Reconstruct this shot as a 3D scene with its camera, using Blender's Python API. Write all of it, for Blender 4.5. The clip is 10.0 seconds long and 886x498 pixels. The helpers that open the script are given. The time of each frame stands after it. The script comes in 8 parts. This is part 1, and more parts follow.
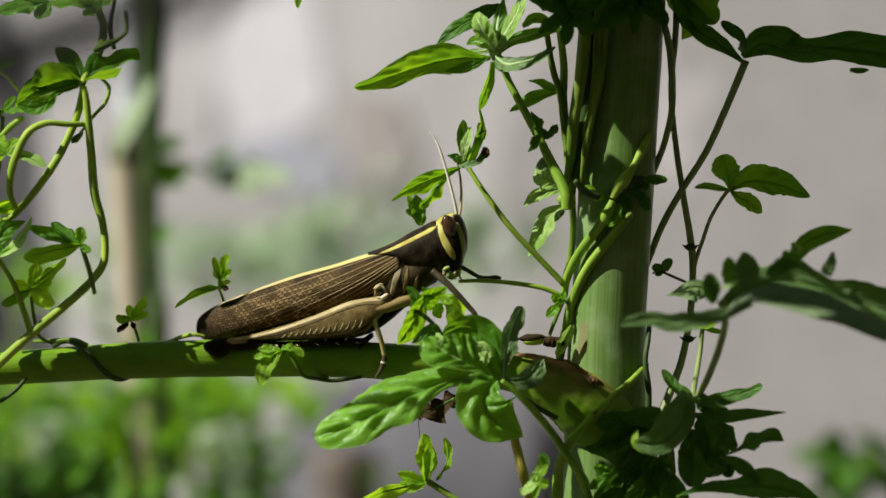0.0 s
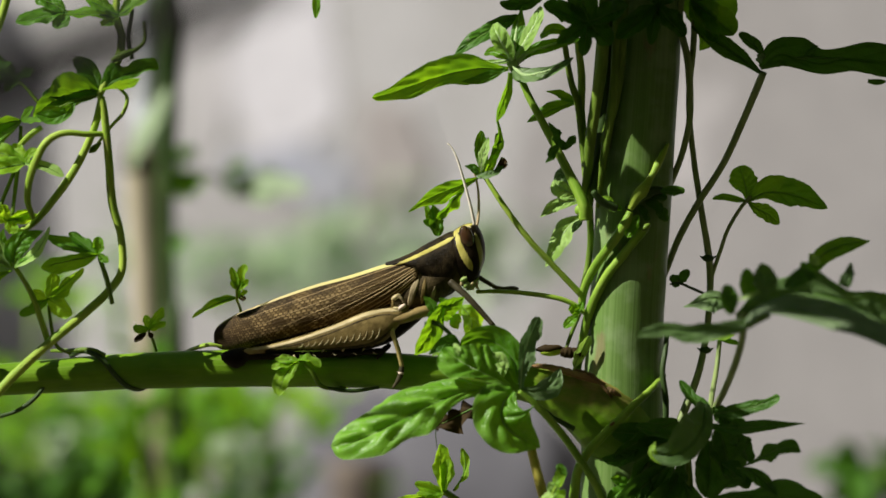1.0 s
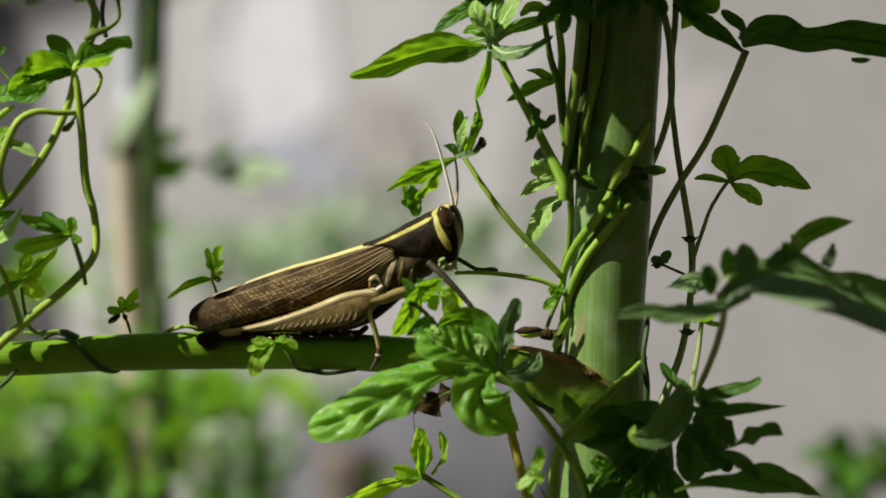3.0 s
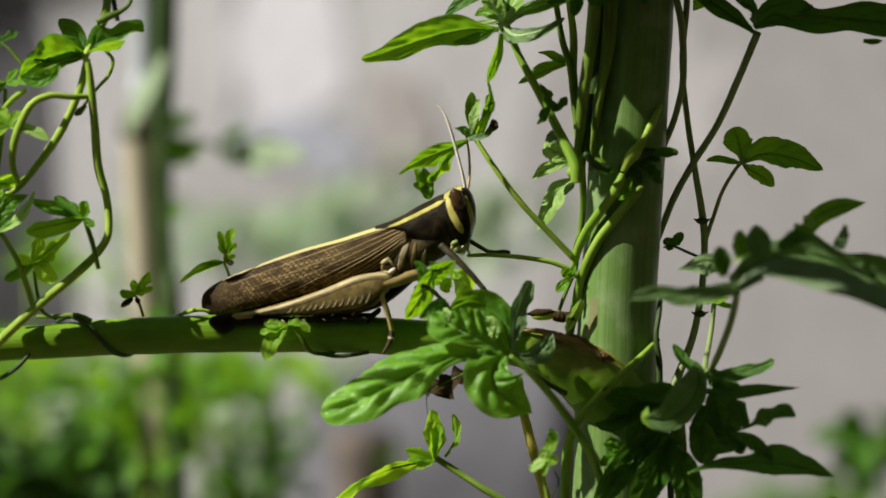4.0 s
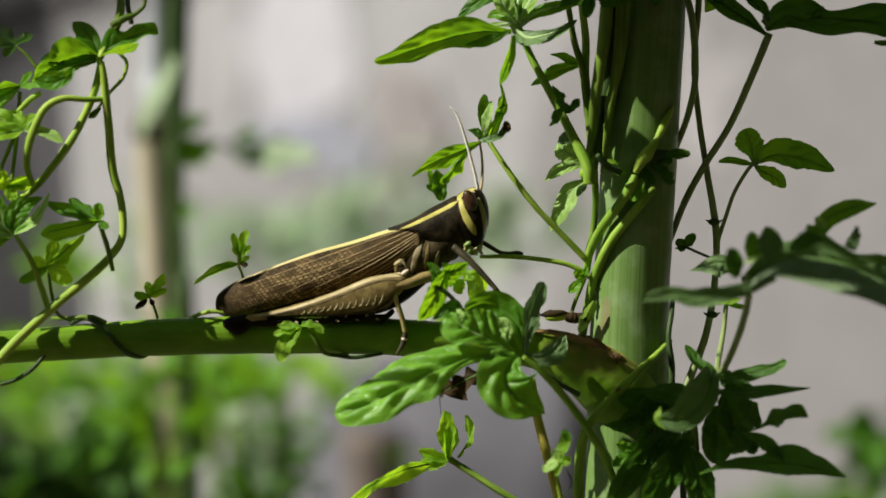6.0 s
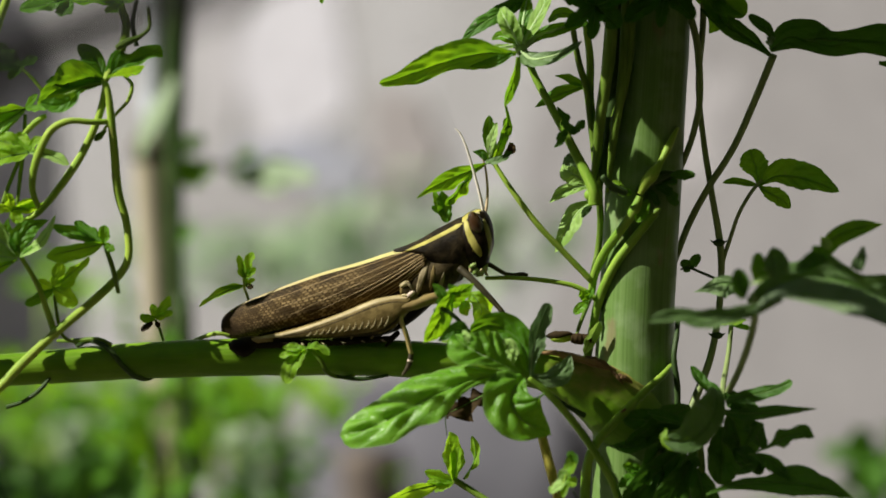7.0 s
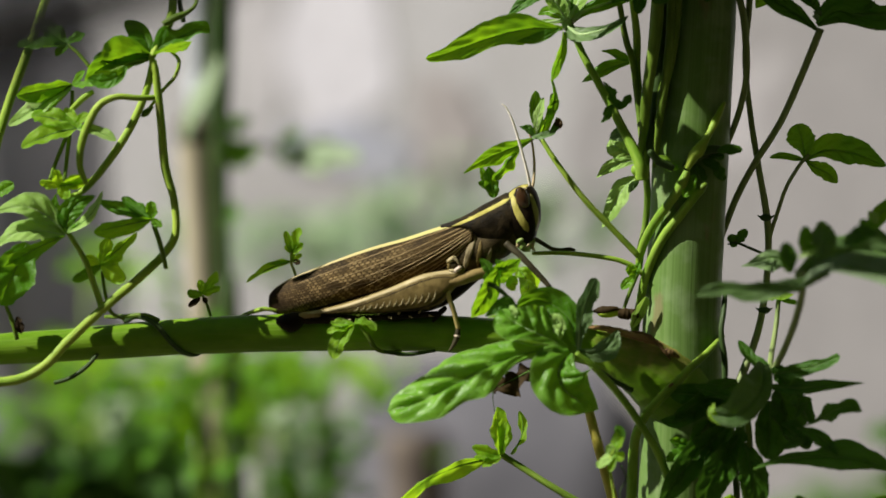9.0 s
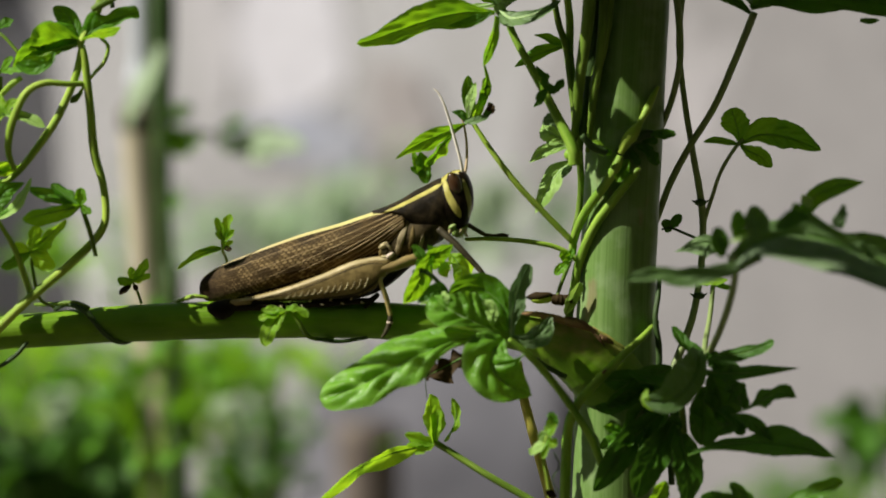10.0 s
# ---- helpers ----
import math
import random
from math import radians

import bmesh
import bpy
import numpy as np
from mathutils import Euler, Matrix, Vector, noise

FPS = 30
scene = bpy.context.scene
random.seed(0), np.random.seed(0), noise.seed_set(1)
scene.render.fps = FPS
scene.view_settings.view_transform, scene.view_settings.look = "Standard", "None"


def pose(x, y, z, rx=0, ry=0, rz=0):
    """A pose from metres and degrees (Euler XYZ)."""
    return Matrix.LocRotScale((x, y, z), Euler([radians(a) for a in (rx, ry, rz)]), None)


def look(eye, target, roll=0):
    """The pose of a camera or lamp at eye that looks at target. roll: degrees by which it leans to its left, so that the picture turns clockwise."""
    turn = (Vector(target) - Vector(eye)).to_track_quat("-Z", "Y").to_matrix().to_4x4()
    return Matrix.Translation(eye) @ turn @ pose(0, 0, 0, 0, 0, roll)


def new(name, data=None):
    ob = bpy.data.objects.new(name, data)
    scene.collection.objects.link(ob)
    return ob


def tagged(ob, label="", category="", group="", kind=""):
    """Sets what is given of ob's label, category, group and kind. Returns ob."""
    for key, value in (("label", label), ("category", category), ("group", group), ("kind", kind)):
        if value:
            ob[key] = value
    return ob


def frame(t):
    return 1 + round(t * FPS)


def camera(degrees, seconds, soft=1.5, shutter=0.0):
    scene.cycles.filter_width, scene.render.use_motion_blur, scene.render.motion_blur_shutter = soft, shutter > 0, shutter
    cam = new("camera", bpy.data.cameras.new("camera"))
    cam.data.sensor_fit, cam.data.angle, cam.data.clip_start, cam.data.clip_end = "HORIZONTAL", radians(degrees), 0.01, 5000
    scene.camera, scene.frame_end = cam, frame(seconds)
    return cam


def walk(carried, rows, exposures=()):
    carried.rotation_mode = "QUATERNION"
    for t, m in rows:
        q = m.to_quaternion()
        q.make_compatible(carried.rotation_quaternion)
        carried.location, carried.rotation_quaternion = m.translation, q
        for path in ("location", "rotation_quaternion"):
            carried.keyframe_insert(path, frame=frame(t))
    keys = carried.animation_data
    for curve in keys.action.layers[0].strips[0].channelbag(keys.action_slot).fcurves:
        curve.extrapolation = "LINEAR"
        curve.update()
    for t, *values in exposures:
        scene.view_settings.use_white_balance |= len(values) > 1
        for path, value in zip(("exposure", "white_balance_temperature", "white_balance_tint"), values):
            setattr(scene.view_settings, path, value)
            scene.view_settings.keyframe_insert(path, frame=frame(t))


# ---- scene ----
import itertools

from mathutils.bvhtree import BVHTree

EYE = 0.80                       # height of the lens over the soil
FOCUS = 0.900                    # from the lens to the branch
ROWS = [
    (0.0, -0.00000, -0.00000, 0.00000, 0.000, -0.000, -0.000),
    (0.5, -0.00160, 0.00261, 0.00008, 0.064, 0.033, -0.031),
    (1.0, -0.00147, -0.00006, 0.00021, 0.144, 0.130, -0.112),
    (1.5, 0.00091, -0.00134, -0.00146, 0.042, 0.204, -0.089),
    (2.0, 0.00114, 0.00286, -0.00217, 0.029, 0.115, -0.266),
    (2.2, 0.00127, 0.00490, -0.00217, 0.074, 0.113, -0.254),
    (3.3, 0.00475, 0.01277, -0.00306, 0.280, -0.003, -0.067),
    (3.5, 0.00410, 0.01289, -0.00224, 0.293, -0.110, 0.026),
    (4.0, 0.00402, 0.01139, -0.00231, 0.370, -0.206, 0.050),
    (4.5, 0.00366, 0.00844, -0.00215, 0.315, -0.216, 0.145),
    (5.0, 0.00157, 0.01216, -0.00203, 0.404, -0.261, 0.183),
    (5.5, 0.00342, 0.01012, -0.00241, 0.592, -0.247, 0.109),
    (5.7, 0.00390, 0.00899, -0.00215, 0.568, -0.256, 0.123),
    (6.8, -0.00034, 0.00749, -0.00050, 0.291, -0.041, 0.226),
    (7.0, -0.00076, 0.00738, -0.00063, 0.309, 0.000, 0.293),
    (7.5, -0.00237, 0.00677, -0.00145, 0.495, -0.026, 0.419),
    (8.0, -0.00299, 0.00538, -0.00184, 0.832, -0.054, 0.460),
    (8.5, -0.00209, 0.00377, -0.00277, 0.966, -0.054, 0.455),
    (9.0, -0.00174, 0.00706, -0.00367, 0.886, -0.137, 0.407),
    (9.5, 0.00501, 0.00970, -0.00414, 0.643, -0.134, 0.656),
    (10.0, 0.00539, 0.01326, -0.00486, 0.430, -0.259, 0.601),
]
cam = camera(12.0, 10.0, soft=1.6)
cam.data.dof.use_dof = True
cam.data.dof.focus_distance = 0.905
cam.data.dof.aperture_fstop = 12.0
walk(cam, [(t, pose(x, y, EYE + z, 90 + pitch, roll, yaw)) for t, x, y, z, yaw, pitch, roll in ROWS])

# ---- light ----
TO_SUN = Vector((-0.68, -0.24, 0.69)).normalized()
world = bpy.data.worlds.new("sky")
scene.world = world
world.use_nodes = True
sky = world.node_tree.nodes.new("ShaderNodeTexSky")
sky.sky_type = "NISHITA"
sky.sun_disc = False
sky.sun_elevation = math.asin(TO_SUN.z)
sky.sun_rotation = math.atan2(TO_SUN.x, TO_SUN.y)
world.node_tree.nodes["Background"].inputs["Strength"].default_value = 0.024
world.node_tree.links.new(sky.outputs[0], world.node_tree.nodes["Background"].inputs[0])
sun_data = bpy.data.lights.new("sun", "SUN")
sun_data.energy, sun_data.angle, sun_data.color = 5.0, radians(0.53), (1.0, 0.955, 0.88)
sun = new("sun", sun_data)
sun.matrix_world = look(TO_SUN * 5, (0, 0, 0))
scene.view_settings.exposure = 0.48


# ---- materials ----
class Nodes:
    """A small wrapper round a material's node tree."""

    def __init__(self, name):
        self.mat = bpy.data.materials.new(name)
        self.mat.use_nodes = True
        self.tree = self.mat.node_tree
        self.bsdf = self.tree.nodes["Principled BSDF"]
        self.out = self.tree.nodes["Material Output"]

    def put(self, socket, value):
        if isinstance(value, bpy.types.NodeSocket):
            self.tree.links.new(value, socket)
        else:
            socket.default_value = value

    def add(self, kind, **inputs):
        node = self.tree.nodes.new(kind)
        for key, value in inputs.items():
            self.put(node.inputs[key.replace("_", " ")], value)
        return node

    def math(self, op, a, b=0.0, clamp=False):
        node = self.tree.nodes.new("ShaderNodeMath")
        node.operation, node.use_clamp = op, clamp
        self.put(node.inputs[0], a)
        self.put(node.inputs[1], b)
        return node.outputs[0]

    def step(self, value, lo, hi, a=0.0, b=1.0):
        node = self.add("ShaderNodeMapRange", Value=value, From_Min=lo, From_Max=hi, To_Min=a, To_Max=b)
        node.interpolation_type = "SMOOTHSTEP"
        return node.outputs[0]

    def mix(self, factor, a, b):
        node = self.tree.nodes.new("ShaderNodeMix")
        node.data_type = "RGBA"
        for socket, value in ((node.inputs[0], factor), (node.inputs[6], a), (node.inputs[7], b)):
            self.put(socket, value if isinstance(value, (float, int, bpy.types.NodeSocket)) else (*value[:3], 1.0))
        return node.outputs[2]

    def noise(self, vector, scale, detail=3.0):
        return self.add("ShaderNodeTexNoise", Vector=vector, Scale=scale, Detail=detail).outputs[0]

    def stretch(self, vector, scale):
        node = self.add("ShaderNodeMapping", Vector=vector)
        node.inputs["Scale"].default_value = scale
        return node.outputs[0]

    def coords(self, which="Object"):
        return self.tree.nodes.new("ShaderNodeTexCoord").outputs[which]

    def uv(self):
        sep = self.add("ShaderNodeSeparateXYZ", Vector=self.coords("UV"))
        return sep.outputs[0], sep.outputs[1]

    def random(self):
        return self.tree.nodes.new("ShaderNodeObjectInfo").outputs["Random"]

    def finish(self, colour, rough, bump=None, strength=0.3, distance=0.0005, **rest):
        self.put(self.bsdf.inputs["Base Color"], colour if isinstance(colour, bpy.types.NodeSocket) else (*colour, 1.0))
        self.put(self.bsdf.inputs["Roughness"], rough)
        if bump is not None:
            node = self.add("ShaderNodeBump", Strength=strength, Distance=distance, Height=bump)
            self.put(self.bsdf.inputs["Normal"], node.outputs[0])
        for key, value in rest.items():
            self.put(self.bsdf.inputs[key.replace("_", " ")], value)
        return self.mat


def leaf_material(name, low, high, glow, veins=9.0, vein_colour=(0.22, 0.34, 0.12), through_light=0.38, rough=0.36, shine=0.24):
    """A leaf: its blade with side veins, blotches and light that shines through."""
    n = Nodes(name)
    u, v = n.uv()
    side = n.math("ABSOLUTE", n.math("SUBTRACT", v, 0.5))
    obj = n.coords()
    blotch = n.noise(obj, 210.0, 5.0)
    grain = n.noise(obj, 1500.0, 2.0)
    ribs = n.math("FRACT", n.math("MULTIPLY", n.math("SUBTRACT", u, n.math("MULTIPLY", side, 0.55)), veins))
    ribs = n.math("ABSOLUTE", n.math("SUBTRACT", ribs, 0.5))
    rib = n.step(ribs, 0.0, 0.09, 1.0, 0.0)
    middle = n.step(side, 0.006, 0.030, 1.0, 0.0)
    vein = n.math("MAXIMUM", n.math("MULTIPLY", rib, 0.45), middle)
    base = n.mix(n.step(blotch, 0.35, 0.65), low, high)
    base = n.mix(n.math("MULTIPLY", n.random(), 0.5), base, (low[0] * 0.8, low[1] * 0.8, low[2] * 0.7))
    base = n.mix(n.math("MULTIPLY", n.step(grain, 0.55, 0.75), 0.25), base, high)
    base = n.mix(n.math("MULTIPLY", vein, 0.42), base, vein_colour)
    speck = n.step(n.noise(obj, 420.0, 1.0), 0.74, 0.80)
    base = n.mix(n.math("MULTIPLY", speck, 0.6), base, (0.10, 0.07, 0.03))
    net = n.add("ShaderNodeTexVoronoi", Vector=obj, Scale=620.0)
    net.feature = "DISTANCE_TO_EDGE"
    mesh = n.step(net.outputs["Distance"], 0.0, 0.16)
    base = n.mix(n.math("MULTIPLY", n.math("SUBTRACT", 1.0, mesh), 0.10), base, vein_colour)
    rim = n.step(side, 0.455, 0.495)
    base = n.mix(n.math("MULTIPLY", rim, 0.5), base, vein_colour)
    height = n.math("ADD", n.math("MULTIPLY", vein, -0.6), n.math("ADD", n.math("MULTIPLY", grain, 0.3), n.math("MULTIPLY", mesh, 0.22)))
    height = n.math("ADD", height, n.math("MULTIPLY", n.noise(obj, 420.0, 3.0), 0.6))
    n.finish(base, n.step(n.noise(obj, 500.0, 4.0), 0.3, 0.7, rough + 0.0, rough + 0.20), height, 0.42, 0.0004)
    n.bsdf.inputs["Specular IOR Level"].default_value = shine
    thin = n.add("ShaderNodeBsdfTranslucent")
    n.put(thin.inputs["Color"], n.mix(n.math("MULTIPLY", vein, 0.4), n.mix(n.step(blotch, 0.3, 0.7), glow, (glow[0] * 0.5, glow[1] * 0.62, glow[2])), (glow[0] * 0.5, glow[1] * 0.55, glow[2] * 0.5)))
    both = n.add("ShaderNodeMixShader", Fac=through_light)
    n.tree.links.new(n.bsdf.outputs[0], both.inputs[1])
    n.tree.links.new(thin.outputs[0], both.inputs[2])
    n.tree.links.new(both.outputs[0], n.out.inputs[0])
    return n.mat


def stem_material(name, low, high, streak, rough=0.42, along=14.0):
    """A green stem: fine lengthwise streaks, blotches and pale scars."""
    n = Nodes(name)
    uv = n.coords("UV")
    fine = n.noise(n.stretch(uv, (46.0, along * 0.12, 1.0)), 1.0, 4.0)
    obj = n.coords()
    blotch = n.noise(n.stretch(uv, (3.0, 0.8, 1.0)), 1.0, 4.0)
    base = n.mix(n.step(blotch, 0.35, 0.65), low, high)
    base = n.mix(n.math("MULTIPLY", n.step(fine, 0.50, 0.70), 0.55), base, streak)
    scar = n.step(n.noise(n.stretch(obj, (1.0, 1.0, 0.5)), 260.0, 3.0), 0.70, 0.76)
    base = n.mix(n.math("MULTIPLY", scar, 0.5), base, (0.20, 0.13, 0.06))
    n.finish(base, n.step(blotch, 0.3, 0.7, rough - 0.06, rough + 0.12), fine, 0.30, 0.0004, Specular_IOR_Level=0.18)
    n.bsdf.inputs["Subsurface Weight"].default_value = 0.10
    n.bsdf.inputs["Subsurface Radius"].default_value = (0.0008, 0.0012, 0.0004)
    return n.mat


def stalk_material():
    """The thick stalk: many fine pale and dark lines along it, a bloom of wax and some reddish stains."""
    n = Nodes("stalk_skin")
    uv = n.coords("UV")
    fine = n.noise(n.stretch(uv, (170.0, 0.16, 1.0)), 1.0, 3.0)
    wide = n.noise(n.stretch(uv, (70.0, 0.10, 1.0)), 1.0, 3.0)
    bloom = n.noise(n.coords(), 150.0, 4.0)
    base = n.mix(n.step(fine, 0.30, 0.70), (0.100, 0.184, 0.038), (0.138, 0.236, 0.058))
    base = n.mix(n.math("MULTIPLY", n.step(wide, 0.50, 0.70), 0.22), base, (0.26, 0.36, 0.14))
    base = n.mix(n.math("MULTIPLY", n.step(wide, 0.46, 0.34), 0.12), base, (0.085, 0.150, 0.040))
    base = n.mix(n.math("MULTIPLY", n.step(bloom, 0.45, 0.70), 0.30), base, (0.32, 0.41, 0.23))
    stain = n.step(n.noise(n.stretch(n.coords(), (1.0, 1.0, 0.35)), 190.0, 3.0), 0.62, 0.72)
    base = n.mix(n.math("MULTIPLY", stain, 0.5), base, (0.22, 0.13, 0.08))
    height = n.math("ADD", fine, n.math("MULTIPLY", wide, 0.8))
    return n.finish(base, n.step(bloom, 0.3, 0.7, 0.40, 0.58), height, 0.30, 0.0002, Specular_IOR_Level=0.25)


def branch_material():
    """The side branch: smooth green, turning to brown cork where it leaves the stalk."""
    n = Nodes("branch_skin")
    uv, obj = n.coords("UV"), n.coords()
    fine = n.noise(n.stretch(uv, (40.0, 1.1, 1.0)), 1.0, 4.0)
    blotch = n.noise(n.stretch(uv, (3.0, 0.8, 1.0)), 1.0, 4.0)
    cork = n.noise(n.stretch(obj, (1.0, 1.0, 1.6)), 330.0, 5.0)
    base = n.mix(n.step(blotch, 0.35, 0.65), (0.105, 0.225, 0.008), (0.165, 0.305, 0.014))
    base = n.mix(n.math("MULTIPLY", n.step(fine, 0.50, 0.72), 0.40), base, (0.19, 0.28, 0.05))
    sep = n.add("ShaderNodeSeparateXYZ", Vector=obj)
    along = n.step(n.math("ADD", sep.outputs[0], n.math("MULTIPLY", n.math("SUBTRACT", cork, 0.5), 0.012)), 0.012, 0.030)
    high = n.step(n.math("ADD", sep.outputs[2], n.math("MULTIPLY", n.math("SUBTRACT", cork, 0.5), 0.006)), 0.7655, 0.7745)
    brown = n.mix(n.step(cork, 0.35, 0.65), (0.225, 0.145, 0.052), (0.370, 0.240, 0.105))
    base = n.mix(n.math("MULTIPLY", n.math("MULTIPLY", along, high), 0.85), base, brown)
    return n.finish(base, n.step(blotch, 0.3, 0.7, 0.36, 0.52), n.math("ADD", fine, n.math("MULTIPLY", cork, n.math("MULTIPLY", along, 1.5))), 0.3, 0.0004, Specular_IOR_Level=0.2)


def skin_material(name, low, high, rough=0.40, scale=900.0, bump=0.35, shine=0.25):
    """The horny skin of an insect: mottled and finely pitted."""
    n = Nodes(name)
    obj = n.coords()
    blotch = n.noise(obj, scale * 0.3, 3.0)
    pits = n.noise(obj, scale * 2.0, 2.0)
    base = n.mix(n.step(blotch, 0.36, 0.66), low, high)
    base = n.mix(n.math("MULTIPLY", n.step(pits, 0.56, 0.72), 0.4), base, low)
    return n.finish(base, n.step(blotch, 0.3, 0.7, rough - 0.07, rough + 0.12), pits, bump, 0.0002, Specular_IOR_Level=shine)


LEAF_FRESH = leaf_material("leaf_fresh", (0.083, 0.236, 0.004), (0.158, 0.386, 0.007), (0.42, 0.76, 0.012), through_light=0.46, rough=0.36)
LEAF_MATURE = leaf_material("leaf_mature", (0.044, 0.154, 0.004), (0.089, 0.257, 0.008), (0.28, 0.56, 0.012), through_light=0.38, rough=0.36)
LEAF_BROAD = leaf_material("leaf_broad", (0.090, 0.255, 0.012), (0.205, 0.455, 0.036), (0.40, 0.74, 0.015), veins=7.0, vein_colour=(0.30, 0.44, 0.15), through_light=0.34, rough=0.33, shine=0.34)
LEAF_PALE = leaf_material("leaf_pale", (0.240, 0.420, 0.075), (0.380, 0.580, 0.150), (0.50, 0.76, 0.10), veins=8.0, vein_colour=(0.40, 0.52, 0.28), through_light=0.34, rough=0.46)
LEAF_GREY = leaf_material("leaf_grey", (0.105, 0.190, 0.062), (0.195, 0.300, 0.112), (0.16, 0.30, 0.08), veins=7.0, vein_colour=(0.22, 0.29, 0.18), through_light=0.22, rough=0.40)
# greyer, paler leaf: reflected sky is put into the colour as sheen
LEAF_SHEEN = leaf_material("leaf_sheen", (0.125, 0.185, 0.090), (0.205, 0.280, 0.150), (0.12, 0.24, 0.05), veins=7.0, vein_colour=(0.14, 0.21, 0.11), through_light=0.16, rough=0.55, shine=0.35)
# duller copy for leaves out of the sun, shade put into the colour
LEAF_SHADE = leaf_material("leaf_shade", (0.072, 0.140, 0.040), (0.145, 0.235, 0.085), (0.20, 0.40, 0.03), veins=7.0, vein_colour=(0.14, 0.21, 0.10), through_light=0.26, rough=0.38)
LEAF_YOUNG = leaf_material("leaf_young", (0.165, 0.345, 0.010), (0.275, 0.490, 0.020), (0.58, 0.92, 0.020), veins=7.0, vein_colour=(0.36, 0.50, 0.17), through_light=0.5, rough=0.40)
# far leaves, with haze and brightness put into a washed-out colour
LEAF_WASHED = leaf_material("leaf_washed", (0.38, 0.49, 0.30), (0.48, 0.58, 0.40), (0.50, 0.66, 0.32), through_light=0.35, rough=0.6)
# darkest leaf; on the right-hand vine its colour also holds the shade
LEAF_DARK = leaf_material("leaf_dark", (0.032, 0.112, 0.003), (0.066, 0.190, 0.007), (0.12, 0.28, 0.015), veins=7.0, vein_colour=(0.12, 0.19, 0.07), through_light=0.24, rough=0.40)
RIB = stem_material("leaf_rib", (0.075, 0.17, 0.022), (0.13, 0.25, 0.045), (0.18, 0.30, 0.08))
RIB_PALE = stem_material("leaf_rib_pale", (0.28, 0.42, 0.15), (0.40, 0.53, 0.26), (0.46, 0.58, 0.34))
STEM_MAIN = stalk_material()
STEM_BRANCH = stem_material("stem_branch", (0.085, 0.172, 0.008), (0.138, 0.235, 0.014), (0.19, 0.28, 0.04), rough=0.40, along=9.0)
VINE_LIGHT = stem_material("vine_light", (0.20, 0.34, 0.030), (0.38, 0.51, 0.065), (0.42, 0.55, 0.12))
VINE_FRESH = stem_material("vine_fresh", (0.13, 0.265, 0.018), (0.27, 0.42, 0.050), (0.32, 0.46, 0.10))
VINE_GREEN = stem_material("vine_green", (0.085, 0.155, 0.014), (0.175, 0.270, 0.034), (0.21, 0.31, 0.06))
VINE_DARK = stem_material("vine_dark", (0.028, 0.060, 0.014), (0.055, 0.095, 0.026), (0.09, 0.12, 0.05))
VINE_SHADE = stem_material("vine_shade", (0.17, 0.235, 0.075), (0.27, 0.345, 0.125), (0.32, 0.38, 0.17))
CANE_YELLOW = stem_material("cane_yellow", (0.44, 0.38, 0.06), (0.58, 0.50, 0.11), (0.40, 0.40, 0.09))
BARK_SCAR = stem_material("bark_scar", (0.11, 0.062, 0.026), (0.18, 0.11, 0.045), (0.24, 0.17, 0.09), rough=0.6)
BARK_RED = stem_material("bark_red", (0.20, 0.118, 0.045), (0.33, 0.205, 0.090), (0.38, 0.26, 0.13), rough=0.7)
# bark of the near branch, with its shade put into the colour
BARK_SHADED = skin_material("bark_shaded", (0.006, 0.006, 0.005), (0.016, 0.014, 0.012), rough=0.9, scale=300.0, bump=0.6)
STONE = skin_material("stone", (0.078, 0.077, 0.088), (0.135, 0.133, 0.147), rough=0.85, scale=60.0, bump=0.6)
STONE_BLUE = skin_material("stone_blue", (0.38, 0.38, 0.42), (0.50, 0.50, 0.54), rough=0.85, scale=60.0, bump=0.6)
DRY_CANE = skin_material("dry_cane", (0.105, 0.085, 0.070), (0.170, 0.142, 0.118), rough=0.8, scale=160.0, bump=0.6, shine=0.1)
POLE_GREY = skin_material("pole_grey", (0.40, 0.43, 0.45), (0.55, 0.58, 0.60), rough=0.7, scale=120.0, shine=0.15)
DRY_LEAF = skin_material("dry_leaf", (0.020, 0.013, 0.005), (0.048, 0.031, 0.011), rough=0.75, scale=500.0, shine=0.1)

BUD_SKIN = skin_material("bud_skin", (0.20, 0.30, 0.02), (0.36, 0.44, 0.05), rough=0.45, scale=500.0)
HORN_DARK = skin_material("horn_dark", (0.006, 0.004, 0.002), (0.017, 0.011, 0.005), rough=0.42, shine=0.10)
HORN_BROWN = skin_material("horn_brown", (0.0085, 0.0060, 0.0022), (0.034, 0.024, 0.0095), rough=0.5, shine=0.10, bump=0.9, scale=1500.0)
HORN_TAN = skin_material("horn_tan", (0.19, 0.135, 0.045), (0.32, 0.235, 0.09), rough=0.48)
HORN_OLIVE = skin_material("horn_olive", (0.120, 0.086, 0.028), (0.215, 0.158, 0.056), rough=0.55, scale=1400.0, bump=0.5, shine=0.12)
HORN_CREAM = skin_material("horn_cream", (0.40, 0.33, 0.16), (0.58, 0.50, 0.27), rough=0.45)
HORN_SAND = skin_material("horn_sand", (0.40, 0.325, 0.165), (0.56, 0.465, 0.26), rough=0.5, bump=0.5)
HORN_YELLOW = skin_material("horn_yellow", (0.36, 0.32, 0.060), (0.52, 0.47, 0.115), rough=0.5, bump=0.5)
HORN_GREY = skin_material("horn_grey", (0.040, 0.034, 0.018), (0.080, 0.069, 0.038), rough=0.50, shine=0.15)
HORN_SOOT = skin_material("horn_soot", (0.045, 0.034, 0.014), (0.105, 0.082, 0.038), rough=0.55, shine=0.10, scale=1500.0, bump=0.9)
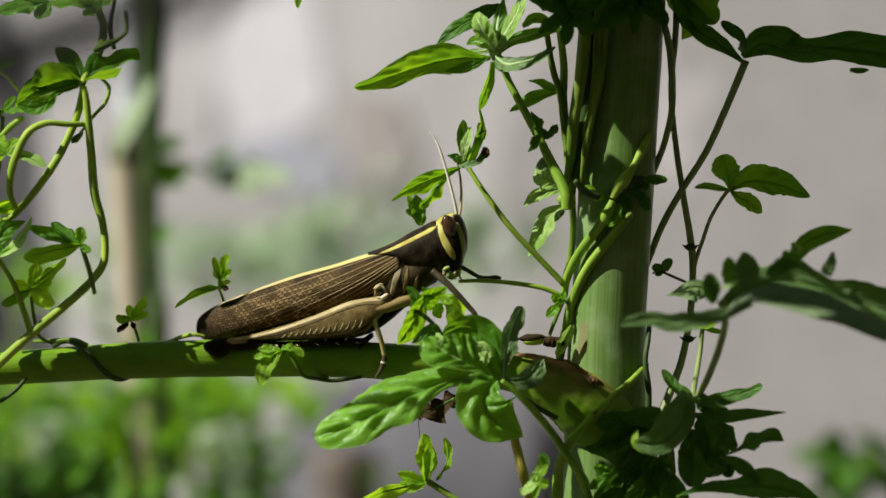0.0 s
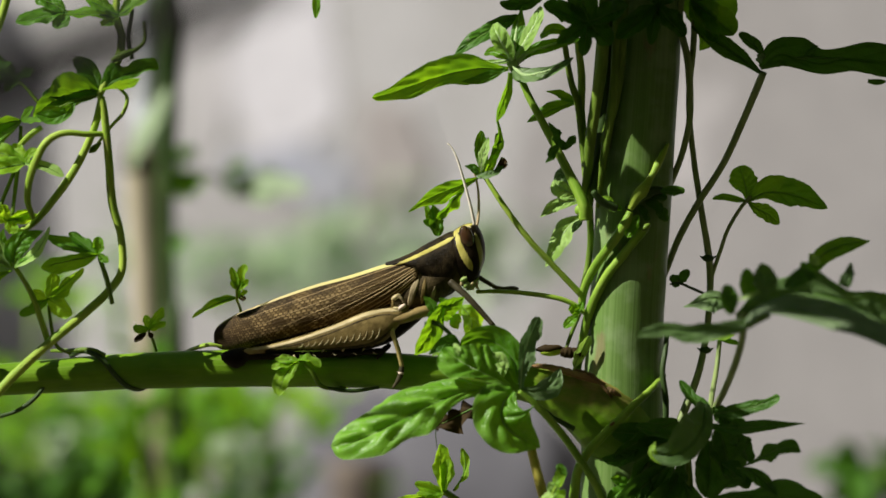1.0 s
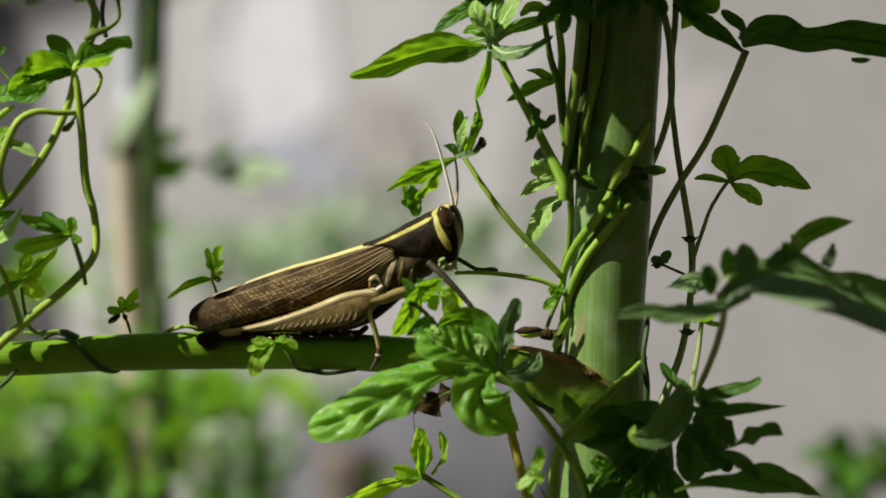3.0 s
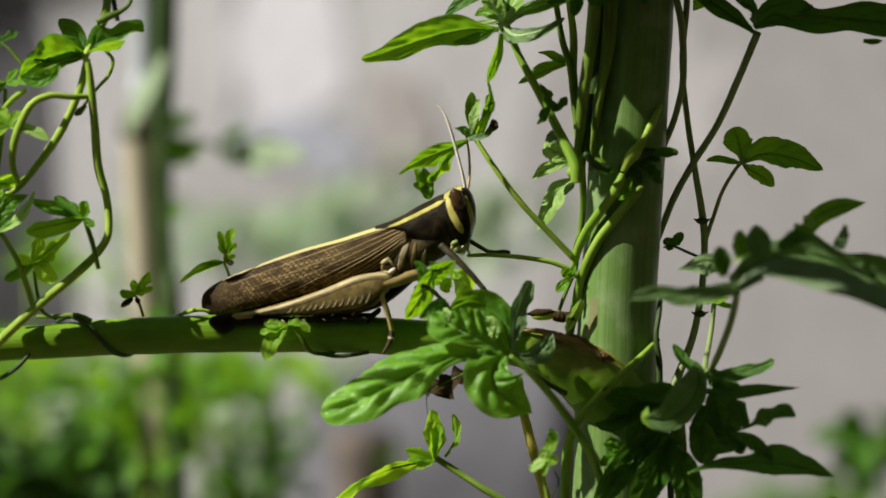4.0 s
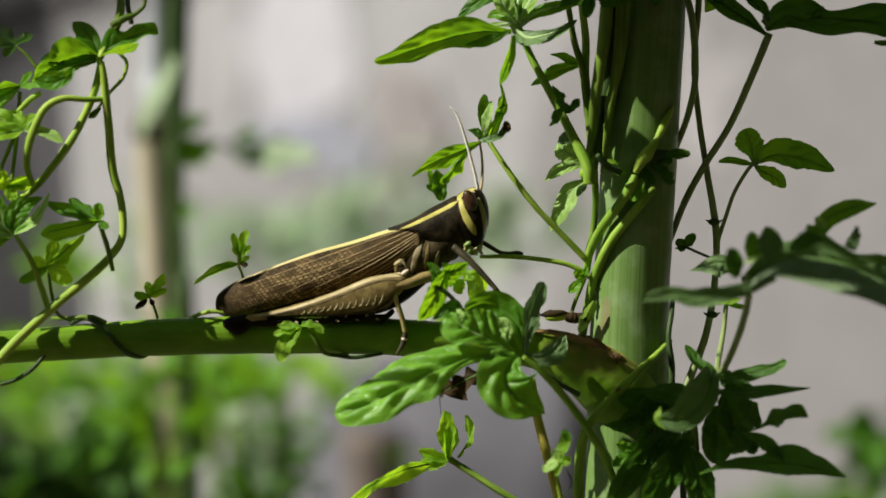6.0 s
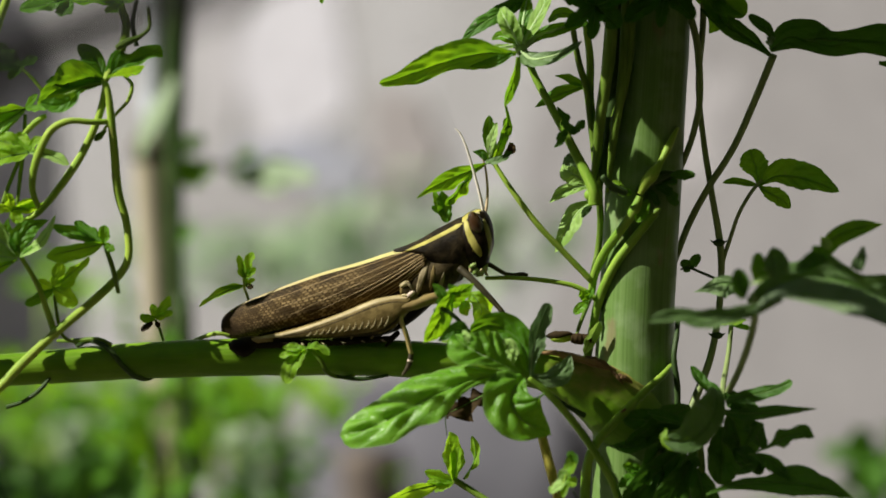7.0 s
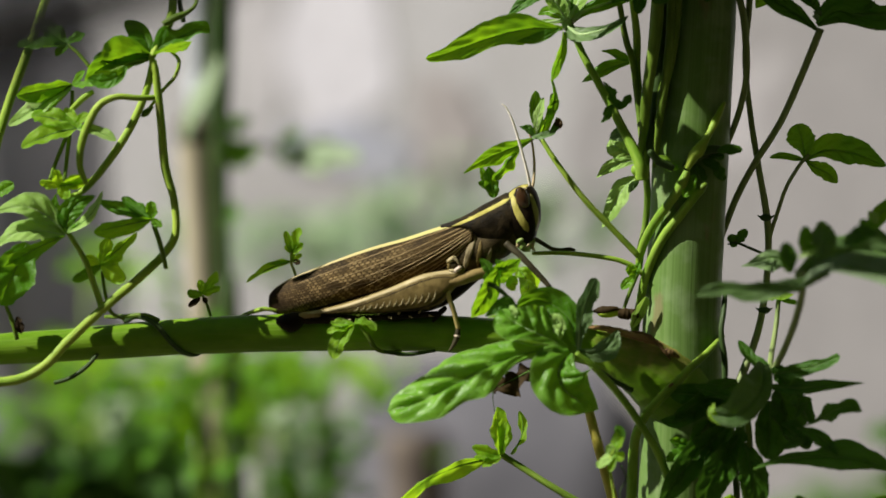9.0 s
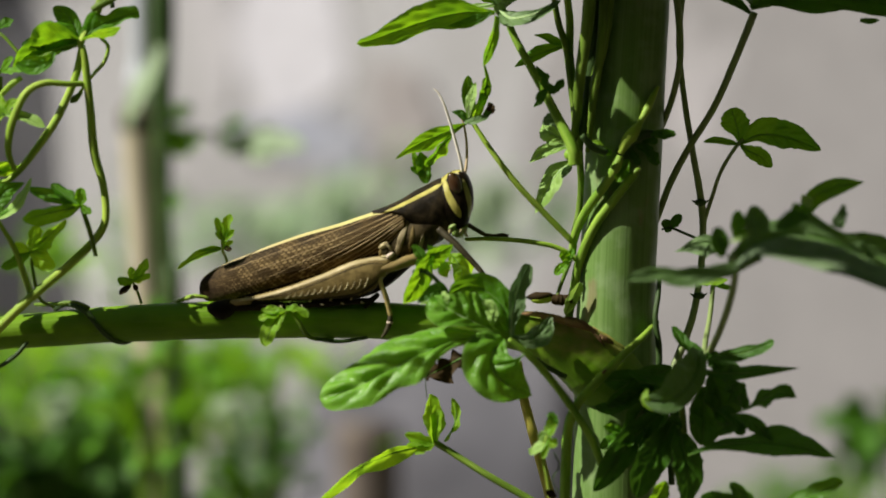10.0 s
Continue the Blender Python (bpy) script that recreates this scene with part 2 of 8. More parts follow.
HORN_DUSK = skin_material("horn_dusk", (0.030, 0.022, 0.009), (0.080, 0.060, 0.026), rough=0.55, shine=0.10, scale=1500.0, bump=0.9)
HORN_FACE = skin_material("horn_face", (0.17, 0.16, 0.045), (0.29, 0.27, 0.09), rough=0.42)
HORN_VEIN = skin_material("horn_vein", (0.26, 0.180, 0.075), (0.40, 0.290, 0.135), rough=0.5)
HORN_PLATE = skin_material("horn_plate", (0.17, 0.135, 0.065), (0.30, 0.245, 0.130), rough=0.55, scale=1500.0, bump=0.7)
HORN_GOLD = skin_material("horn_gold", (0.30, 0.235, 0.075), (0.44, 0.35, 0.13), rough=0.42)
HORN_PINK = skin_material("horn_pink", (0.62, 0.50, 0.38), (0.80, 0.69, 0.55), rough=0.45)
FEELER = skin_material("feeler", (0.76, 0.70, 0.58), (0.86, 0.82, 0.72), rough=0.5)
FEELER_TAN = skin_material("feeler_tan", (0.44, 0.33, 0.19), (0.60, 0.47, 0.29), rough=0.5)
HORN_GREEN = skin_material("horn_green", (0.20, 0.30, 0.07), (0.38, 0.48, 0.16), rough=0.42)


def wing_material():
    """The leathery forewing: rows of small pale cells on brown, long veins, a pale top edge and a dark tip."""
    n = Nodes("wing")
    u, v = n.uv()
    obj = n.coords()
    slant = n.math("ADD", v, n.math("MULTIPLY", u, 0.30))
    wobble = n.math("MULTIPLY", n.math("SUBTRACT", n.noise(obj, 420.0, 2.0), 0.5), 0.05)
    line = n.math("MULTIPLY", n.math("ADD", slant, wobble), 20.0)
    row = n.math("ABSOLUTE", n.math("SUBTRACT", n.math("FRACT", line), 0.5))
    odd = n.math("MULTIPLY", n.math("FLOOR", line), 0.37)
    col = n.math("ABSOLUTE", n.math("SUBTRACT", n.math("FRACT", n.math("ADD", n.math("MULTIPLY", n.math("ADD", u, n.math("MULTIPLY", wobble, 0.35)), 66.0), odd)), 0.5))
    cell = n.math("MULTIPLY", n.step(row, 0.22, 0.44, 1.0, 0.0), n.step(col, 0.20, 0.46, 1.0, 0.0))
    pick = n.add("ShaderNodeTexWhiteNoise")
    pick.noise_dimensions = "2D"
    column = n.math("FLOOR", n.math("ADD", n.math("MULTIPLY", n.math("ADD", u, n.math("MULTIPLY", wobble, 0.35)), 66.0), odd))
    n.put(pick.inputs["Vector"], n.add("ShaderNodeCombineXYZ", X=n.math("FLOOR", line), Y=column).outputs[0])
    cell = n.math("MULTIPLY", cell, n.step(pick.outputs["Value"], -0.2, 0.9))
    ridge = n.step(row, 0.38, 0.49)
    patch = n.noise(n.stretch(obj, (1.0, 1.0, 1.7)), 260.0, 4.0)
    low = n.step(v, 0.22, 0.50)
    tint = n.mix(n.step(patch, 0.35, 0.65), (0.014, 0.009, 0.003), (0.055, 0.034, 0.011))
    tint = n.mix(n.math("MULTIPLY", low, 0.50), tint, (0.092, 0.057, 0.019))
    pale = n.mix(n.step(u, 0.10, 0.85), (0.40, 0.295, 0.135), (0.34, 0.230, 0.090))
    mask = n.math("MULTIPLY", n.math("MULTIPLY", cell, n.step(patch, 0.30, 0.62)), n.math("ADD", n.math("MULTIPLY", low, 0.55), 0.22))
    base = n.mix(n.math("MULTIPLY", n.math("MULTIPLY", mask, n.step(u, 0.10, 0.36)), 1.55, True), tint, pale)
    front = n.step(u, 0.55, 0.10)
    base = n.mix(n.math("MULTIPLY", n.math("MULTIPLY", ridge, low), n.math("ADD", n.math("MULTIPLY", front, 0.6), 0.12)), base, (0.24, 0.175, 0.085))
    tip = n.step(n.math("ADD", u, n.math("ADD", n.math("MULTIPLY", v, 0.12), n.math("MULTIPLY", patch, 0.10))), 0.56, 0.92)
    base = n.mix(n.math("MULTIPLY", tip, 0.88), base, (0.030, 0.017, 0.008))
    edge = n.step(n.math("ADD", v, n.math("MULTIPLY", u, 0.15)), 0.205, 0.235, 1.0, 0.0)
    edge = n.math("MULTIPLY", edge, n.step(u, 1.03, 0.90))
    stripe = n.mix(n.step(u, 0.15, 0.65), (0.56, 0.51, 0.20), (0.50, 0.40, 0.22))
    base = n.mix(edge, base, stripe)
    height = n.math("ADD", n.math("MULTIPLY", cell, -0.4), n.math("MULTIPLY", ridge, 0.8))
    return n.finish(base, n.step(patch, 0.3, 0.7, 0.55, 0.68), height, 0.5, 0.0002, Specular_IOR_Level=0.10)


WING = wing_material()


def eye_material():
    n = Nodes("compound_eye")
    obj = n.coords()
    bands = n.noise(n.stretch(obj, (900.0, 200.0, 160.0)), 1.0, 1.0)
    base = n.mix(n.step(bands, 0.42, 0.58), (0.014, 0.007, 0.003), (0.060, 0.030, 0.013))
    facets = n.add("ShaderNodeTexVoronoi", Vector=obj, Scale=9000.0).outputs["Distance"]
    return n.finish(base, 0.12, facets, 0.08, 0.0001, Specular_IOR_Level=0.7)


EYE_SKIN = eye_material()


def wall_material():
    """Old lime plaster: mottled, paler and darker in places."""
    n = Nodes("old_plaster")
    obj = n.coords()
    moved = n.add("ShaderNodeVectorMath", )
    moved.operation = "ADD"
    n.put(moved.inputs[0], obj)
    moved.inputs[1].default_value = (3.7, 0.0, 1.9)
    big = n.noise(n.stretch(moved.outputs[0], (1.0, 1.0, 0.45)), 6.0, 2.0)
    mid = n.noise(n.stretch(moved.outputs[0], (1.0, 1.0, 0.6)), 15.0, 3.0)
    fine = n.noise(obj, 140.0, 4.0)
    base = n.mix(n.step(big, 0.38, 0.62), (0.335, 0.327, 0.324), (0.394, 0.388, 0.388))
    base = n.mix(n.math("MULTIPLY", n.step(mid, 0.46, 0.70), 0.40), base, (0.477, 0.475, 0.487))
    base = n.mix(n.math("MULTIPLY", n.step(mid, 0.46, 0.30), 0.10), base, (0.26, 0.23, 0.22))
    base = n.mix(n.math("MULTIPLY", n.step(fine, 0.5, 0.7), 0.25), base, (0.30, 0.29, 0.28))
    return n.finish(base, 0.85, fine, 0.5, 0.004)


def soil_material():
    n = Nodes("soil")
    obj = n.coords()
    a, b = n.noise(obj, 3.0, 5.0), n.noise(obj, 60.0, 5.0)
    base = n.mix(n.step(a, 0.35, 0.65), (0.075, 0.060, 0.040), (0.13, 0.105, 0.072))
    base = n.mix(n.math("MULTIPLY", n.step(b, 0.45, 0.65), 0.5), base, (0.05, 0.07, 0.025))
    return n.finish(base, 0.9, b, 0.8, 0.02)


def cane_material():
    n = Nodes("bamboo")
    obj = n.coords()
    a = n.noise(n.stretch(obj, (1.0, 1.0, 0.06)), 220.0, 4.0)
    b = n.noise(obj, 14.0, 3.0)
    base = n.mix(n.step(b, 0.35, 0.65), (0.32, 0.28, 0.18), (0.46, 0.41, 0.29))
    base = n.mix(n.math("MULTIPLY", n.step(a, 0.5, 0.7), 0.4), base, (0.28, 0.24, 0.13))
    return n.finish(base, 0.5, a, 0.3, 0.001)


# ---- building helpers ----
ORIGIN = Vector((0.0, FOCUS, EYE))


def mm(p):
    """A place given in millimetres from the middle of the branch's plane."""
    return ORIGIN + Vector(p) * 0.001


def thing(name, base, label, category, group="", kind=""):
    ob = new(name)
    ob.empty_display_size = 0.01
    ob.location = base
    return tagged(ob, label, category, group, kind)


def part(name, bm, material, parent=None, label=""):
    """Links a bmesh, given in the world's metres, as one mesh object under a thing or a part."""
    data = bpy.data.meshes.new(name)
    for face in bm.faces:
        face.smooth = True
    bm.to_mesh(data)
    bm.free()
    for one in material if isinstance(material, (list, tuple)) else [material]:
        data.materials.append(one)
    ob = new(name, data)
    if parent is not None:
        ob.parent = parent
        if parent.data is None:
            ob.matrix_parent_inverse = Matrix.Translation(-parent.location)
    return tagged(ob, label)


def spline(values, steps):
    """Catmull-Rom through a list of equal-length tuples; steps per stretch."""
    pts = [np.array(v, float) for v in values]
    pts = [2 * pts[0] - pts[1], *pts, 2 * pts[-1] - pts[-2]]
    out = []
    for a, b, c, d in zip(pts, pts[1:], pts[2:], pts[3:]):
        for k in range(steps):
            t = k / steps
            out.append(0.5 * (2 * b + (c - a) * t + (2 * a - 5 * b + 4 * c - d) * t * t + (3 * b - a - 3 * c + d) * t ** 3))
    out.append(pts[-2])
    return out


def skin_rings(rings, closed_ends=True):
    """A bmesh round a list of rings of places, with uv: along and around."""
    bm = bmesh.new()
    layer = bm.loops.layers.uv.new("UVMap")
    rows = [[bm.verts.new(p) for p in ring] for ring in rings]
    n, m = len(rings[0]), len(rings) - 1
    length = [0.0]
    for a, b in zip(rings, rings[1:]):
        length.append(length[-1] + (sum(b, Vector()) / n - sum(a, Vector()) / n).length)
    for i in range(m):
        for j in range(n):
            k = (j + 1) % n
            face = bm.faces.new((rows[i][j], rows[i][k], rows[i + 1][k], rows[i + 1][j]))
            for loop, (uu, vv) in zip(face.loops, ((i, j), (i, j + 1), (i + 1, j + 1), (i + 1, j))):
                loop[layer].uv = (vv / n, length[uu] * 100)
    if closed_ends:
        bm.faces.new(rows[0])
        bm.faces.new(rows[-1][::-1])
    bmesh.ops.recalc_face_normals(bm, faces=bm.faces)
    return bm


def tube(points, radii, sides=10, steps=8, rough=0.06, knots=0):
    """A bent, slightly uneven stem through places in millimetres; radii in millimetres."""
    if not isinstance(radii, (list, tuple)):
        radii = [radii] * len(points)
    if len(radii) != len(points):
        radii = np.interp(np.linspace(0, 1, len(points)), np.linspace(0, 1, len(radii)), radii)
    line = spline([(*p, r) for p, r in zip(points, radii)], steps)
    places = [mm(p[:3]) for p in line]
    rings, side = [], None
    for i, p in enumerate(places):
        way = (places[min(i + 1, len(places) - 1)] - places[max(i - 1, 0)]).normalized()
        if side is None:
            side = way.orthogonal().normalized()
        side = (side - way * side.dot(way)).normalized()
        other = way.cross(side)
        r = line[i][3] * 0.001
        ring = []
        for j in range(sides):
            a = 2 * math.pi * j / sides
            out = side * math.cos(a) + other * math.sin(a)
            bump = 1 + rough * noise.noise((p + out * r) * (0.35 / max(r, 1e-4)))
            ring.append(p + out * r * bump)
        rings.append(ring)
    return skin_rings(rings)


def loft(stations, around=32, steps=6, half=None, power=2.0):
    """A body through stations (top, bottom, half width, sideways place), all in millimetres. half: 'near' or 'far' keeps one flank."""
    line = spline([(*top, *low, w, y) for top, low, w, y in stations], steps)
    rings = []
    for row in line:
        top, low, w, y = Vector(row[0:3]), Vector(row[3:6]), max(row[6], 0.02), row[7]
        mid, arm = (top + low) / 2, (top - low) / 2
        ring = []
        for j in range(around):
            a = 2 * math.pi * j / around
            c, s = math.cos(a), math.sin(a)
            c = math.copysign(abs(c) ** (2 / power), c)
            s = math.copysign(abs(s) ** (2 / power), s)
            p = mid + arm * c
            ring.append(mm((p.x, y - s * w, p.z)))
        rings.append(ring)
    return skin_rings(rings)


def flank(stations, steps=8, around=18, toward=-1.0, thick=0.25):
    """A curved shell, as a folded wing: stations as in loft, one side only, with its thickness. uv: along, and from the top edge down."""
    line = spline([(*top, *low, w, y) for top, low, w, y in stations], steps)
    bm = bmesh.new()
    layer = bm.loops.layers.uv.new("UVMap")
    sheets = []
    for inset in (0.0, thick):
        rows = []
        for row in line:
            top, low, w, y = Vector(row[0:3]), Vector(row[3:6]), max(row[6] - inset, 0.02), row[7]
            mid, arm = (top + low) / 2, (top - low) / 2
            arm = arm * max(0.1, 1 - inset / max(arm.length, 0.3))
            rows.append([])
            for j in range(around + 1):
                a = math.pi * (0.02 + 0.80 * j / around)
                p = mid + arm * math.cos(a)
                rows[-1].append(bm.verts.new(mm((p.x, y + toward * w * math.sin(a) ** 0.8, p.z))))
        sheets.append(rows)
    m = len(line) - 1

    def quad(verts, uvs):
        face = bm.faces.new(verts)
        for loop, uv in zip(face.loops, uvs):
            loop[layer].uv = uv

    for rows in sheets:
        for i, j in itertools.product(range(m), range(around)):
            quad((rows[i][j], rows[i][j + 1], rows[i + 1][j + 1], rows[i + 1][j]), [(a / m, b / around) for a, b in ((i, j), (i, j + 1), (i + 1, j + 1), (i + 1, j))])
    a, b = sheets
    for i in range(m):
        for j in (0, around):
            quad((a[i][j], a[i + 1][j], b[i + 1][j], b[i][j]), [(i / m, j / around)] * 4)
    for j in range(around):
        for i in (0, m):
            quad((a[i][j], a[i][j + 1], b[i][j + 1], b[i][j]), [(i / m, j / around)] * 4)
    bmesh.ops.recalc_face_normals(bm, faces=bm.faces)
    return bm


def ball(centre, size, turn=0.0, segments=20, rings=14):
    """An egg in millimetres, turned about the line of sight by degrees."""
    bm = bmesh.new()
    bmesh.ops.create_uvsphere(bm, u_segments=segments, v_segments=rings, radius=1.0)
    m = Matrix.Translation(mm(centre)) @ Matrix.Rotation(radians(turn), 4, "Y") @ Matrix.Diagonal((*[s * 0.001 for s in size], 1))
    bmesh.ops.transform(bm, matrix=m, verts=bm.verts)
    return bm


def lay_on(bm, line, lift=0.0):
    """Lays a line of places (millimetres) on the flank of a body that faces the lens."""
    tree = BVHTree.FromBMesh(bm)
    out = []
    for p in line:
        q = mm(p)
        hit = tree.ray_cast(Vector((q.x, q.y - 0.05, q.z)), Vector((0, 1, 0)))[0]
        if hit is not None:
            out.append((p[0], (hit.y - ORIGIN.y) * 1000 - lift, p[2]))
    return out


def stripe(bm, line, radii, lift=0.0):
    """A low raised stripe on a body: its line first smoothed, then laid on the skin."""
    fine = [tuple(p) for p in spline(line, 5)]
    return tube(lay_on(bm, fine, lift), radii, sides=10, steps=2, rough=0.05)


def ribbon(bm, line, widths, lift=0.06, across=6):
    """A flat raised band that follows the skin of a body: its line and widths in millimetres."""
    tree = BVHTree.FromBMesh(bm)
    fine = spline([(*p, w) for p, w in zip(line, np.interp(np.linspace(0, 1, len(line)), np.linspace(0, 1, len(widths)), widths))], 10)
    out = bmesh.new()
    rows = []
    for i, (x, y, z, w) in enumerate(fine):
        a, b = fine[max(i - 1, 0)], fine[min(i + 1, len(fine) - 1)]
        way = Vector((b[0] - a[0], b[2] - a[2])).normalized()
        end = min(1.0, 0.25 + min(i, len(fine) - 1 - i) / 5)
        row = []
        for k in range(across + 1):
            v = 2 * k / across - 1
            s = v * w / 2 * end * (1 + 0.18 * noise.noise((i * 0.22, v * 2, x)))
            q = mm((x - way.y * s, y, z + way.x * s))
            hit = tree.ray_cast(Vector((q.x, q.y - 0.05, q.z)), Vector((0, 1, 0)))[0]
            if hit is None:
                hit = tree.find_nearest(Vector((q.x, q.y - 0.004, q.z)))[0]
            row.append(out.verts.new(hit + Vector((0, -0.001 * (lift if abs(v) < 0.99 else -0.05), 0))))
        rows.append(row)
    for p, q in zip(rows, rows[1:]):
        for k in range(across):
            out.faces.new((p[k], p[k + 1], q[k + 1], q[k]))
    return out


def paint(bm, bands):
    """Gives faces near a line (places in millimetres, seen from the side) the material slot of that band: (slot, half width, line)."""
    lines = []
    for slot, width, line in bands:
        pts = [mm(p) for p in line]
        lines.append((slot, width * 0.001, [(Vector((p.x, p.z)), Vector((q.x, q.z))) for p, q in zip(pts, pts[1:])]))
    for face in bm.faces:
        c = face.calc_center_median()
        c = Vector((c.x, c.z))
        for slot, width, line in lines:
            for p, q in line:
                t = max(0.0, min(1.0, (c - p).dot(q - p) / (q - p).length_squared))
                if (c - p.lerp(q, t)).length < width:
                    face.material_index = slot
    return bm


SHAPES = {"ovate": (0.62, 0.52), "lance": (0.70, 0.72), "round": (0.5, 0.42), "spoon": (0.95, 0.42), "strap": (0.40, 0.36)}
leaf_seed = itertools.count(1)


def leaflet(parent, base, tip, width, material=None, face=(-0.2, -1.0, 0.35), bow=(0, 0, 0), cup=0.25, wave=0.10, shape="ovate", twist=0.0, lobes=0.11, rib=0.22, quilt=0.07, name="leaflet", label="", rib_skin=None):
    """One blade from base to tip, width across in millimetres: a bent midrib, cupped halves, quilting between the veins and an uneven rim."""
    seed = next(leaf_seed) * 7.31
    material = material or LEAF_FRESH
    base, tip, bow = Vector(base), Vector(tip), Vector(bow)
    a, b = SHAPES[shape]
    peak = (a / (a + b)) ** a * (b / (a + b)) ** b
    long, wide = 28, 16
    length = (tip - base).length
    ctrl = (base + tip) / 2 + bow * 2
    face = Vector(face).normalized()
    bm = bmesh.new()
    layer = bm.loops.layers.uv.new("UVMap")
    rows, spine = [], []
    for i in range(long + 1):
        u = i / long
        mid = base * (1 - u) ** 2 + ctrl * 2 * u * (1 - u) + tip * u * u
        way = ((ctrl - base) * (1 - u) + (tip - ctrl) * u).normalized()
        up = Matrix.Rotation(radians(twist) * u, 3, way) @ face
        up = (up - way * up.dot(way)).normalized()
        side = way.cross(up)
        uu = min(max(u, 0.012), 0.994)
        half = width / 2 * uu ** a * (1 - uu) ** b / peak
        row = []
        for j in range(-wide // 2, wide // 2 + 1):
            v = j / (wide / 2)
            rim = 1 + lobes * (1.9 * noise.noise((u * 5 + seed, 3.0 * math.copysign(1, v), seed)) + 0.9 * noise.noise((u * 15 + seed, 5.0 * math.copysign(1, v), seed))) * abs(v)
            rise = cup * half * v * v + wave * half * abs(v) ** 1.5 * math.sin(13.0 * u + 2.1 * math.copysign(1, v) + seed)
            rise += quilt * half * abs(math.sin(math.pi * 7 * (u - 0.27 * abs(v)))) * (1 - abs(v) ** 2) * min(1, abs(v) * 4)
            rise += -0.09 * half * math.exp(-(v / 0.13) ** 2)
            rise += 0.42 * half * noise.noise((u * 3.4 + seed, v * 1.3, 2.0)) * (0.3 + abs(v)) + 0.09 * half * noise.noise((u * 11 + seed, v * 4.0, 6.0))
            fall = 1 - 0.10 * cup * v * v
            row.append(bm.verts.new(mm(mid + side * half * v * rim * fall + up * rise)))
        rows.append(row)
        spine.append(mid - up * (rib * 0.45))
    for i in range(long):
        for j in range(wide):
            f = bm.faces.new((rows[i][j], rows[i][j + 1], rows[i + 1][j + 1], rows[i + 1][j]))
            for loop, (p, q) in zip(f.loops, ((i, j), (i, j + 1), (i + 1, j + 1), (i + 1, j))):
                loop[layer].uv = (p / long, q / wide)
    blade = part(name, bm, material, parent, label)
    if rib and length > 7:
        picks = [spine[k] for k in (0, 7, 13, 19, 24)]
        part("midrib", tube([tuple(p) for p in picks], [rib, rib * 0.8, rib * 0.6, rib * 0.4, rib * 0.2], sides=6, steps=4, rough=0), rib_skin or RIB, blade)
    return blade


def blade(parent, spine, right, left, material=None, face=(-0.2, -1.0, 0.35), cup=0.12, wave=0.06, quilt=0.16, tilt=(0.0, 0.0), teeth=0.05, rib=0.2, roll=0.0, name="leaflet", label="", rib_skin=None):
    """A lobed blade along a bent midrib through places in millimetres. right and left: half widths from base to tip; tilt: degrees by which each half folds up; roll: curl of the rims."""
    seed = next(leaf_seed) * 5.17
    material = material or LEAF_FRESH
    line = spline(spine, 12)
    run = [0.0]
    for p, q in zip(line, line[1:]):
        run.append(run[-1] + float(np.linalg.norm(q - p)))
    long, wide = 44, 18
    at = np.linspace(0, run[-1], long + 1)
    mids = [Vector([float(np.interp(a, run, [p[k] for p in line])) for k in range(3)]) for a in at]
    halves = []
    for widths in (right, left):
        curve = [max(float(w[0]), 0.04) for w in spline([(w,) for w in widths], 12)]
        halves.append(np.interp(np.linspace(0, 1, long + 1), np.linspace(0, 1, len(curve)), curve))
    face = Vector(face).normalized()
    big = max(max(halves[0]), max(halves[1]))
    slope = [math.tan(radians(a)) for a in tilt]
    bm = bmesh.new()
    layer = bm.loops.layers.uv.new("UVMap")
    rows, under = [], []
    for i, mid in enumerate(mids):
        u = i / long
        way = (mids[min(i + 1, long)] - mids[max(i - 1, 0)]).normalized()
        up = (face - way * face.dot(way)).normalized()
        side = way.cross(up)
        side = side / max(0.55, math.hypot(side.x, side.z))
        cap = math.sqrt(max(0.0, 1 - ((u - 0.92) / 0.08) ** 2)) if u > 0.92 else 1.0
        row = []
        for j in range(-wide // 2, wide // 2 + 1):
            v = j / (wide / 2)
            k = 0 if v >= 0 else 1
            half, a = max(0.03, float(halves[k][i]) * cap), abs(v)
            rim = 1 + teeth * (noise.noise((u * 22 + seed, 4.0 * k, seed)) + 0.8 * noise.noise((u * 7 + seed, 9.0 * k, seed))) * a * a
            rise = slope[k] * half * a + cup * half * a * a - roll * half * a ** 4
            rise += wave * big * a ** 1.5 * math.sin(15.0 * u + 2.4 * k + seed)
            rise += quilt * half * abs(math.sin(math.pi * 5.5 * (u - 0.24 * a) + 0.5 * k)) * (1 - a * a) * min(1, a * 5)
            rise += 0.16 * half * noise.noise((u * 6 + seed, v * 2.2, 2.0)) * (0.2 + a) + 0.05 * half * noise.noise((u * 17 + seed, v * 6.0, 6.0))
            rise -= 0.08 * big * math.exp(-(v / 0.12) ** 2) * min(1.0, half / big * 2)
            row.append(bm.verts.new(mm(mid + side * half * v * rim + up * rise)))
        rows.append(row)
        under.append(mid + up * (rib * 0.1 - 0.08 * big))
    for i in range(long):
        for j in range(wide):
            f = bm.faces.new((rows[i][j], rows[i][j + 1], rows[i + 1][j + 1], rows[i + 1][j]))
            for loop, (p, q) in zip(f.loops, ((i, j), (i, j + 1), (i + 1, j + 1), (i + 1, j))):
                loop[layer].uv = (p / long, q / wide)
    ob = part(name, bm, material, parent, label)
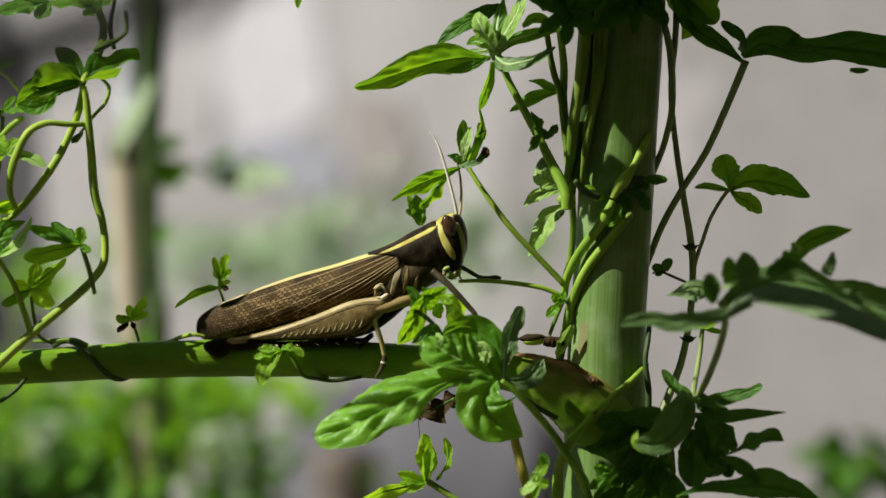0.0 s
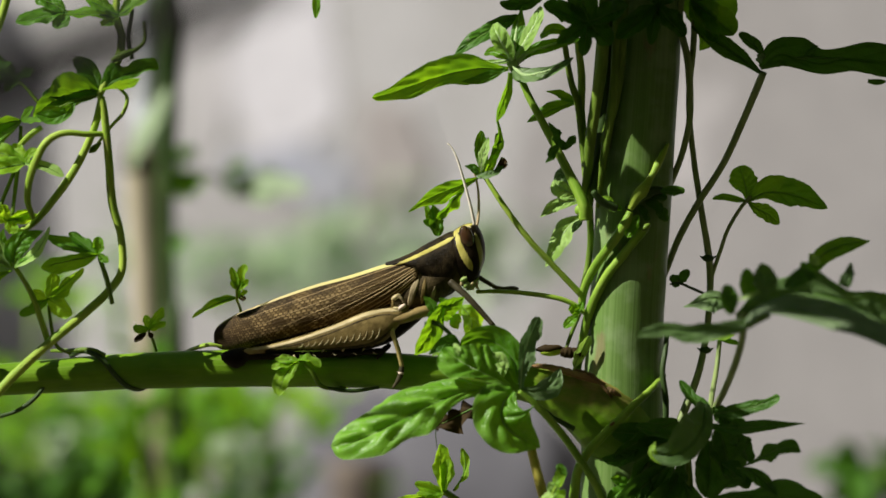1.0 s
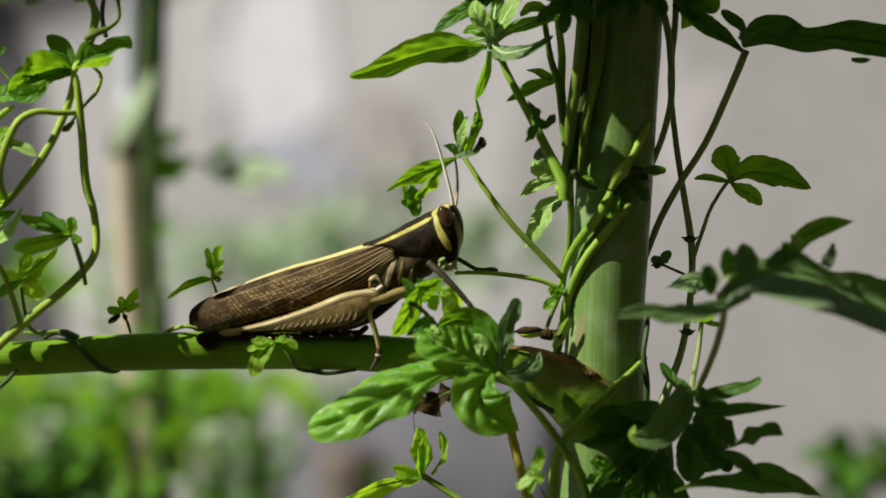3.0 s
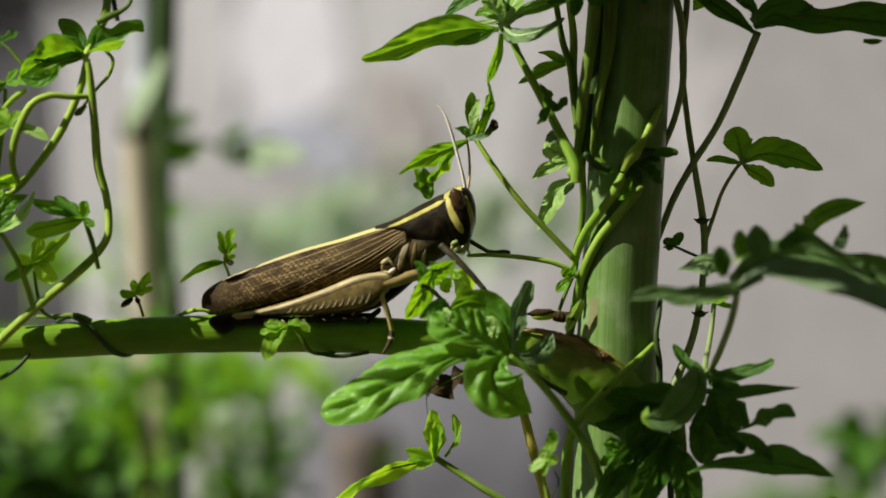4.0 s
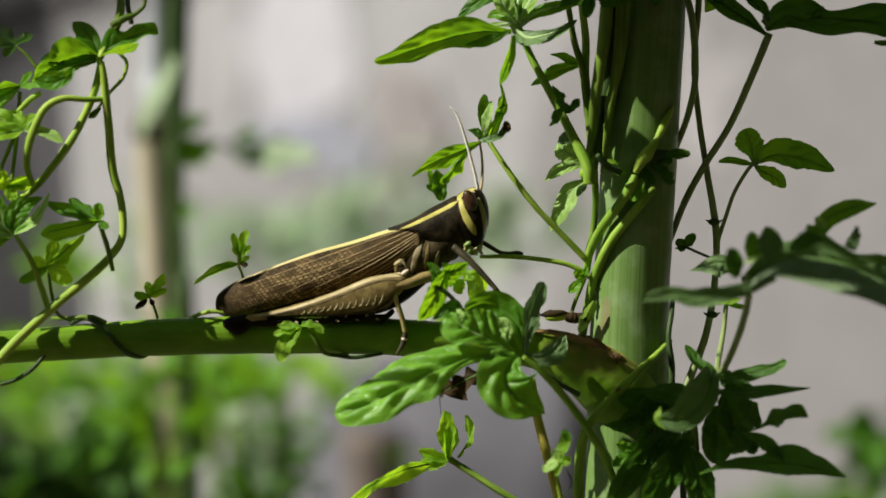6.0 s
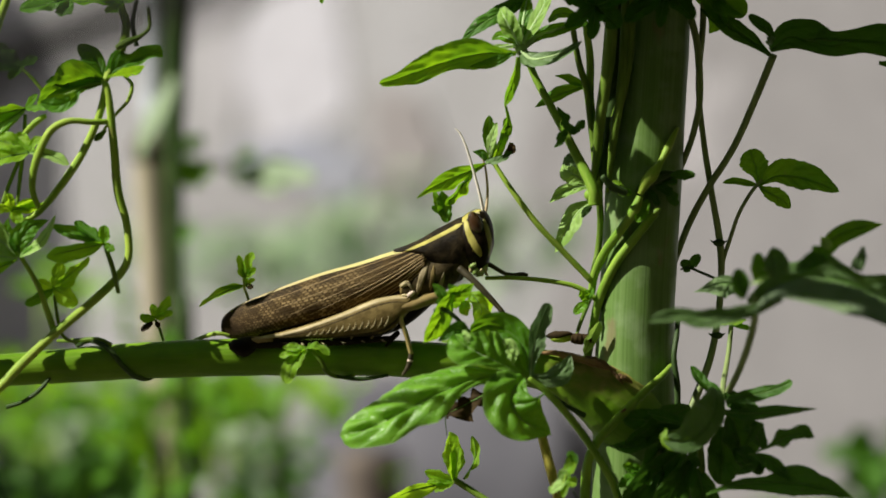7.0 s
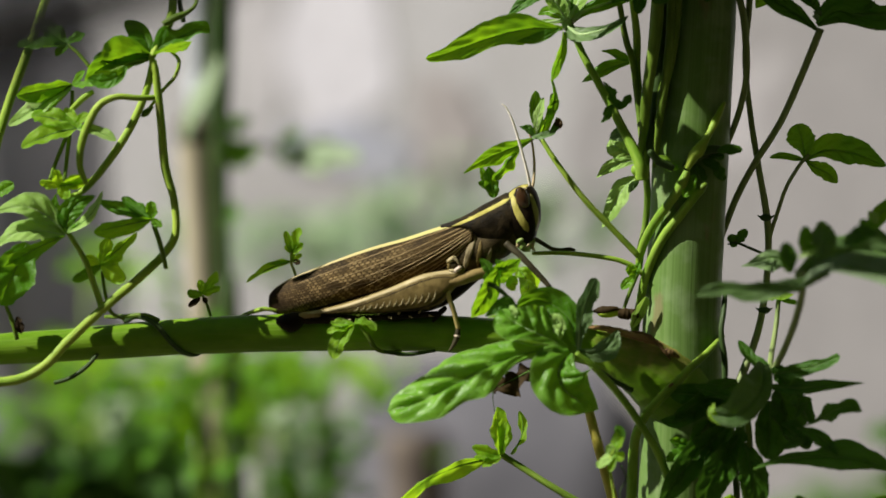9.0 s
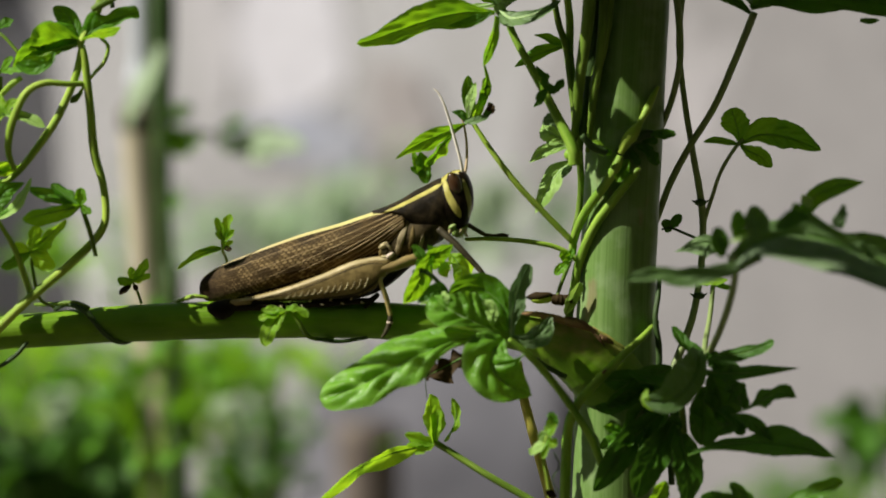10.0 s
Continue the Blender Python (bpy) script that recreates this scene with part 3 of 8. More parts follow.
    if rib:
        part("midrib", tube([tuple(under[k]) for k in (0, 10, 20, 30, 40)], [rib, rib * 0.8, rib * 0.6, rib * 0.4, rib * 0.15], sides=6, steps=5, rough=0), rib_skin or RIB, ob)
    return ob


def fan(parent, node, tips, material=None, **rest):
    """Leaflets that spread from one node: rows of tip, width and, where they differ, more settings."""
    for tip, width, *more in tips:
        leaflet(parent, node, tip, width, **{"material": material, **rest, **(more[0] if more else {})})


def strand(parent, points, radii, material, name="stem", **rest):
    return part(name, tube(points, radii, **rest), material, parent)


# ---- ground and wall ----
def ground():
    bm = bmesh.new()
    bmesh.ops.create_grid(bm, x_segments=60, y_segments=60, size=60.0)
    for v in bm.verts:
        v.co.z = 0.03 * noise.noise(v.co * 0.6)
    tagged(part("ground", bm, soil_material()), "brown garden soil with bits of green", "ground", kind="structure")


def garden_wall():
    bm = bmesh.new()
    bmesh.ops.create_cube(bm, size=1.0, matrix=Matrix.Translation((0.0, 2.85, 1.1)) @ Matrix.Rotation(radians(-24), 4, "Z") @ Matrix.Diagonal((9.0, 0.24, 2.3, 1)))
    bmesh.ops.bevel(bm, geom=bm.edges[:], offset=0.012, segments=2, affect="EDGES")
    ob = part("wall_garden", bm, wall_material())
    for poly in ob.data.polygons:
        poly.use_smooth = False
    tagged(ob, "old mottled pale plaster garden wall", "wall", kind="structure")
    # patches of paler, greyer and darker plaster colour, a few millimetres proud
    turn = Matrix.Translation((0.0, 2.85, 0.0)) @ Matrix.Rotation(radians(-24), 4, "Z")
    patches = (("pale_patch", -0.067, 0.922, 0.040, 0.062, (0.60, 0.59, 0.625), 1.0), ("pale_patch", -0.125, 0.934, 0.021, 0.045, (0.47, 0.455, 0.465), 4.0), ("grey_patch", -0.072, 0.859, 0.045, 0.014, (0.33, 0.345, 0.405), 7.0), ("grey_patch", -0.033, 0.847, 0.018, 0.015, (0.36, 0.37, 0.41), 9.0), ("dull_patch", 0.008, 0.861, 0.029, 0.040, (0.335, 0.308, 0.298), 12.0), ("dull_patch", 0.47, 0.90, 0.33, 0.26, (0.305, 0.292, 0.290), 12.5), ("pale_patch", 0.215, 0.875, 0.021, 0.046, (0.43, 0.41, 0.415), 23.0))
    for deep, (name, x, z, w, h, tint, seed) in enumerate(patches):
        n = Nodes(name)
        grain = n.noise(n.coords(), 60.0, 4.0)
        n.finish(n.mix(n.step(grain, 0.35, 0.65), [c * 0.86 for c in tint], tint), 0.88, grain, 0.4, 0.003)
        bm = bmesh.new()
        rim = []
        for k in range(48):
            a = 2 * math.pi * k / 48
            r = 1 + 0.8 * noise.noise((math.cos(a) * 1.3 + seed, math.sin(a) * 1.3, seed)) + 0.12 * noise.noise((math.cos(a) * 5 + seed, math.sin(a) * 5, 2.0))
            rim.append(Vector((x + w * r * math.cos(a), -0.1205, z + h * r * math.sin(a))))
        low = [bm.verts.new(turn @ p) for p in rim]
        top = [bm.verts.new(turn @ (p + Vector((0, -0.0012 - 0.0006 * deep, 0)))) for p in rim]
        bm.faces.new(top)
        for k in range(48):
            bm.faces.new((low[k], low[(k + 1) % 48], top[(k + 1) % 48], top[k]))
        bmesh.ops.recalc_face_normals(bm, faces=bm.faces)
        for poly in part(name, bm, n.mat, ob).data.polygons:
            poly.use_smooth = False


# unseen wall behind the lens, added to close off sky light
def wall_behind():
    bm = bmesh.new()
    bmesh.ops.create_cube(bm, size=1.0, matrix=Matrix.Translation((0.0, -1.6, 1.15)) @ Matrix.Diagonal((9.0, 0.24, 2.4, 1)))
    bmesh.ops.bevel(bm, geom=bm.edges[:], offset=0.012, segments=2, affect="EDGES")
    tagged(part("wall_rear", bm, soil_material()), "unseen dark earth wall added to close off sky light", "wall", kind="structure")


# unseen wall at the right, added to darken the stalk's far side
def wall_at_side():
    bm = bmesh.new()
    bmesh.ops.create_cube(bm, size=1.0, matrix=Matrix.Translation((1.45, 0.15, 1.15)) @ Matrix.Diagonal((0.24, 3.6, 2.4, 1)))
    bmesh.ops.bevel(bm, geom=bm.edges[:], offset=0.012, segments=2, affect="EDGES")
    tagged(part("wall_side", bm, soil_material()), "unseen dark earth wall added to close off sky light", "wall", kind="structure")


ground()
garden_wall()
wall_behind()
wall_at_side()


# ---- the tall plant with its side branch ----
def tall_plant():
    plant = thing("tall_plant", Vector((0.037, 0.908, 0.0)), "tall plant with a thick ribbed green stalk and a side branch", "plant")
    stalk = [(33.6, 8.0, -116.7), (34.1, 8.0, -68.0), (34.6, 8.0, -49.8), (35.1, 8.0, -34.0), (35.4, 8.0, -19.4), (36.4, 8.0, -1.1), (37.5, 8.0, 17.2), (38.8, 8.0, 35.4), (40.0, 8.0, 53.7), (41.1, 8.0, 73.2), (43.3, 8.0, 104.8)]
    bm = tube([(40.0, 9.0, -800.0), (36.0, 8.0, -400.0), *stalk], [14, 12, 9.4, 8.9, 8.7, 8.7, 8.3, 8.1, 8.2, 8.0, 7.8, 7.6, 7.0], sides=40, steps=10, rough=0.03)
    part("stalk", bm, STEM_MAIN, plant)
    branch = [(-144.8, -3.0, -27.3), (-115.9, -3.0, -26.6), (-94.4, -2.0, -25.5), (-70.4, -1.0, -24.0), (-46.3, 0.0, -23.3), (-27.0, 0.0, -23.3), (-10.1, 0.0, -24.1), (4.3, 1.0, -25.1), (16.4, 1.0, -26.6), (24.9, 1.2, -30.3), (31.6, 3.2, -34.5), (36.0, 7.0, -38.5)]
    limb = tube(branch, [2.9, 3.2, 3.5, 3.8, 4.0, 4.0, 3.9, 3.9, 4.4, 6.0, 8.0, 8.2], sides=32, steps=8, rough=0.05)
    part("branch", limb, branch_material(), plant, "smooth green side branch, brownish at the fork")
    # corky lips where the branch leaves the stalk
    for line, radii in (([(22.7, -2.0, -23.6), (25.6, -3.0, -23.8), (28.6, -4.0, -25.0), (30.6, -4.0, -26.9)], [0.1, 0.4, 0.5, 0.2]), ([(31.3, -4.0, -27.1), (32.5, -4.0, -28.1), (34.2, -3.0, -29.1)], [0.3, 0.7, 0.25]), ([(29.2, -4.0, -25.9), (31.1, -4.4, -27.8), (32.3, -4.0, -29.5)], [0.15, 0.35, 0.15])):
        part("scar", tube(line, radii, sides=12, steps=8, rough=0.6), BARK_SCAR, plant, "brown cracked scar at the fork")
    part("bark_strip", tube([(14.7, -2.4, -22.7), (17.7, -2.8, -22.7), (21.3, -3.2, -23.4), (24.9, -3.6, -24.5), (28.1, -3.6, -25.5), (30.8, -3.2, -26.5)], [0.2, 0.6, 0.75, 0.8, 0.7, 0.3], sides=12, steps=8, rough=0.35), BARK_RED, plant, "reddish brown bark along the fork's upper side")
    # unseen broad lobed leaves high on the stalk, added to shade its far side
    for node, reach, count, start, width in (((42, 6, 104), 90, 9, 30, 36), ((60, -14, 122), 98, 8, 5, 40), ((52, 30, 132), 92, 8, 30, 38), ((22, -84, 114), 78, 8, 35, 36), ((-26, -122, 118), 44, 3, 70, 18)):
        part("petiole", tube([(44, 8, 70), ((44 + node[0]) / 2, node[1], 92), node], [1.8, 1.5, 1.3], sides=10), STEM_BRANCH, plant)
        for k in range(count):
            a = radians(start + 360 * k / count)
            tip = (node[0] + reach * math.cos(a), node[1] + reach * 0.8 * math.sin(a), node[2] - 10 + 4 * math.sin(k * 2.3))
            leaflet(plant, node, tip, width, LEAF_MATURE, face=(0, 0, 1), bow=(0, 0, 5), name="leaf", rib=0.8)
    # more unseen leaves above the view, added to block sky from the shaded side
    for node, reach, count, start, width in (((92, -14, 78), 62, 9, 12, 30), ((58, -96, 92), 50, 9, 30, 26), ((128, -24, 82), 64, 8, 5, 30), ((70, -30, 78), 40, 7, 50, 20)):
        part("petiole", tube([(44, 8, 74), ((44 + node[0]) / 2, (8 + node[1]) / 2, 96), node], [1.8, 1.5, 1.2], sides=10), STEM_BRANCH, plant)
        for k in range(count):
            a = radians(start + 360 * k / count)
            tip = (max(node[0] + reach * math.cos(a), 34.0), node[1] + reach * math.sin(a), node[2] - 8 + 3 * math.sin(k * 2.3))
            leaflet(plant, node, tip, width, LEAF_MATURE, face=(0, 0, 1), bow=(0, 0, 4), name="leaf", rib=0.8)
    # single unseen leaves, set on sun rays to shade the fork, strand and stalk
    leaflet(plant, (-71.5, -36, 62), (-63.5, -36, 70.0), 6, LEAF_YOUNG, face=(-0.68, -0.24, 0.69), shape="round", wave=0.02, name="leaf", rib=0.4)
    part("petiole", tube([(-26, -122, 118), (-60, -84, 104), (-63.0, -36, 70.5)], [1.0, 0.8, 0.6], sides=8), STEM_BRANCH, plant)
    leaflet(plant, (-83.5, -50.8, 73.5), (-66.5, -44.8, 90.5), 4, LEAF_MATURE, face=(-0.68, -0.24, 0.69), shape="round", wave=0.02, name="leaf", rib=0.3)
    part("petiole", tube([(-26, -122, 118), (-48, -70, 108), (-66.5, -44.8, 90.5)], [0.8, 0.7, 0.5], sides=8), STEM_BRANCH, plant)
    blade(plant, [(-12.8, -19.8, 63.1), (-12.2, -18.4, 62.5), (-11.6, -16.6, 62.0), (-11.2, -15.0, 61.6)], [3.8, 5.0, 5.0, 3.8], [3.8, 5.0, 5.0, 3.8], LEAF_MATURE, face=(-0.68, -0.24, 0.69), wave=0.02, quilt=0.05, name="leaf", rib=0.3)
    part("petiole", tube([(18, -8, 106), (0, -10, 84), (-11.2, -15.0, 61.6)], [0.8, 0.7, 0.5], sides=8), STEM_BRANCH, plant)
    # unseen leaf past the branch's outer end, added so its gap passes a sun streak
    for x, half in ((-119.6, 4.6), (-137.0, 4.4)):
        blade(plant, [(x - 1.5, -34.8, 56.2), (x, -33.0, 54.7), (x, -30.5, 54.7), (x + 1.0, -28.6, 53.7)], [half * 0.8, half, half, half * 0.7], [half * 0.8, half, half, half * 0.7], LEAF_MATURE, face=(-0.68, -0.24, 0.69), wave=0.02, quilt=0.05, name="leaf", rib=0.3)
        part("petiole", tube([(-132, -60, 84), (x * 0.5 - 68, -48, 70), (x - 1.5, -35.0, 56.2)], [0.8, 0.7, 0.5], sides=8), STEM_BRANCH, plant)
    part("petiole", tube([(-26, -122, 118), (-90, -96, 112), (-132, -60, 84)], [1.4, 1.1, 0.8], sides=8), STEM_BRANCH, plant)
    # unseen leaves added to keep sun off the upper stalk and the fork
    leaflet(plant, (6, -12, 74), (30, -8, 57), 15, LEAF_MATURE, face=(-0.6, -0.3, 0.7), name="leaf", rib=0.5)
    leaflet(plant, (44, -6, 74), (22, -20, 60), 12, LEAF_MATURE, face=(-0.6, -0.3, 0.7), name="leaf", rib=0.5)
    part("petiole", tube([(44, 8, 72), (26, -6, 80), (6, -12, 74)], [1.2, 1.0, 0.8], sides=8), STEM_BRANCH, plant)
    leaflet(plant, (-5, -18, 95), (-17, -24, 81), 17, LEAF_MATURE, face=(-0.6, -0.3, 0.7), shape="round", name="leaf", rib=0.5)
    part("petiole", tube([(42, 6, 104), (18, -8, 106), (-5, -18, 95)], [1.2, 1.0, 0.8], sides=8), STEM_BRANCH, plant)
    for base, tip, width in (((-68, -46, 61.5), (-52, -51, 73), 11),):
        leaflet(plant, base, tip, width, LEAF_MATURE, face=(-0.66, -0.30, 0.69), shape="round", name="leaf", rib=0.5)
        part("petiole", tube([(-26, -122, 118), ((tip[0] - 26) / 2, -90, 106), tip], [1.0, 0.8, 0.6], sides=8), STEM_BRANCH, plant)
    leaflet(plant, (-20, -29.0, 87), (-36, -21.5, 74), 3.8, LEAF_YOUNG, face=(-0.66, -0.30, 0.69), shape="strap", name="leaf", rib=0.4)
    part("petiole", tube([(-5, -18, 95), (-12, -26, 94), (-20, -31, 87)], [0.8, 0.7, 0.5], sides=8), STEM_BRANCH, plant)
    for tip, width in (((30, -46, 60), 26), ((52, -44, 60), 26), ((74, -34, 61), 24)):
        leaflet(plant, (46, -4, 74), tip, width, LEAF_MATURE, face=(0, -0.3, 1), bow=(0, 0, 3), name="leaf", rib=0.6)
    leaflet(plant, (-26, -122, 118), (-114, -60, 104), 24, LEAF_MATURE, face=(0, 0, 1), bow=(0, 0, 3), name="leaf", rib=0.8)


tall_plant()


# ---- the grasshopper ----
def grasshopper():
    body = thing("grasshopper", mm((-27.0, 0.0, -20.4)), "brown grasshopper with a yellow back stripe sitting on the branch", "grasshopper")
    Y = 1.0
    part("abdomen", loft([((-5.9, 0.0, -3.5), (-5.9, 0.0, -10.7), 3.6, Y), ((-15.0, 0.0, -5.9), (-15.6, 0.0, -18.0), 3.8, Y), ((-29.4, 0.0, -10.7), (-29.4, 0.0, -20.4), 3.4, Y), ((-42.7, 0.0, -15.3), (-42.7, 0.0, -20.6), 2.6, Y), ((-48.1, 0.0, -17.7), (-48.1, 0.0, -19.9), 1.4, Y)]), HORN_DARK, body)
    bm = loft([((0.7, 0.0, 1.3), (0.7, 0.0, -5.4), 3.4, Y), ((-1.9, 0.0, 1.1), (-1.7, 0.0, -7.1), 4.2, Y), ((-4.7, 0.0, 0.1), (-4.3, 0.0, -8.8), 4.7, Y), ((-8.3, 0.0, -1.1), (-8.3, 0.0, -11.7), 4.9, Y), ((-11.6, 0.0, -2.5), (-11.9, 0.0, -12.2), 4.5, Y), ((-14.0, 0.0, -4.7), (-14.5, 0.0, -11.5), 3.6, Y)], around=48, steps=10)
    plates = [(ribbon(bm, line, widths, lift), skin) for line, widths, lift, skin in (
        ([(-8.7, 0.0, -2.5), (-9.4, 0.0, -4.7), (-10.3, 0.0, -7.4), (-11.0, 0.0, -10.3)], [0.7, 1.3, 1.5, 0.9], 0.25, HORN_PLATE),
        ([(-7.5, 0.0, -4.0), (-7.8, 0.0, -6.5), (-8.3, 0.0, -9.5)], [0.5, 1.0, 0.8], 0.12, HORN_OLIVE),
        ([(-5.3, 0.0, -5.6), (-5.8, 0.0, -7.5), (-6.5, 0.0, -10.0)], [0.5, 0.9, 0.7], 0.16, HORN_PLATE), ([(-3.9, 0.0, -5.8), (-4.2, 0.0, -7.4), (-4.8, 0.0, -9.4)], [0.5, 0.8, 0.6], 0.10, HORN_SOOT),
        ([(-1.9, 0.0, -5.2), (-2.3, 0.0, -6.8), (-2.7, 0.0, -8.1)], [0.5, 0.8, 0.5], 0.12, HORN_GREY))]
    thorax = part("thorax", bm, HORN_DUSK, body, "dark brown flank plates")
    for one, skin in plates:
        part("flank_plate", one, skin, thorax)
    bm = loft([((-0.7, 0.0, 6.3), (-0.4, 0.0, -5.4), 4.4, Y), ((-2.4, 0.0, 5.9), (-1.4, 0.0, -7.0), 4.7, Y), ((-4.7, 0.0, 4.7), (-3.2, 0.0, -7.8), 4.9, Y), ((-7.1, 0.0, 3.5), (-5.3, 0.0, -6.9), 5.0, Y), ((-10.1, 0.0, 1.7), (-7.9, 0.0, -4.6), 4.9, Y), ((-13.0, 0.0, 0.4), (-11.3, 0.0, -2.1), 4.2, Y), ((-16.2, 0.0, -0.7), (-15.6, 0.0, -1.8), 2.4, Y)], around=100, steps=16)
    yellow = ribbon(bm, [(-14.0, 0.0, -1.3), (-10.7, 0.0, 0.1), (-7.5, 0.0, 1.6), (-4.1, 0.0, 3.3), (-1.4, 0.0, 4.8)], [0.5, 0.8, 0.92, 0.95, 1.05], 0.06)
    creases = [stripe(bm, line, [0.05, 0.10, 0.05], -0.05) for line in ([(-5.1, 0.0, 2.1), (-4.3, 0.0, -1.1), (-3.4, 0.0, -4.9)], [(-7.2, 0.0, 0.6), (-6.8, 0.0, -1.7), (-5.8, 0.0, -4.5)])]
    edge = stripe(bm, [(-10.1, 0.0, -1.6), (-8.3, 0.0, -3.3), (-6.7, 0.0, -4.9), (-5.7, 0.0, -6.2)], [0.08, 0.13, 0.1], -0.03)
    shield = part("pronotum", bm, HORN_BROWN, body, "blackish brown collar shield with a yellow stripe")
    part("stripe", yellow, HORN_YELLOW, shield, "yellow stripe")
    for one in creases:
        part("crease", one, HORN_DARK, shield)
    part("rim", edge, HORN_PLATE, shield)
    wing = [((-9.4, 0.0, 0.6), (-8.7, 0.0, -7.1), 4.6, Y), ((-16.2, 0.0, -1.0), (-15.0, 0.0, -10.5), 5.2, Y), ((-23.4, 0.0, -3.3), (-22.2, 0.0, -13.2), 5.2, Y), ((-31.0, 0.0, -5.4), (-29.4, 0.0, -15.6), 4.8, Y), ((-39.1, 0.0, -8.2), (-37.9, 0.0, -18.0), 4.2, Y), ((-46.0, 0.0, -10.9), (-44.2, 0.0, -19.5), 3.4, Y), ((-49.2, 0.0, -12.4), (-47.8, 0.0, -20.1), 2.8, Y), ((-51.4, 0.0, -13.9), (-50.2, 0.0, -19.9), 2.2, Y), ((-52.4, 0.0, -15.1), (-51.8, 0.0, -19.2), 1.6, Y), ((-52.7, 0.0, -16.2), (-52.6, 0.0, -18.0), 0.9, Y)]
    bm = flank(wing)
    veins = [stripe(bm, line, [0.15, 0.13, 0.07], -0.05) for line in ([(-9.9, 0.0, -1.3), (-21.0, 0.0, -6.8), (-37.9, 0.0, -14.4)], [(-9.7, 0.0, -1.8), (-18.6, 0.0, -7.1), (-33.7, 0.0, -14.4)], [(-9.7, 0.0, -2.3), (-17.9, 0.0, -7.5), (-30.0, 0.0, -13.9)], [(-9.5, 0.0, -2.8), (-16.8, 0.0, -7.8), (-27.0, 0.0, -13.6)], [(-9.4, 0.0, -3.3), (-15.9, 0.0, -8.2), (-24.0, 0.0, -12.9)], [(-9.4, 0.0, -3.7), (-15.0, 0.0, -8.3), (-21.5, 0.0, -12.4)], [(-9.3, 0.0, -4.3), (-14.0, 0.0, -8.4), (-19.3, 0.0, -11.7)], [(-9.2, 0.0, -4.9), (-12.8, 0.0, -8.2), (-17.1, 0.0, -11.0)], [(-9.2, 0.0, -5.6), (-11.6, 0.0, -8.0), (-15.4, 0.0, -10.6)], [(-10.1, 0.0, -0.7), (-24.6, 0.0, -7.0), (-43.9, 0.0, -14.4)], [(-10.4, 0.0, -0.2), (-27.0, 0.0, -5.9), (-46.3, 0.0, -12.9)])]
    near_wing = part("forewing", bm, WING, body, "netted brown forewing with a pale edge")
    for one in veins:
        part("vein", one, HORN_VEIN, near_wing)
    part("forewing", flank(wing, toward=1.0), WING, body)
    # head
    bm = loft([((-2.4, 0.0, 5.4), (-0.7, 0.0, -5.2), 4.3, Y), ((0.0, 0.0, 7.2), (0.5, 0.0, -5.7), 4.7, Y), ((2.4, 0.0, 7.8), (2.3, 0.0, -5.9), 4.6, Y), ((4.1, 0.0, 6.6), (3.7, 0.0, -4.5), 3.9, Y), ((5.1, 0.0, 4.0), (4.6, 0.0, -1.8), 2.6, Y), ((5.3, 0.0, 1.6), (5.2, 0.0, -0.1), 0.8, Y)], around=90, steps=18)
    bands = [(ribbon(bm, [(-2.2, 0.0, 4.5), (-1.1, 0.0, 5.8), (0.1, 0.0, 6.8), (1.6, 0.0, 7.4), (2.9, 0.0, 7.6)], [1.1, 1.1, 0.95, 0.7, 0.4], 0.06), HORN_YELLOW),
             (ribbon(bm, [(-0.8, 0.0, 5.7), (-0.4, 0.0, 3.5), (0.6, 0.0, 1.1), (1.7, 0.0, -0.7), (2.5, 0.0, -2.3)], [0.9, 1.35, 1.75, 1.7, 1.0], 0.07), HORN_YELLOW),
             (ribbon(bm, [(3.0, 0.0, 5.8), (3.6, 0.0, 4.0), (4.2, 0.0, 1.8), (4.5, 0.0, -0.4), (4.1, 0.0, -2.5)], [0.6, 1.15, 1.25, 1.0, 0.4], 0.06), HORN_FACE),
             (ribbon(bm, [(1.3, 0.0, 7.0), (1.8, 0.0, 7.1), (2.3, 0.0, 6.8)], [0.3, 0.4, 0.2], 0.06), HORN_CREAM)]
    head = part("head", bm, HORN_DARK, body, "black and yellow striped head")
    for one, skin in bands:
        part("stripe", one, skin, head)
    for y in (-3.2, 5.2):
        x, _, z = (1.3, 0.0, 4.9)
        part("eye", ball((x, y, z), (1.45, 1.15, 2.45), turn=-22, segments=32, rings=22), EYE_SKIN, head, "glossy brown striped eye")
    part("mouthparts", loft([((1.9, 0.0, -4.0), (1.3, 0.0, -5.6), 2.2, Y), ((2.9, 0.0, -3.5), (2.7, 0.0, -6.2), 2.6, Y), ((4.0, 0.0, -3.3), (3.9, 0.0, -5.2), 2.0, Y)], around=16), HORN_GREEN, head)
    for p in ([(2.6, -2.0, -4.9), (2.3, -2.6, -5.8), (2.8, -2.4, -6.4)], [(3.4, -1.0, -4.7), (3.5, -1.6, -5.8), (3.9, -1.2, -6.3)]):
        part("palp", tube(p, [0.3, 0.28, 0.2], sides=8), HORN_CREAM, head)
    for p, size, turn, skin in (((0.7, -3.4, -4.2), (0.9, 0.6, 0.5), -30, HORN_GREEN), ((1.3, -3.2, -5.4), (0.7, 0.5, 0.9), 20, HORN_GREEN), ((2.1, -2.6, -6.1), (0.9, 0.5, 0.4), -15, HORN_GREEN), ((0.3, -3.2, -5.0), (0.4, 0.4, 0.7), 10, HORN_CREAM)):
        part("mouthpart", ball(p, size, turn, segments=16, rings=10), skin, head)
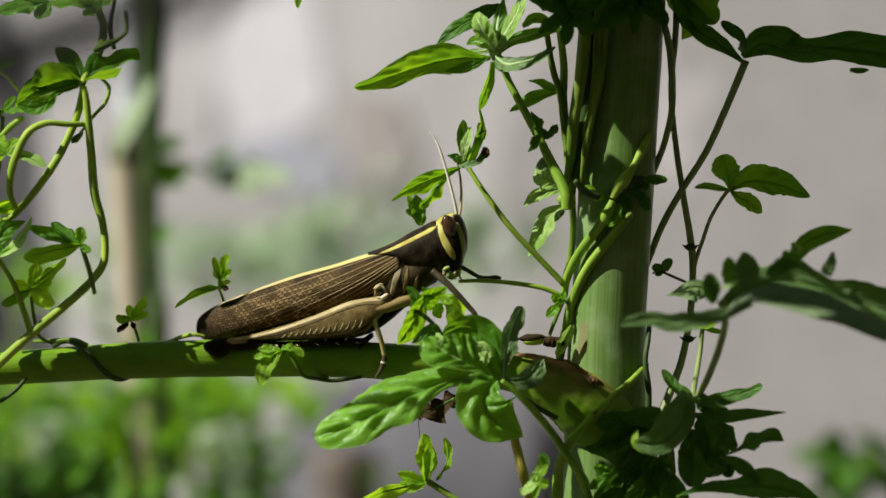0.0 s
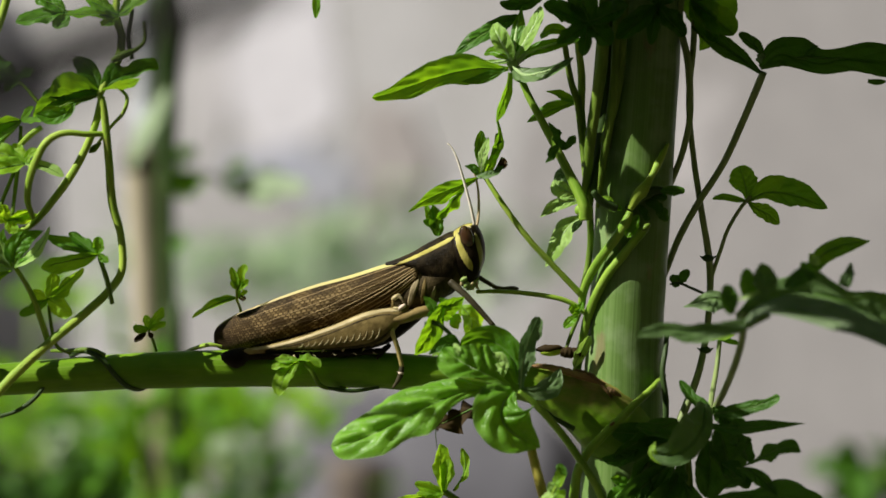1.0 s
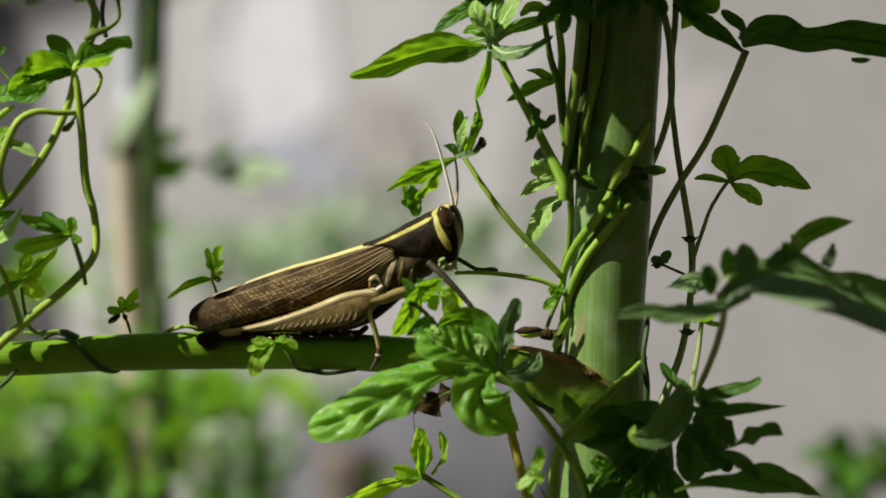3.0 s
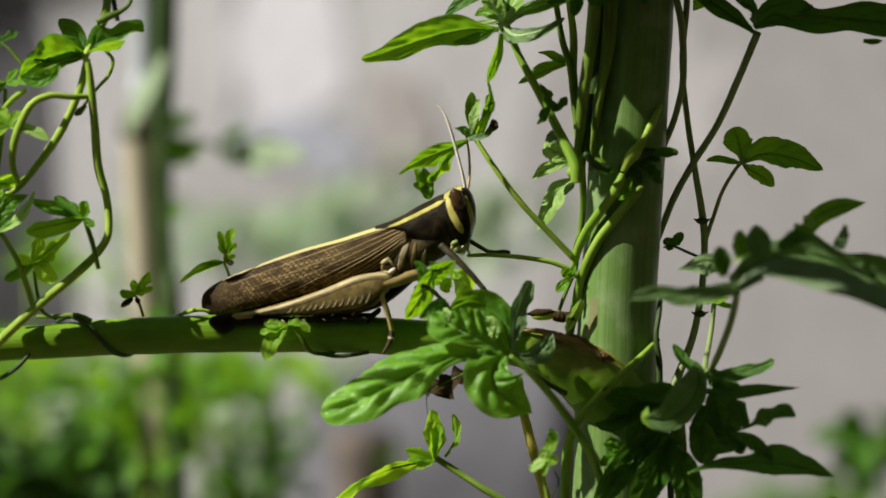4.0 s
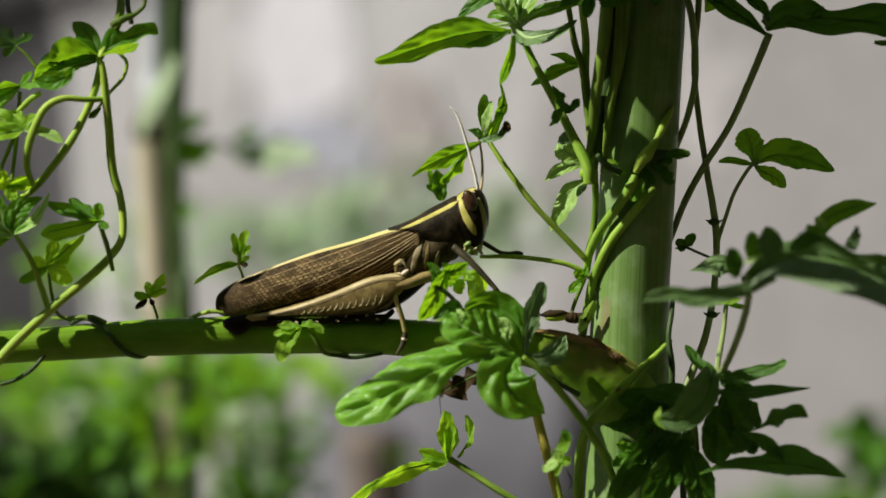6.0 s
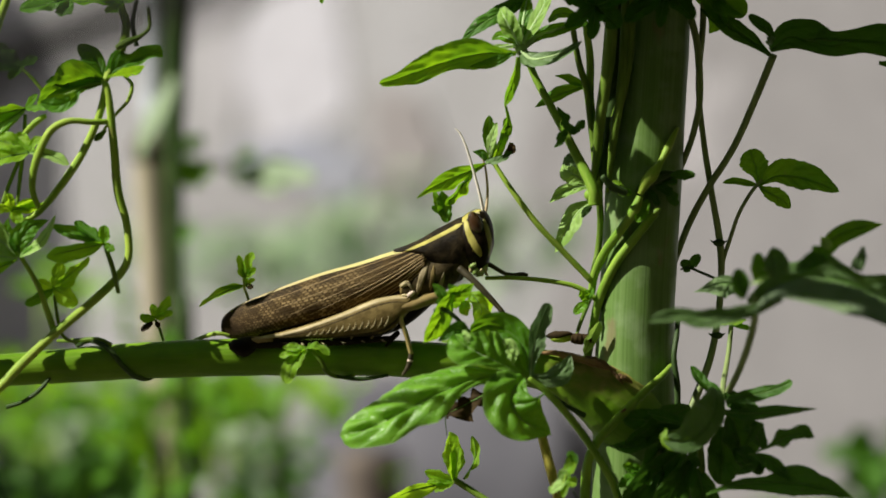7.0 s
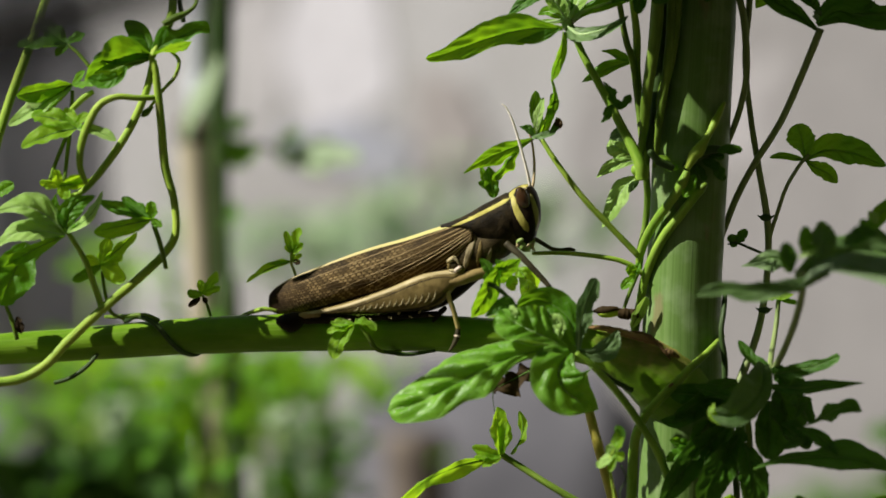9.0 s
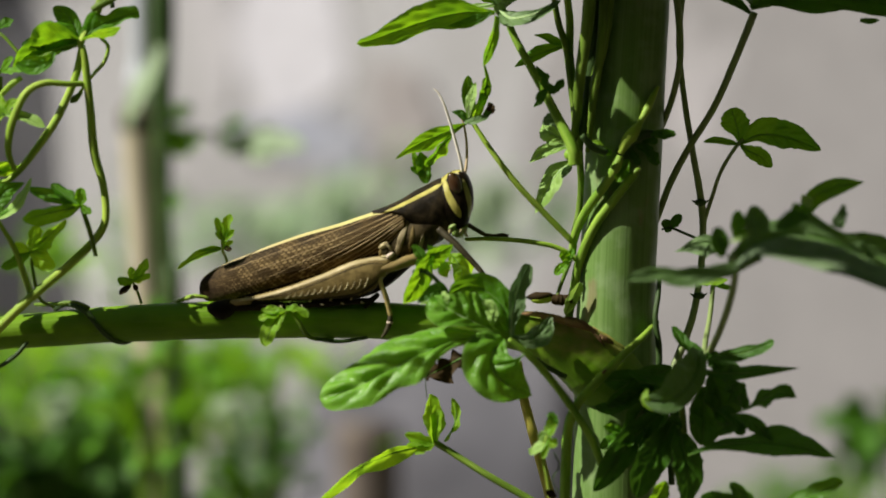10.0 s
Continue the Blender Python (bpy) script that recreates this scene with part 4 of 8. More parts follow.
    part("antenna", tube([(3.0, -1.5, 7.3), (2.3, -2.0, 10.7), (0.8, -2.5, 16.4), (-0.6, -3.0, 21.0), (-1.9, -3.0, 23.8), (-2.9, -3.0, 24.8)], [0.36, 0.32, 0.29, 0.25, 0.18, 0.1], sides=8), FEELER, head, "thin pale feeler")
    part("antenna", tube([(3.3, 2.0, 6.4), (3.8, 2.4, 9.2), (3.9, 3.0, 12.8), (3.5, 3.0, 16.5), (2.7, 3.0, 19.0), (1.8, 3.0, 20.2)], [0.36, 0.32, 0.28, 0.24, 0.18, 0.1], sides=8), FEELER_TAN, head, "thin brown feeler")
    # hind legs
    for y, near in ((-4.6, True), (6.4, False)):
        femur = loft([((-10.9, 0.0, -9.7), (-11.1, 0.0, -11.9), 1.2, y), ((-13.0, 0.0, -9.9), (-13.5, 0.0, -14.6), 2.1, y), ((-16.2, 0.0, -10.4), (-16.4, 0.0, -17.7), 2.5, y), ((-20.4, 0.0, -11.2), (-20.0, 0.0, -18.9), 2.6, y), ((-27.0, 0.0, -13.9), (-26.4, 0.0, -19.2), 2.1, y), ((-34.3, 0.0, -16.4), (-33.7, 0.0, -19.5), 1.6, y), ((-40.9, 0.0, -18.2), (-40.5, 0.0, -20.0), 1.1, y), ((-46.3, 0.0, -19.1), (-46.3, 0.0, -20.8), 1.2, y)], around=56, steps=22, power=2.4)
        paint(femur, [(1, 0.6, [(-40.9, 0.0, -19.7), (-27.0, 0.0, -19.5), (-18.6, 0.0, -18.9), (-15.6, 0.0, -17.7)]), (2, 0.9, [(-42.5, 0.0, -19.2), (-46.3, 0.0, -19.9)])])
        marks = []
        if near:
            marks.append((ribbon(femur, [(-13.0, 0.0, -10.9), (-15.6, 0.0, -10.7), (-18.3, 0.0, -11.2), (-21.6, 0.0, -12.2), (-27.0, 0.0, -14.5), (-34.3, 0.0, -17.1), (-39.7, 0.0, -18.5), (-44.2, 0.0, -19.2)], [0.5, 0.9, 1.0, 0.95, 0.9, 0.8, 0.75, 0.5], 0.10), HORN_SAND, "carina"))
            marks.append((ribbon(femur, [(-13.5, 0.0, -11.8), (-16.2, 0.0, -11.7), (-18.6, 0.0, -12.2), (-21.7, 0.0, -13.2), (-27.0, 0.0, -15.4), (-34.3, 0.0, -17.9), (-39.3, 0.0, -18.9)], [0.2, 0.32, 0.36, 0.36, 0.34, 0.3, 0.15], 0.05), HORN_DUSK, "groove"))
            marks.append((ribbon(femur, [(-14.5, 0.0, -14.4), (-16.2, 0.0, -16.3), (-19.2, 0.0, -18.0), (-23.4, 0.0, -18.7), (-29.4, 0.0, -19.2), (-36.7, 0.0, -19.5)], [0.3, 0.7, 0.8, 0.75, 0.6, 0.3], 0.05), HORN_DUSK, "groove"))
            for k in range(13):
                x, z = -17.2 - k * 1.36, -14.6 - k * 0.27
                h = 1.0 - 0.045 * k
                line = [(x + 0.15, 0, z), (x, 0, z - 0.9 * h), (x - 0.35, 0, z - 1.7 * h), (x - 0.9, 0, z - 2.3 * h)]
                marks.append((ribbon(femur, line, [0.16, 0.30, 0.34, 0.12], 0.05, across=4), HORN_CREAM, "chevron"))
        leg = part("hind_leg", femur, [HORN_OLIVE, HORN_DARK, HORN_TAN], body, "thick tan jumping leg with a herringbone pattern")
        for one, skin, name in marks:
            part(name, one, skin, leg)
        part("knee", loft([((-44.6, 0.0, -18.9), (-44.6, 0.0, -21.1), 1.0, y), ((-46.6, 0.0, -18.8), (-46.1, 0.0, -22.6), 1.5, y), ((-48.5, 0.0, -19.1), (-47.8, 0.0, -23.2), 1.6, y), ((-50.2, 0.0, -19.7), (-49.7, 0.0, -22.3), 1.2, y), ((-50.9, 0.0, -20.4), (-50.7, 0.0, -21.4), 0.4, y)], around=24), HORN_DARK, leg, "black knee")
        x0, x1 = (-49.2, 0.0, -20.6), (-16.2, 0.0, -19.5)
        shin = [(x0[0], y - 0.2, x0[2]), (*[(a + b) / 2 for a, b in zip((x0[0], y), (x1[0], y))], (x0[2] + x1[2]) / 2 - 0.3), (x1[0], y, x1[2])]
        part("shin", tube(shin, [0.95, 0.8, 0.5], sides=12), HORN_DARK, leg)
        for k in range(9):
            t = 0.40 + 0.065 * k
            p = Vector(shin[0]).lerp(Vector(shin[2]), t)
            q = p + Vector((1.1, -1.3, 1.5 if k % 2 else -0.5))
            part("spine", tube([tuple(p), tuple(p.lerp(q, 0.6)), tuple(q)], [0.2, 0.13, 0.04], sides=6, steps=3), HORN_CREAM, leg)
        foot = [(x1[0] - 0.6, y, x1[2]), (x1[0] + 0.9, y + 0.3, x1[2] + 1.0), (x1[0] - 1.6, y + 0.8, x1[2] - 1.6)]
        part("foot", tube(foot, [0.45, 0.5, 0.3], sides=10), HORN_DARK, leg)
    for p, size, turn, skin in (((-13.7, -6.0, -8.0), (1.15, 0.6, 0.55), -30, HORN_CREAM), ((-13.2, -5.8, -9.1), (1.1, 0.5, 1.0), 0, HORN_SOOT), ((-14.2, -5.8, -9.0), (0.4, 0.4, 1.3), 10, HORN_TAN), ((-12.4, -6.2, -10.1), (1.1, 0.5, 0.5), -35, HORN_PINK), ((-13.2, -6.0, -10.4), (1.2, 0.5, 0.35), 5, HORN_CREAM)):
        part("hip", ball(p, size, turn, segments=24, rings=16), skin, body)
    part("hip_spur", tube([(-13.4, -6.3, -7.6), (-12.5, -6.5, -8.3), (-11.8, -6.2, -9.4)], [0.35, 0.3, 0.2], sides=10), HORN_PLATE, body)
    # middle legs
    for y, on in ((0.0, True), (10.0, False)):
        femur = [(p[0], p[1] + y, p[2]) for p in ((-6.5, -4.2, -10.8), (-9.4, -5.2, -11.5), (-12.2, -5.9, -12.5), (-14.9, -6.2, -12.9))]
        leg = part("middle_leg", tube(femur, [1.2, 1.2, 1.05, 0.7], sides=16), HORN_TAN, body, "slender tan middle leg")
        shin = [(p[0], p[1] + y * 0.9, p[2]) for p in ((-14.9, -6.2, -12.8), (-14.4, -6.0, -15.7), (-13.2, -5.6, -19.5), (-12.4, -5.2, -22.7))]
        part("shin", tube(shin, [0.72, 0.52, 0.46, 0.5], sides=12), HORN_GOLD, leg)
        part("knee", ball(shin[0], (0.85, 0.75, 0.75)), HORN_CREAM, leg)
        foot = [(p[0], p[1] + y * 0.8, p[2]) for p in ((-12.4, -5.2, -22.6), (-12.6, -5.1, -24.1), (-13.2, -4.9, -25.7), (-14.3, -4.4, -27.3))]
        part("foot", tube(foot, [0.5, 0.62, 0.5, 0.25], sides=10), HORN_GREY, leg)
        part("pad", ball(foot[1], (0.66, 0.66, 0.55)), HORN_PINK, leg)
    # front legs
    leg = part("front_leg", tube([(-2.2, -3.0, -4.7), (0.7, -4.4, -7.2), (3.8, -4.8, -10.4), (7.0, -5.0, -14.0)], [0.75, 0.72, 0.62, 0.52], sides=14), HORN_GREY, body, "dark grey front leg")
    part("shin", tube([(7.0, -5.0, -13.9), (7.4, -4.2, -17.3), (7.7, -3.6, -21.8)], [0.5, 0.4, 0.35], sides=12), HORN_GREY, leg)
    leg = part("front_leg", tube([(2.4, 3.0, -3.0), (4.6, 5.0, -4.2), (7.8, 6.0, -6.1)], [0.5, 0.5, 0.42], sides=12), HORN_GREY, body)
    part("shin", tube([(7.7, 6.0, -6.1), (9.5, 6.4, -6.3), (11.2, 6.6, -6.1), (12.5, 6.8, -6.3)], [0.55, 0.5, 0.5, 0.3], sides=12), HORN_GREY, leg)


grasshopper()


# ---- vines ----
def vine_at_left():
    """The strand that climbs beside the branch's outer end."""
    vine = thing("climbing_vine", mm((-81.6, -10.0, -19.0)), "pale green twining vine with hand-shaped leaves", "vine", "vines")
    strand(vine, [(-125.4, -8.0, -28.7), (-115.8, -9.0, -32.5), (-106.2, -10.0, -32.8), (-99.6, -10.0, -30.0), (-94.3, -10.0, -24.7), (-87.6, -11.0, -18.5), (-80.0, -9.0, -12.0), (-74.4, -7.5, -6.7), (-71.7, -7.0, -2.0), (-72.1, -7.0, 5.4), (-73.8, -7.5, 12.0), (-74.4, -9.0, 20.8), (-75.4, -10.0, 31.5), (-76.3, -10.0, 34.6)], [0.95, 1.0, 1.05, 1.05, 1.05, 1.0, 0.95, 0.9, 0.85, 0.82, 0.95, 0.9, 0.8, 0.7], VINE_LIGHT)
    strand(vine, [(-75.9, -9.0, 34.4), (-77.7, -8.0, 27.4), (-81.6, -8.0, 19.1), (-86.5, -8.0, 12.1), (-90.7, -8.0, 7.3), (-94.3, -7.0, 5.6)], [0.75, 0.8, 0.85, 0.8, 0.7, 0.6], VINE_LIGHT)
    strand(vine, [(-74.6, -9.0, 26.5), (-79.0, -11.0, 26.3), (-83.6, -12.0, 26.5), (-87.5, -12.0, 24.4), (-90.4, -12.0, 18.5), (-91.4, -11.0, 12.6), (-90.2, -10.0, 8.5)], [0.6, 0.65, 0.7, 0.85, 0.9, 0.75, 0.5], VINE_LIGHT, name="petiole")
    strand(vine, [(-72.3, -8.0, 36.1), (-70.6, -9.0, 34.1), (-71.4, -9.0, 30.9), (-73.9, -8.0, 28.2), (-76.9, -7.0, 24.5)], [0.3, 0.4, 0.4, 0.35, 0.3], VINE_LIGHT, name="tendril")
    part("bud", tube([(-76.3, -7.0, 24.7), (-77.8, -7.0, 23.3), (-78.7, -7.0, 22.5)], [0.3, 0.75, 0.2], sides=10), VINE_GREEN, vine)
    strand(vine, [(-76.3, -10.0, 34.6), (-74.4, -9.0, 38.6), (-72.6, -8.0, 42.2), (-71.8, -8.0, 47.0), (-73.0, -8.0, 51.7), (-72.4, -8.0, 61.2)], [0.7, 0.85, 0.9, 0.85, 0.8, 0.7], VINE_LIGHT)
    strand(vine, [(-73.8, -10.0, 41.7), (-71.2, -10.0, 43.1), (-68.6, -10.0, 44.2), (-66.8, -9.0, 46.3), (-67.1, -9.0, 50.4)], [0.6, 0.8, 0.45, 0.4, 0.4], VINE_GREEN)
    strand(vine, [(-69.6, -8.0, 42.2), (-70.4, -8.0, 47.0), (-69.5, -8.0, 52.9)], [0.5, 0.5, 0.4], VINE_DARK)
    strand(vine, [(-85.0, -9.0, 31.8), (-80.3, -9.0, 33.7), (-77.1, -9.0, 34.4)], [0.4, 0.4, 0.4], VINE_GREEN, name="petiole")
    strand(vine, [(-93.4, -9.0, 23.8), (-90.9, -10.0, 26.2), (-88.5, -10.0, 27.8)], [0.6, 0.7, 0.5], VINE_LIGHT, name="petiole")
    strand(vine, [(-95.5, 5.0, 66.0), (-97.8, 4.0, 54.5), (-100.0, 4.0, 47.9), (-102.2, 4.0, 41.3), (-104.8, 3.0, 34.0), (-107.8, 2.0, 25.6), (-110.2, 1.0, 17.2), (-111.4, 0.0, 10.0), (-112.4, -1.0, 0.0), (-113.6, -2.0, -12.0), (-115.0, -4.0, -25.0)], [0.9, 0.9, 0.9, 1.0, 1.0, 1.0, 0.95, 0.9, 0.9, 0.9, 0.9], VINE_LIGHT)
    strand(vine, [(-94.6, -6.0, 18.7), (-96.8, -6.0, 13.4), (-98.2, -6.0, 9.4)], [0.45, 0.45, 0.4], VINE_GREEN, name="petiole")
    strand(vine, [(-93.1, -8.0, 28.1), (-93.6, -7.0, 21.6), (-94.6, -6.0, 13.9), (-95.1, -6.0, 9.2)], [0.4, 0.5, 0.45, 0.4], VINE_GREEN)
    strand(vine, [(-94.2, -11.0, -1.3), (-90.6, -10.0, -7.5), (-88.1, -9.0, -14.7), (-86.9, -9.0, -18.9)], [0.5, 0.6, 0.7, 0.7], VINE_LIGHT, name="petiole")
    strand(vine, [(-76.2, -11.0, 0.4), (-74.7, -11.0, -4.1), (-73.5, -10.0, -9.5)], [0.45, 0.55, 0.45], VINE_GREEN, name="petiole")
    strand(vine, [(-87.2, -8.0, -9.9), (-86.6, -7.0, -14.7), (-85.6, -6.0, -18.5), (-82.8, -5.0, -20.2)], [0.3, 0.4, 0.4, 0.3], VINE_GREEN, name="petiole")
    strand(vine, [(-98.9, -9.0, -0.3), (-99.7, -8.0, -5.1), (-102.7, -8.0, -8.6)], [0.6, 0.6, 0.5], VINE_LIGHT, name="petiole")
    strand(vine, [(-107.5, -8.0, -16.9), (-105.9, -8.0, -21.1), (-105.3, -7.0, -24.1)], [0.4, 0.5, 0.5], VINE_GREEN, name="petiole")
    # the folded leaf high on the strand
    blade(vine, [(-76.3, -9.0, 35.4), (-80.0, -8.0, 35.4), (-84.0, -7.0, 34.2), (-87.6, -7.0, 32.3), (-90.6, -7.0, 29.7)], [0.5, 4.1, 5.6, 4.6, 2.7, 2.2, 0.6], [0.4, 1.0, 1.7, 2.2, 2.7, 1.9, 0.5], LEAF_FRESH, face=(0.33, -0.8, -0.5), cup=0.12, tilt=(10, 18), quilt=0.16, rib=0.24)
    blade(vine, [(-76.6, -9.0, 36.0), (-77.6, -8.0, 38.7), (-79.6, -7.0, 41.3), (-82.2, -7.0, 42.3)], [0.4, 1.2, 1.4, 1.2, 0.5], [0.5, 2.7, 3.6, 2.9, 0.7], LEAF_MATURE, face=(0.5, -0.85, -0.1), cup=0.2, quilt=0.12, rib=0.2)
    blade(vine, [(-81.3, -14.0, 32.8), (-82.9, -15.0, 30.8), (-86.0, -15.0, 29.6), (-89.3, -15.0, 30.4)], [0.4, 1.2, 1.7, 1.4, 0.5], [0.4, 1.2, 1.7, 1.4, 0.5], LEAF_MATURE, face=(0.3, -0.9, 0.2), cup=0.35, wave=0.10, rib=0)
    blade(vine, [(-83.9, -8.0, 33.7), (-86.2, -8.0, 34.9), (-88.8, -8.0, 34.7)], [0.4, 1.4, 1.1, 0.2], [0.4, 1.0, 0.8, 0.2], LEAF_DARK, face=(0.3, -0.9, 0.2), cup=0.3, rib=0)
    blade(vine, [(-76.0, -10.0, 35.6), (-73.0, -10.0, 37.9), (-69.5, -9.0, 39.5), (-66.4, -9.0, 40.7), (-64.0, -8.0, 41.0)], [0.2, 0.7, 1.2, 1.4, 1.4, 1.2, 1.4], [0.4, 1.9, 3.1, 1.4, 1.7, 1.6, 1.4], LEAF_MATURE, face=(0.1, -0.8, 0.45), cup=0.25, tilt=(0, 8), quilt=0.12, rib=0.24)
    blade(vine, [(-75.7, -11.0, 35.6), (-72.3, -12.0, 36.6), (-69.5, -12.0, 37.3), (-67.6, -12.0, 38.0)], [0.2, 0.5, 1.0, 1.0, 0.1], [0.2, 0.5, 0.8, 0.7, 0.1], LEAF_YOUNG, face=(0.65, -0.5, -0.6), teeth=0.2, rib=0)
    leaflet(vine, (-76.1, -9.0, 35.1), (-89.2, -6.0, 32.7), 5.5, LEAF_MATURE, face=(0.1, -0.7, 0.6))

    # leaves lower and farther out
    fan(vine, (-93.1, -8.0, 29.3), [((-104.6, -10.0, 27.0), 5.0, {"face": (0.33, -0.8, -0.5)}), ((-106.5, -9.0, 20.8), 4.2, {"material": LEAF_PALE}), ((-101.6, -5.0, 21.8), 4.0), ((-88.0, -12.0, 29.1), 2.2), ((-90.4, -9.0, 32.2), 2.0)], LEAF_FRESH, face=(-0.1, -0.8, 0.6))
    fan(vine, (-92.0, -11.0, 20.0), [((-103.2, -14.0, 16.0), 5.0), ((-101.6, -10.0, 22.8), 4.6), ((-95.2, -9.0, 23.4), 3.2), ((-83.6, -13.0, 17.3), 2.6, {"material": LEAF_PALE}), ((-89.1, -11.0, 22.7), 2.4)], LEAF_YOUNG, face=(-0.2, -0.8, 0.55), bow=(0, 0, 0.8))
    blade(vine, [(-94.2, -12.0, -1.9), (-98.1, -13.0, 1.7), (-102.6, -15.0, 3.8), (-109.1, -16.0, 2.5)], [0.4, 1.9, 3.1, 2.7, 1.4, 0.1], [0.4, 1.4, 2.7, 2.4, 1.0, 0.1], LEAF_PALE, face=(-0.35, -0.7, 0.65), cup=0.10, quilt=0.22, teeth=0.10, rib=0.3, rib_skin=RIB_PALE)
    blade(vine, [(-94.4, -12.0, -2.4), (-99.2, -14.0, -1.4), (-104.4, -15.0, -1.8), (-109.4, -16.0, -5.1)], [0.4, 1.7, 2.4, 2.2, 1.2, 0.1], [0.4, 1.2, 2.2, 2.2, 1.2, 0.1], LEAF_PALE, face=(-0.35, -0.7, 0.65), cup=0.10, quilt=0.22, teeth=0.10, rib=0.3, rib_skin=RIB_PALE)
    blade(vine, [(-94.2, -12.0, -1.7), (-93.7, -12.0, 1.9), (-91.7, -11.0, 4.5), (-88.1, -10.0, 5.9)], [0.4, 1.7, 2.4, 1.4, 0.1], [0.5, 2.4, 2.2, 1.0, 0.1], LEAF_MATURE, face=(0.1, -0.9, 0.3), cup=0.2, quilt=0.18, rib=0.2)
    blade(vine, [(-93.8, -13.0, -1.7), (-91.0, -13.0, 0.1), (-88.5, -14.0, 2.4), (-86.2, -15.0, 6.8)], [0.2, 1.2, 1.4, 1.0, 0.1], [0.2, 1.0, 1.1, 0.7, 0.1], LEAF_PALE, face=(-0.35, -0.7, 0.65), cup=0.2, quilt=0.16, rib=0.2)
    blade(vine, [(-94.5, -11.0, -1.7), (-96.3, -10.0, 1.3), (-97.0, -10.0, 4.3), (-96.5, -10.0, 6.4)], [0.2, 1.1, 1.4, 1.0, 0.2], [0.4, 1.4, 1.4, 0.8, 0.1], LEAF_MATURE, face=(0.2, -0.9, 0.3), cup=0.2, rib=0)
    blade(vine, [(-94.6, -13.0, -2.6), (-98.0, -14.0, -4.0), (-102.8, -14.0, -6.4), (-107.4, -15.0, -8.9)], [0.2, 1.0, 1.4, 1.4, 0.1], [0.2, 1.0, 1.4, 1.2, 0.1], LEAF_FRESH, face=(0.33, -0.8, -0.5), cup=0.2, rib=0.2)
    blade(vine, [(-93.8, -13.0, -1.9), (-91.9, -13.0, -0.5), (-89.5, -13.0, 0.4), (-88.1, -13.0, 1.3)], [0.2, 0.6, 0.7, 0.5, 0.1], [0.2, 0.6, 0.7, 0.5, 0.1], LEAF_FRESH, face=(0.2, -0.8, 0.5), teeth=0.3, rib=0)
    fan(vine, (-76.4, -11.0, 0.9), [((-88.4, -9.0, 4.6), 3.6, {"material": LEAF_MATURE}), ((-88.3, -13.0, -1.8), 4.4, {"face": (0.33, -0.8, -0.5)}), ((-82.8, -9.0, 5.5), 3.2, {"material": LEAF_MATURE}), ((-76.4, -11.0, 4.7), 2.6), ((-74.3, -12.0, -0.8), 2.0)], LEAF_FRESH, face=(0.0, -0.65, 0.75))
    fan(vine, (-87.3, -9.0, -8.7), [((-93.2, -10.0, -11.8), 3.0, {"material": LEAF_MATURE}), ((-85.9, -9.0, -2.8), 3.4), ((-79.8, -8.0, -1.9), 3.0), ((-82.0, -10.0, -11.6), 4.4, {"face": (0.65, -0.5, -0.6)}), ((-82.7, -11.0, -6.4), 3.0), ((-90.7, -9.0, -6.9), 2.6)], LEAF_YOUNG, face=(0.5, -0.7, -0.5))
    fan(vine, (-96.0, -8.0, 8.0), [((-100.2, -8.0, 8.9), 2.4), ((-96.9, -9.0, 11.5), 2.6), ((-90.6, -8.0, 10.3), 3.0), ((-94.1, -9.0, 5.3), 3.0), ((-89.0, -7.0, 9.1), 2.6)], LEAF_YOUNG, face=(0.5, -0.7, -0.5))
    leaflet(vine, (-102.8, -9.0, -3.9), (-108.0, -14.0, -16.8), 9.0, LEAF_MATURE, face=(0.3, -0.9, 0.2))
    leaflet(vine, (-106.2, -9.0, -16.3), (-112.1, -9.0, -12.1), 5.0, LEAF_YOUNG)
    leaflet(vine, (-109.5, -8.0, 6.3), (-105.5, -9.0, 8.6), 3.4, LEAF_FRESH)
    leaflet(vine, (-105.0, -9.0, -19.3), (-104.1, -9.0, -22.9), 2.0, DRY_LEAF)
    strand(vine, [(-95.0, 2.0, 38.1), (-92.8, 1.0, 36.3), (-90.3, 0.0, 33.4)], [0.35, 0.4, 0.4], VINE_GREEN, name="petiole")
    fan(vine, (-95.3, 2.0, 38.4), [((-105.9, 2.0, 38.0), 4.6), ((-101.3, 4.0, 43.1), 4.6), ((-91.5, 3.0, 40.5), 3.0), ((-97.4, 1.0, 35.7), 2.6)], LEAF_MATURE, face=(0, -0.6, 0.8))
    fan(vine, (-72.4, -9.0, 51.5), [((-84.3, -9.0, 52.0), 4.2), ((-79.5, -9.0, 55.3), 4.4), ((-75.9, -10.0, 49.3), 3.6), ((-65.3, -9.0, 56.4), 4.6)], LEAF_FRESH, face=(0, -0.6, 0.8))
    fan(vine, (-83.7, -9.0, 52.4), [((-93.9, -11.0, 49.8), 4.6), ((-85.3, -11.0, 48.5), 4.0), ((-90.3, -8.0, 56.1), 4.6)], LEAF_MATURE, face=(0, -0.7, 0.7))


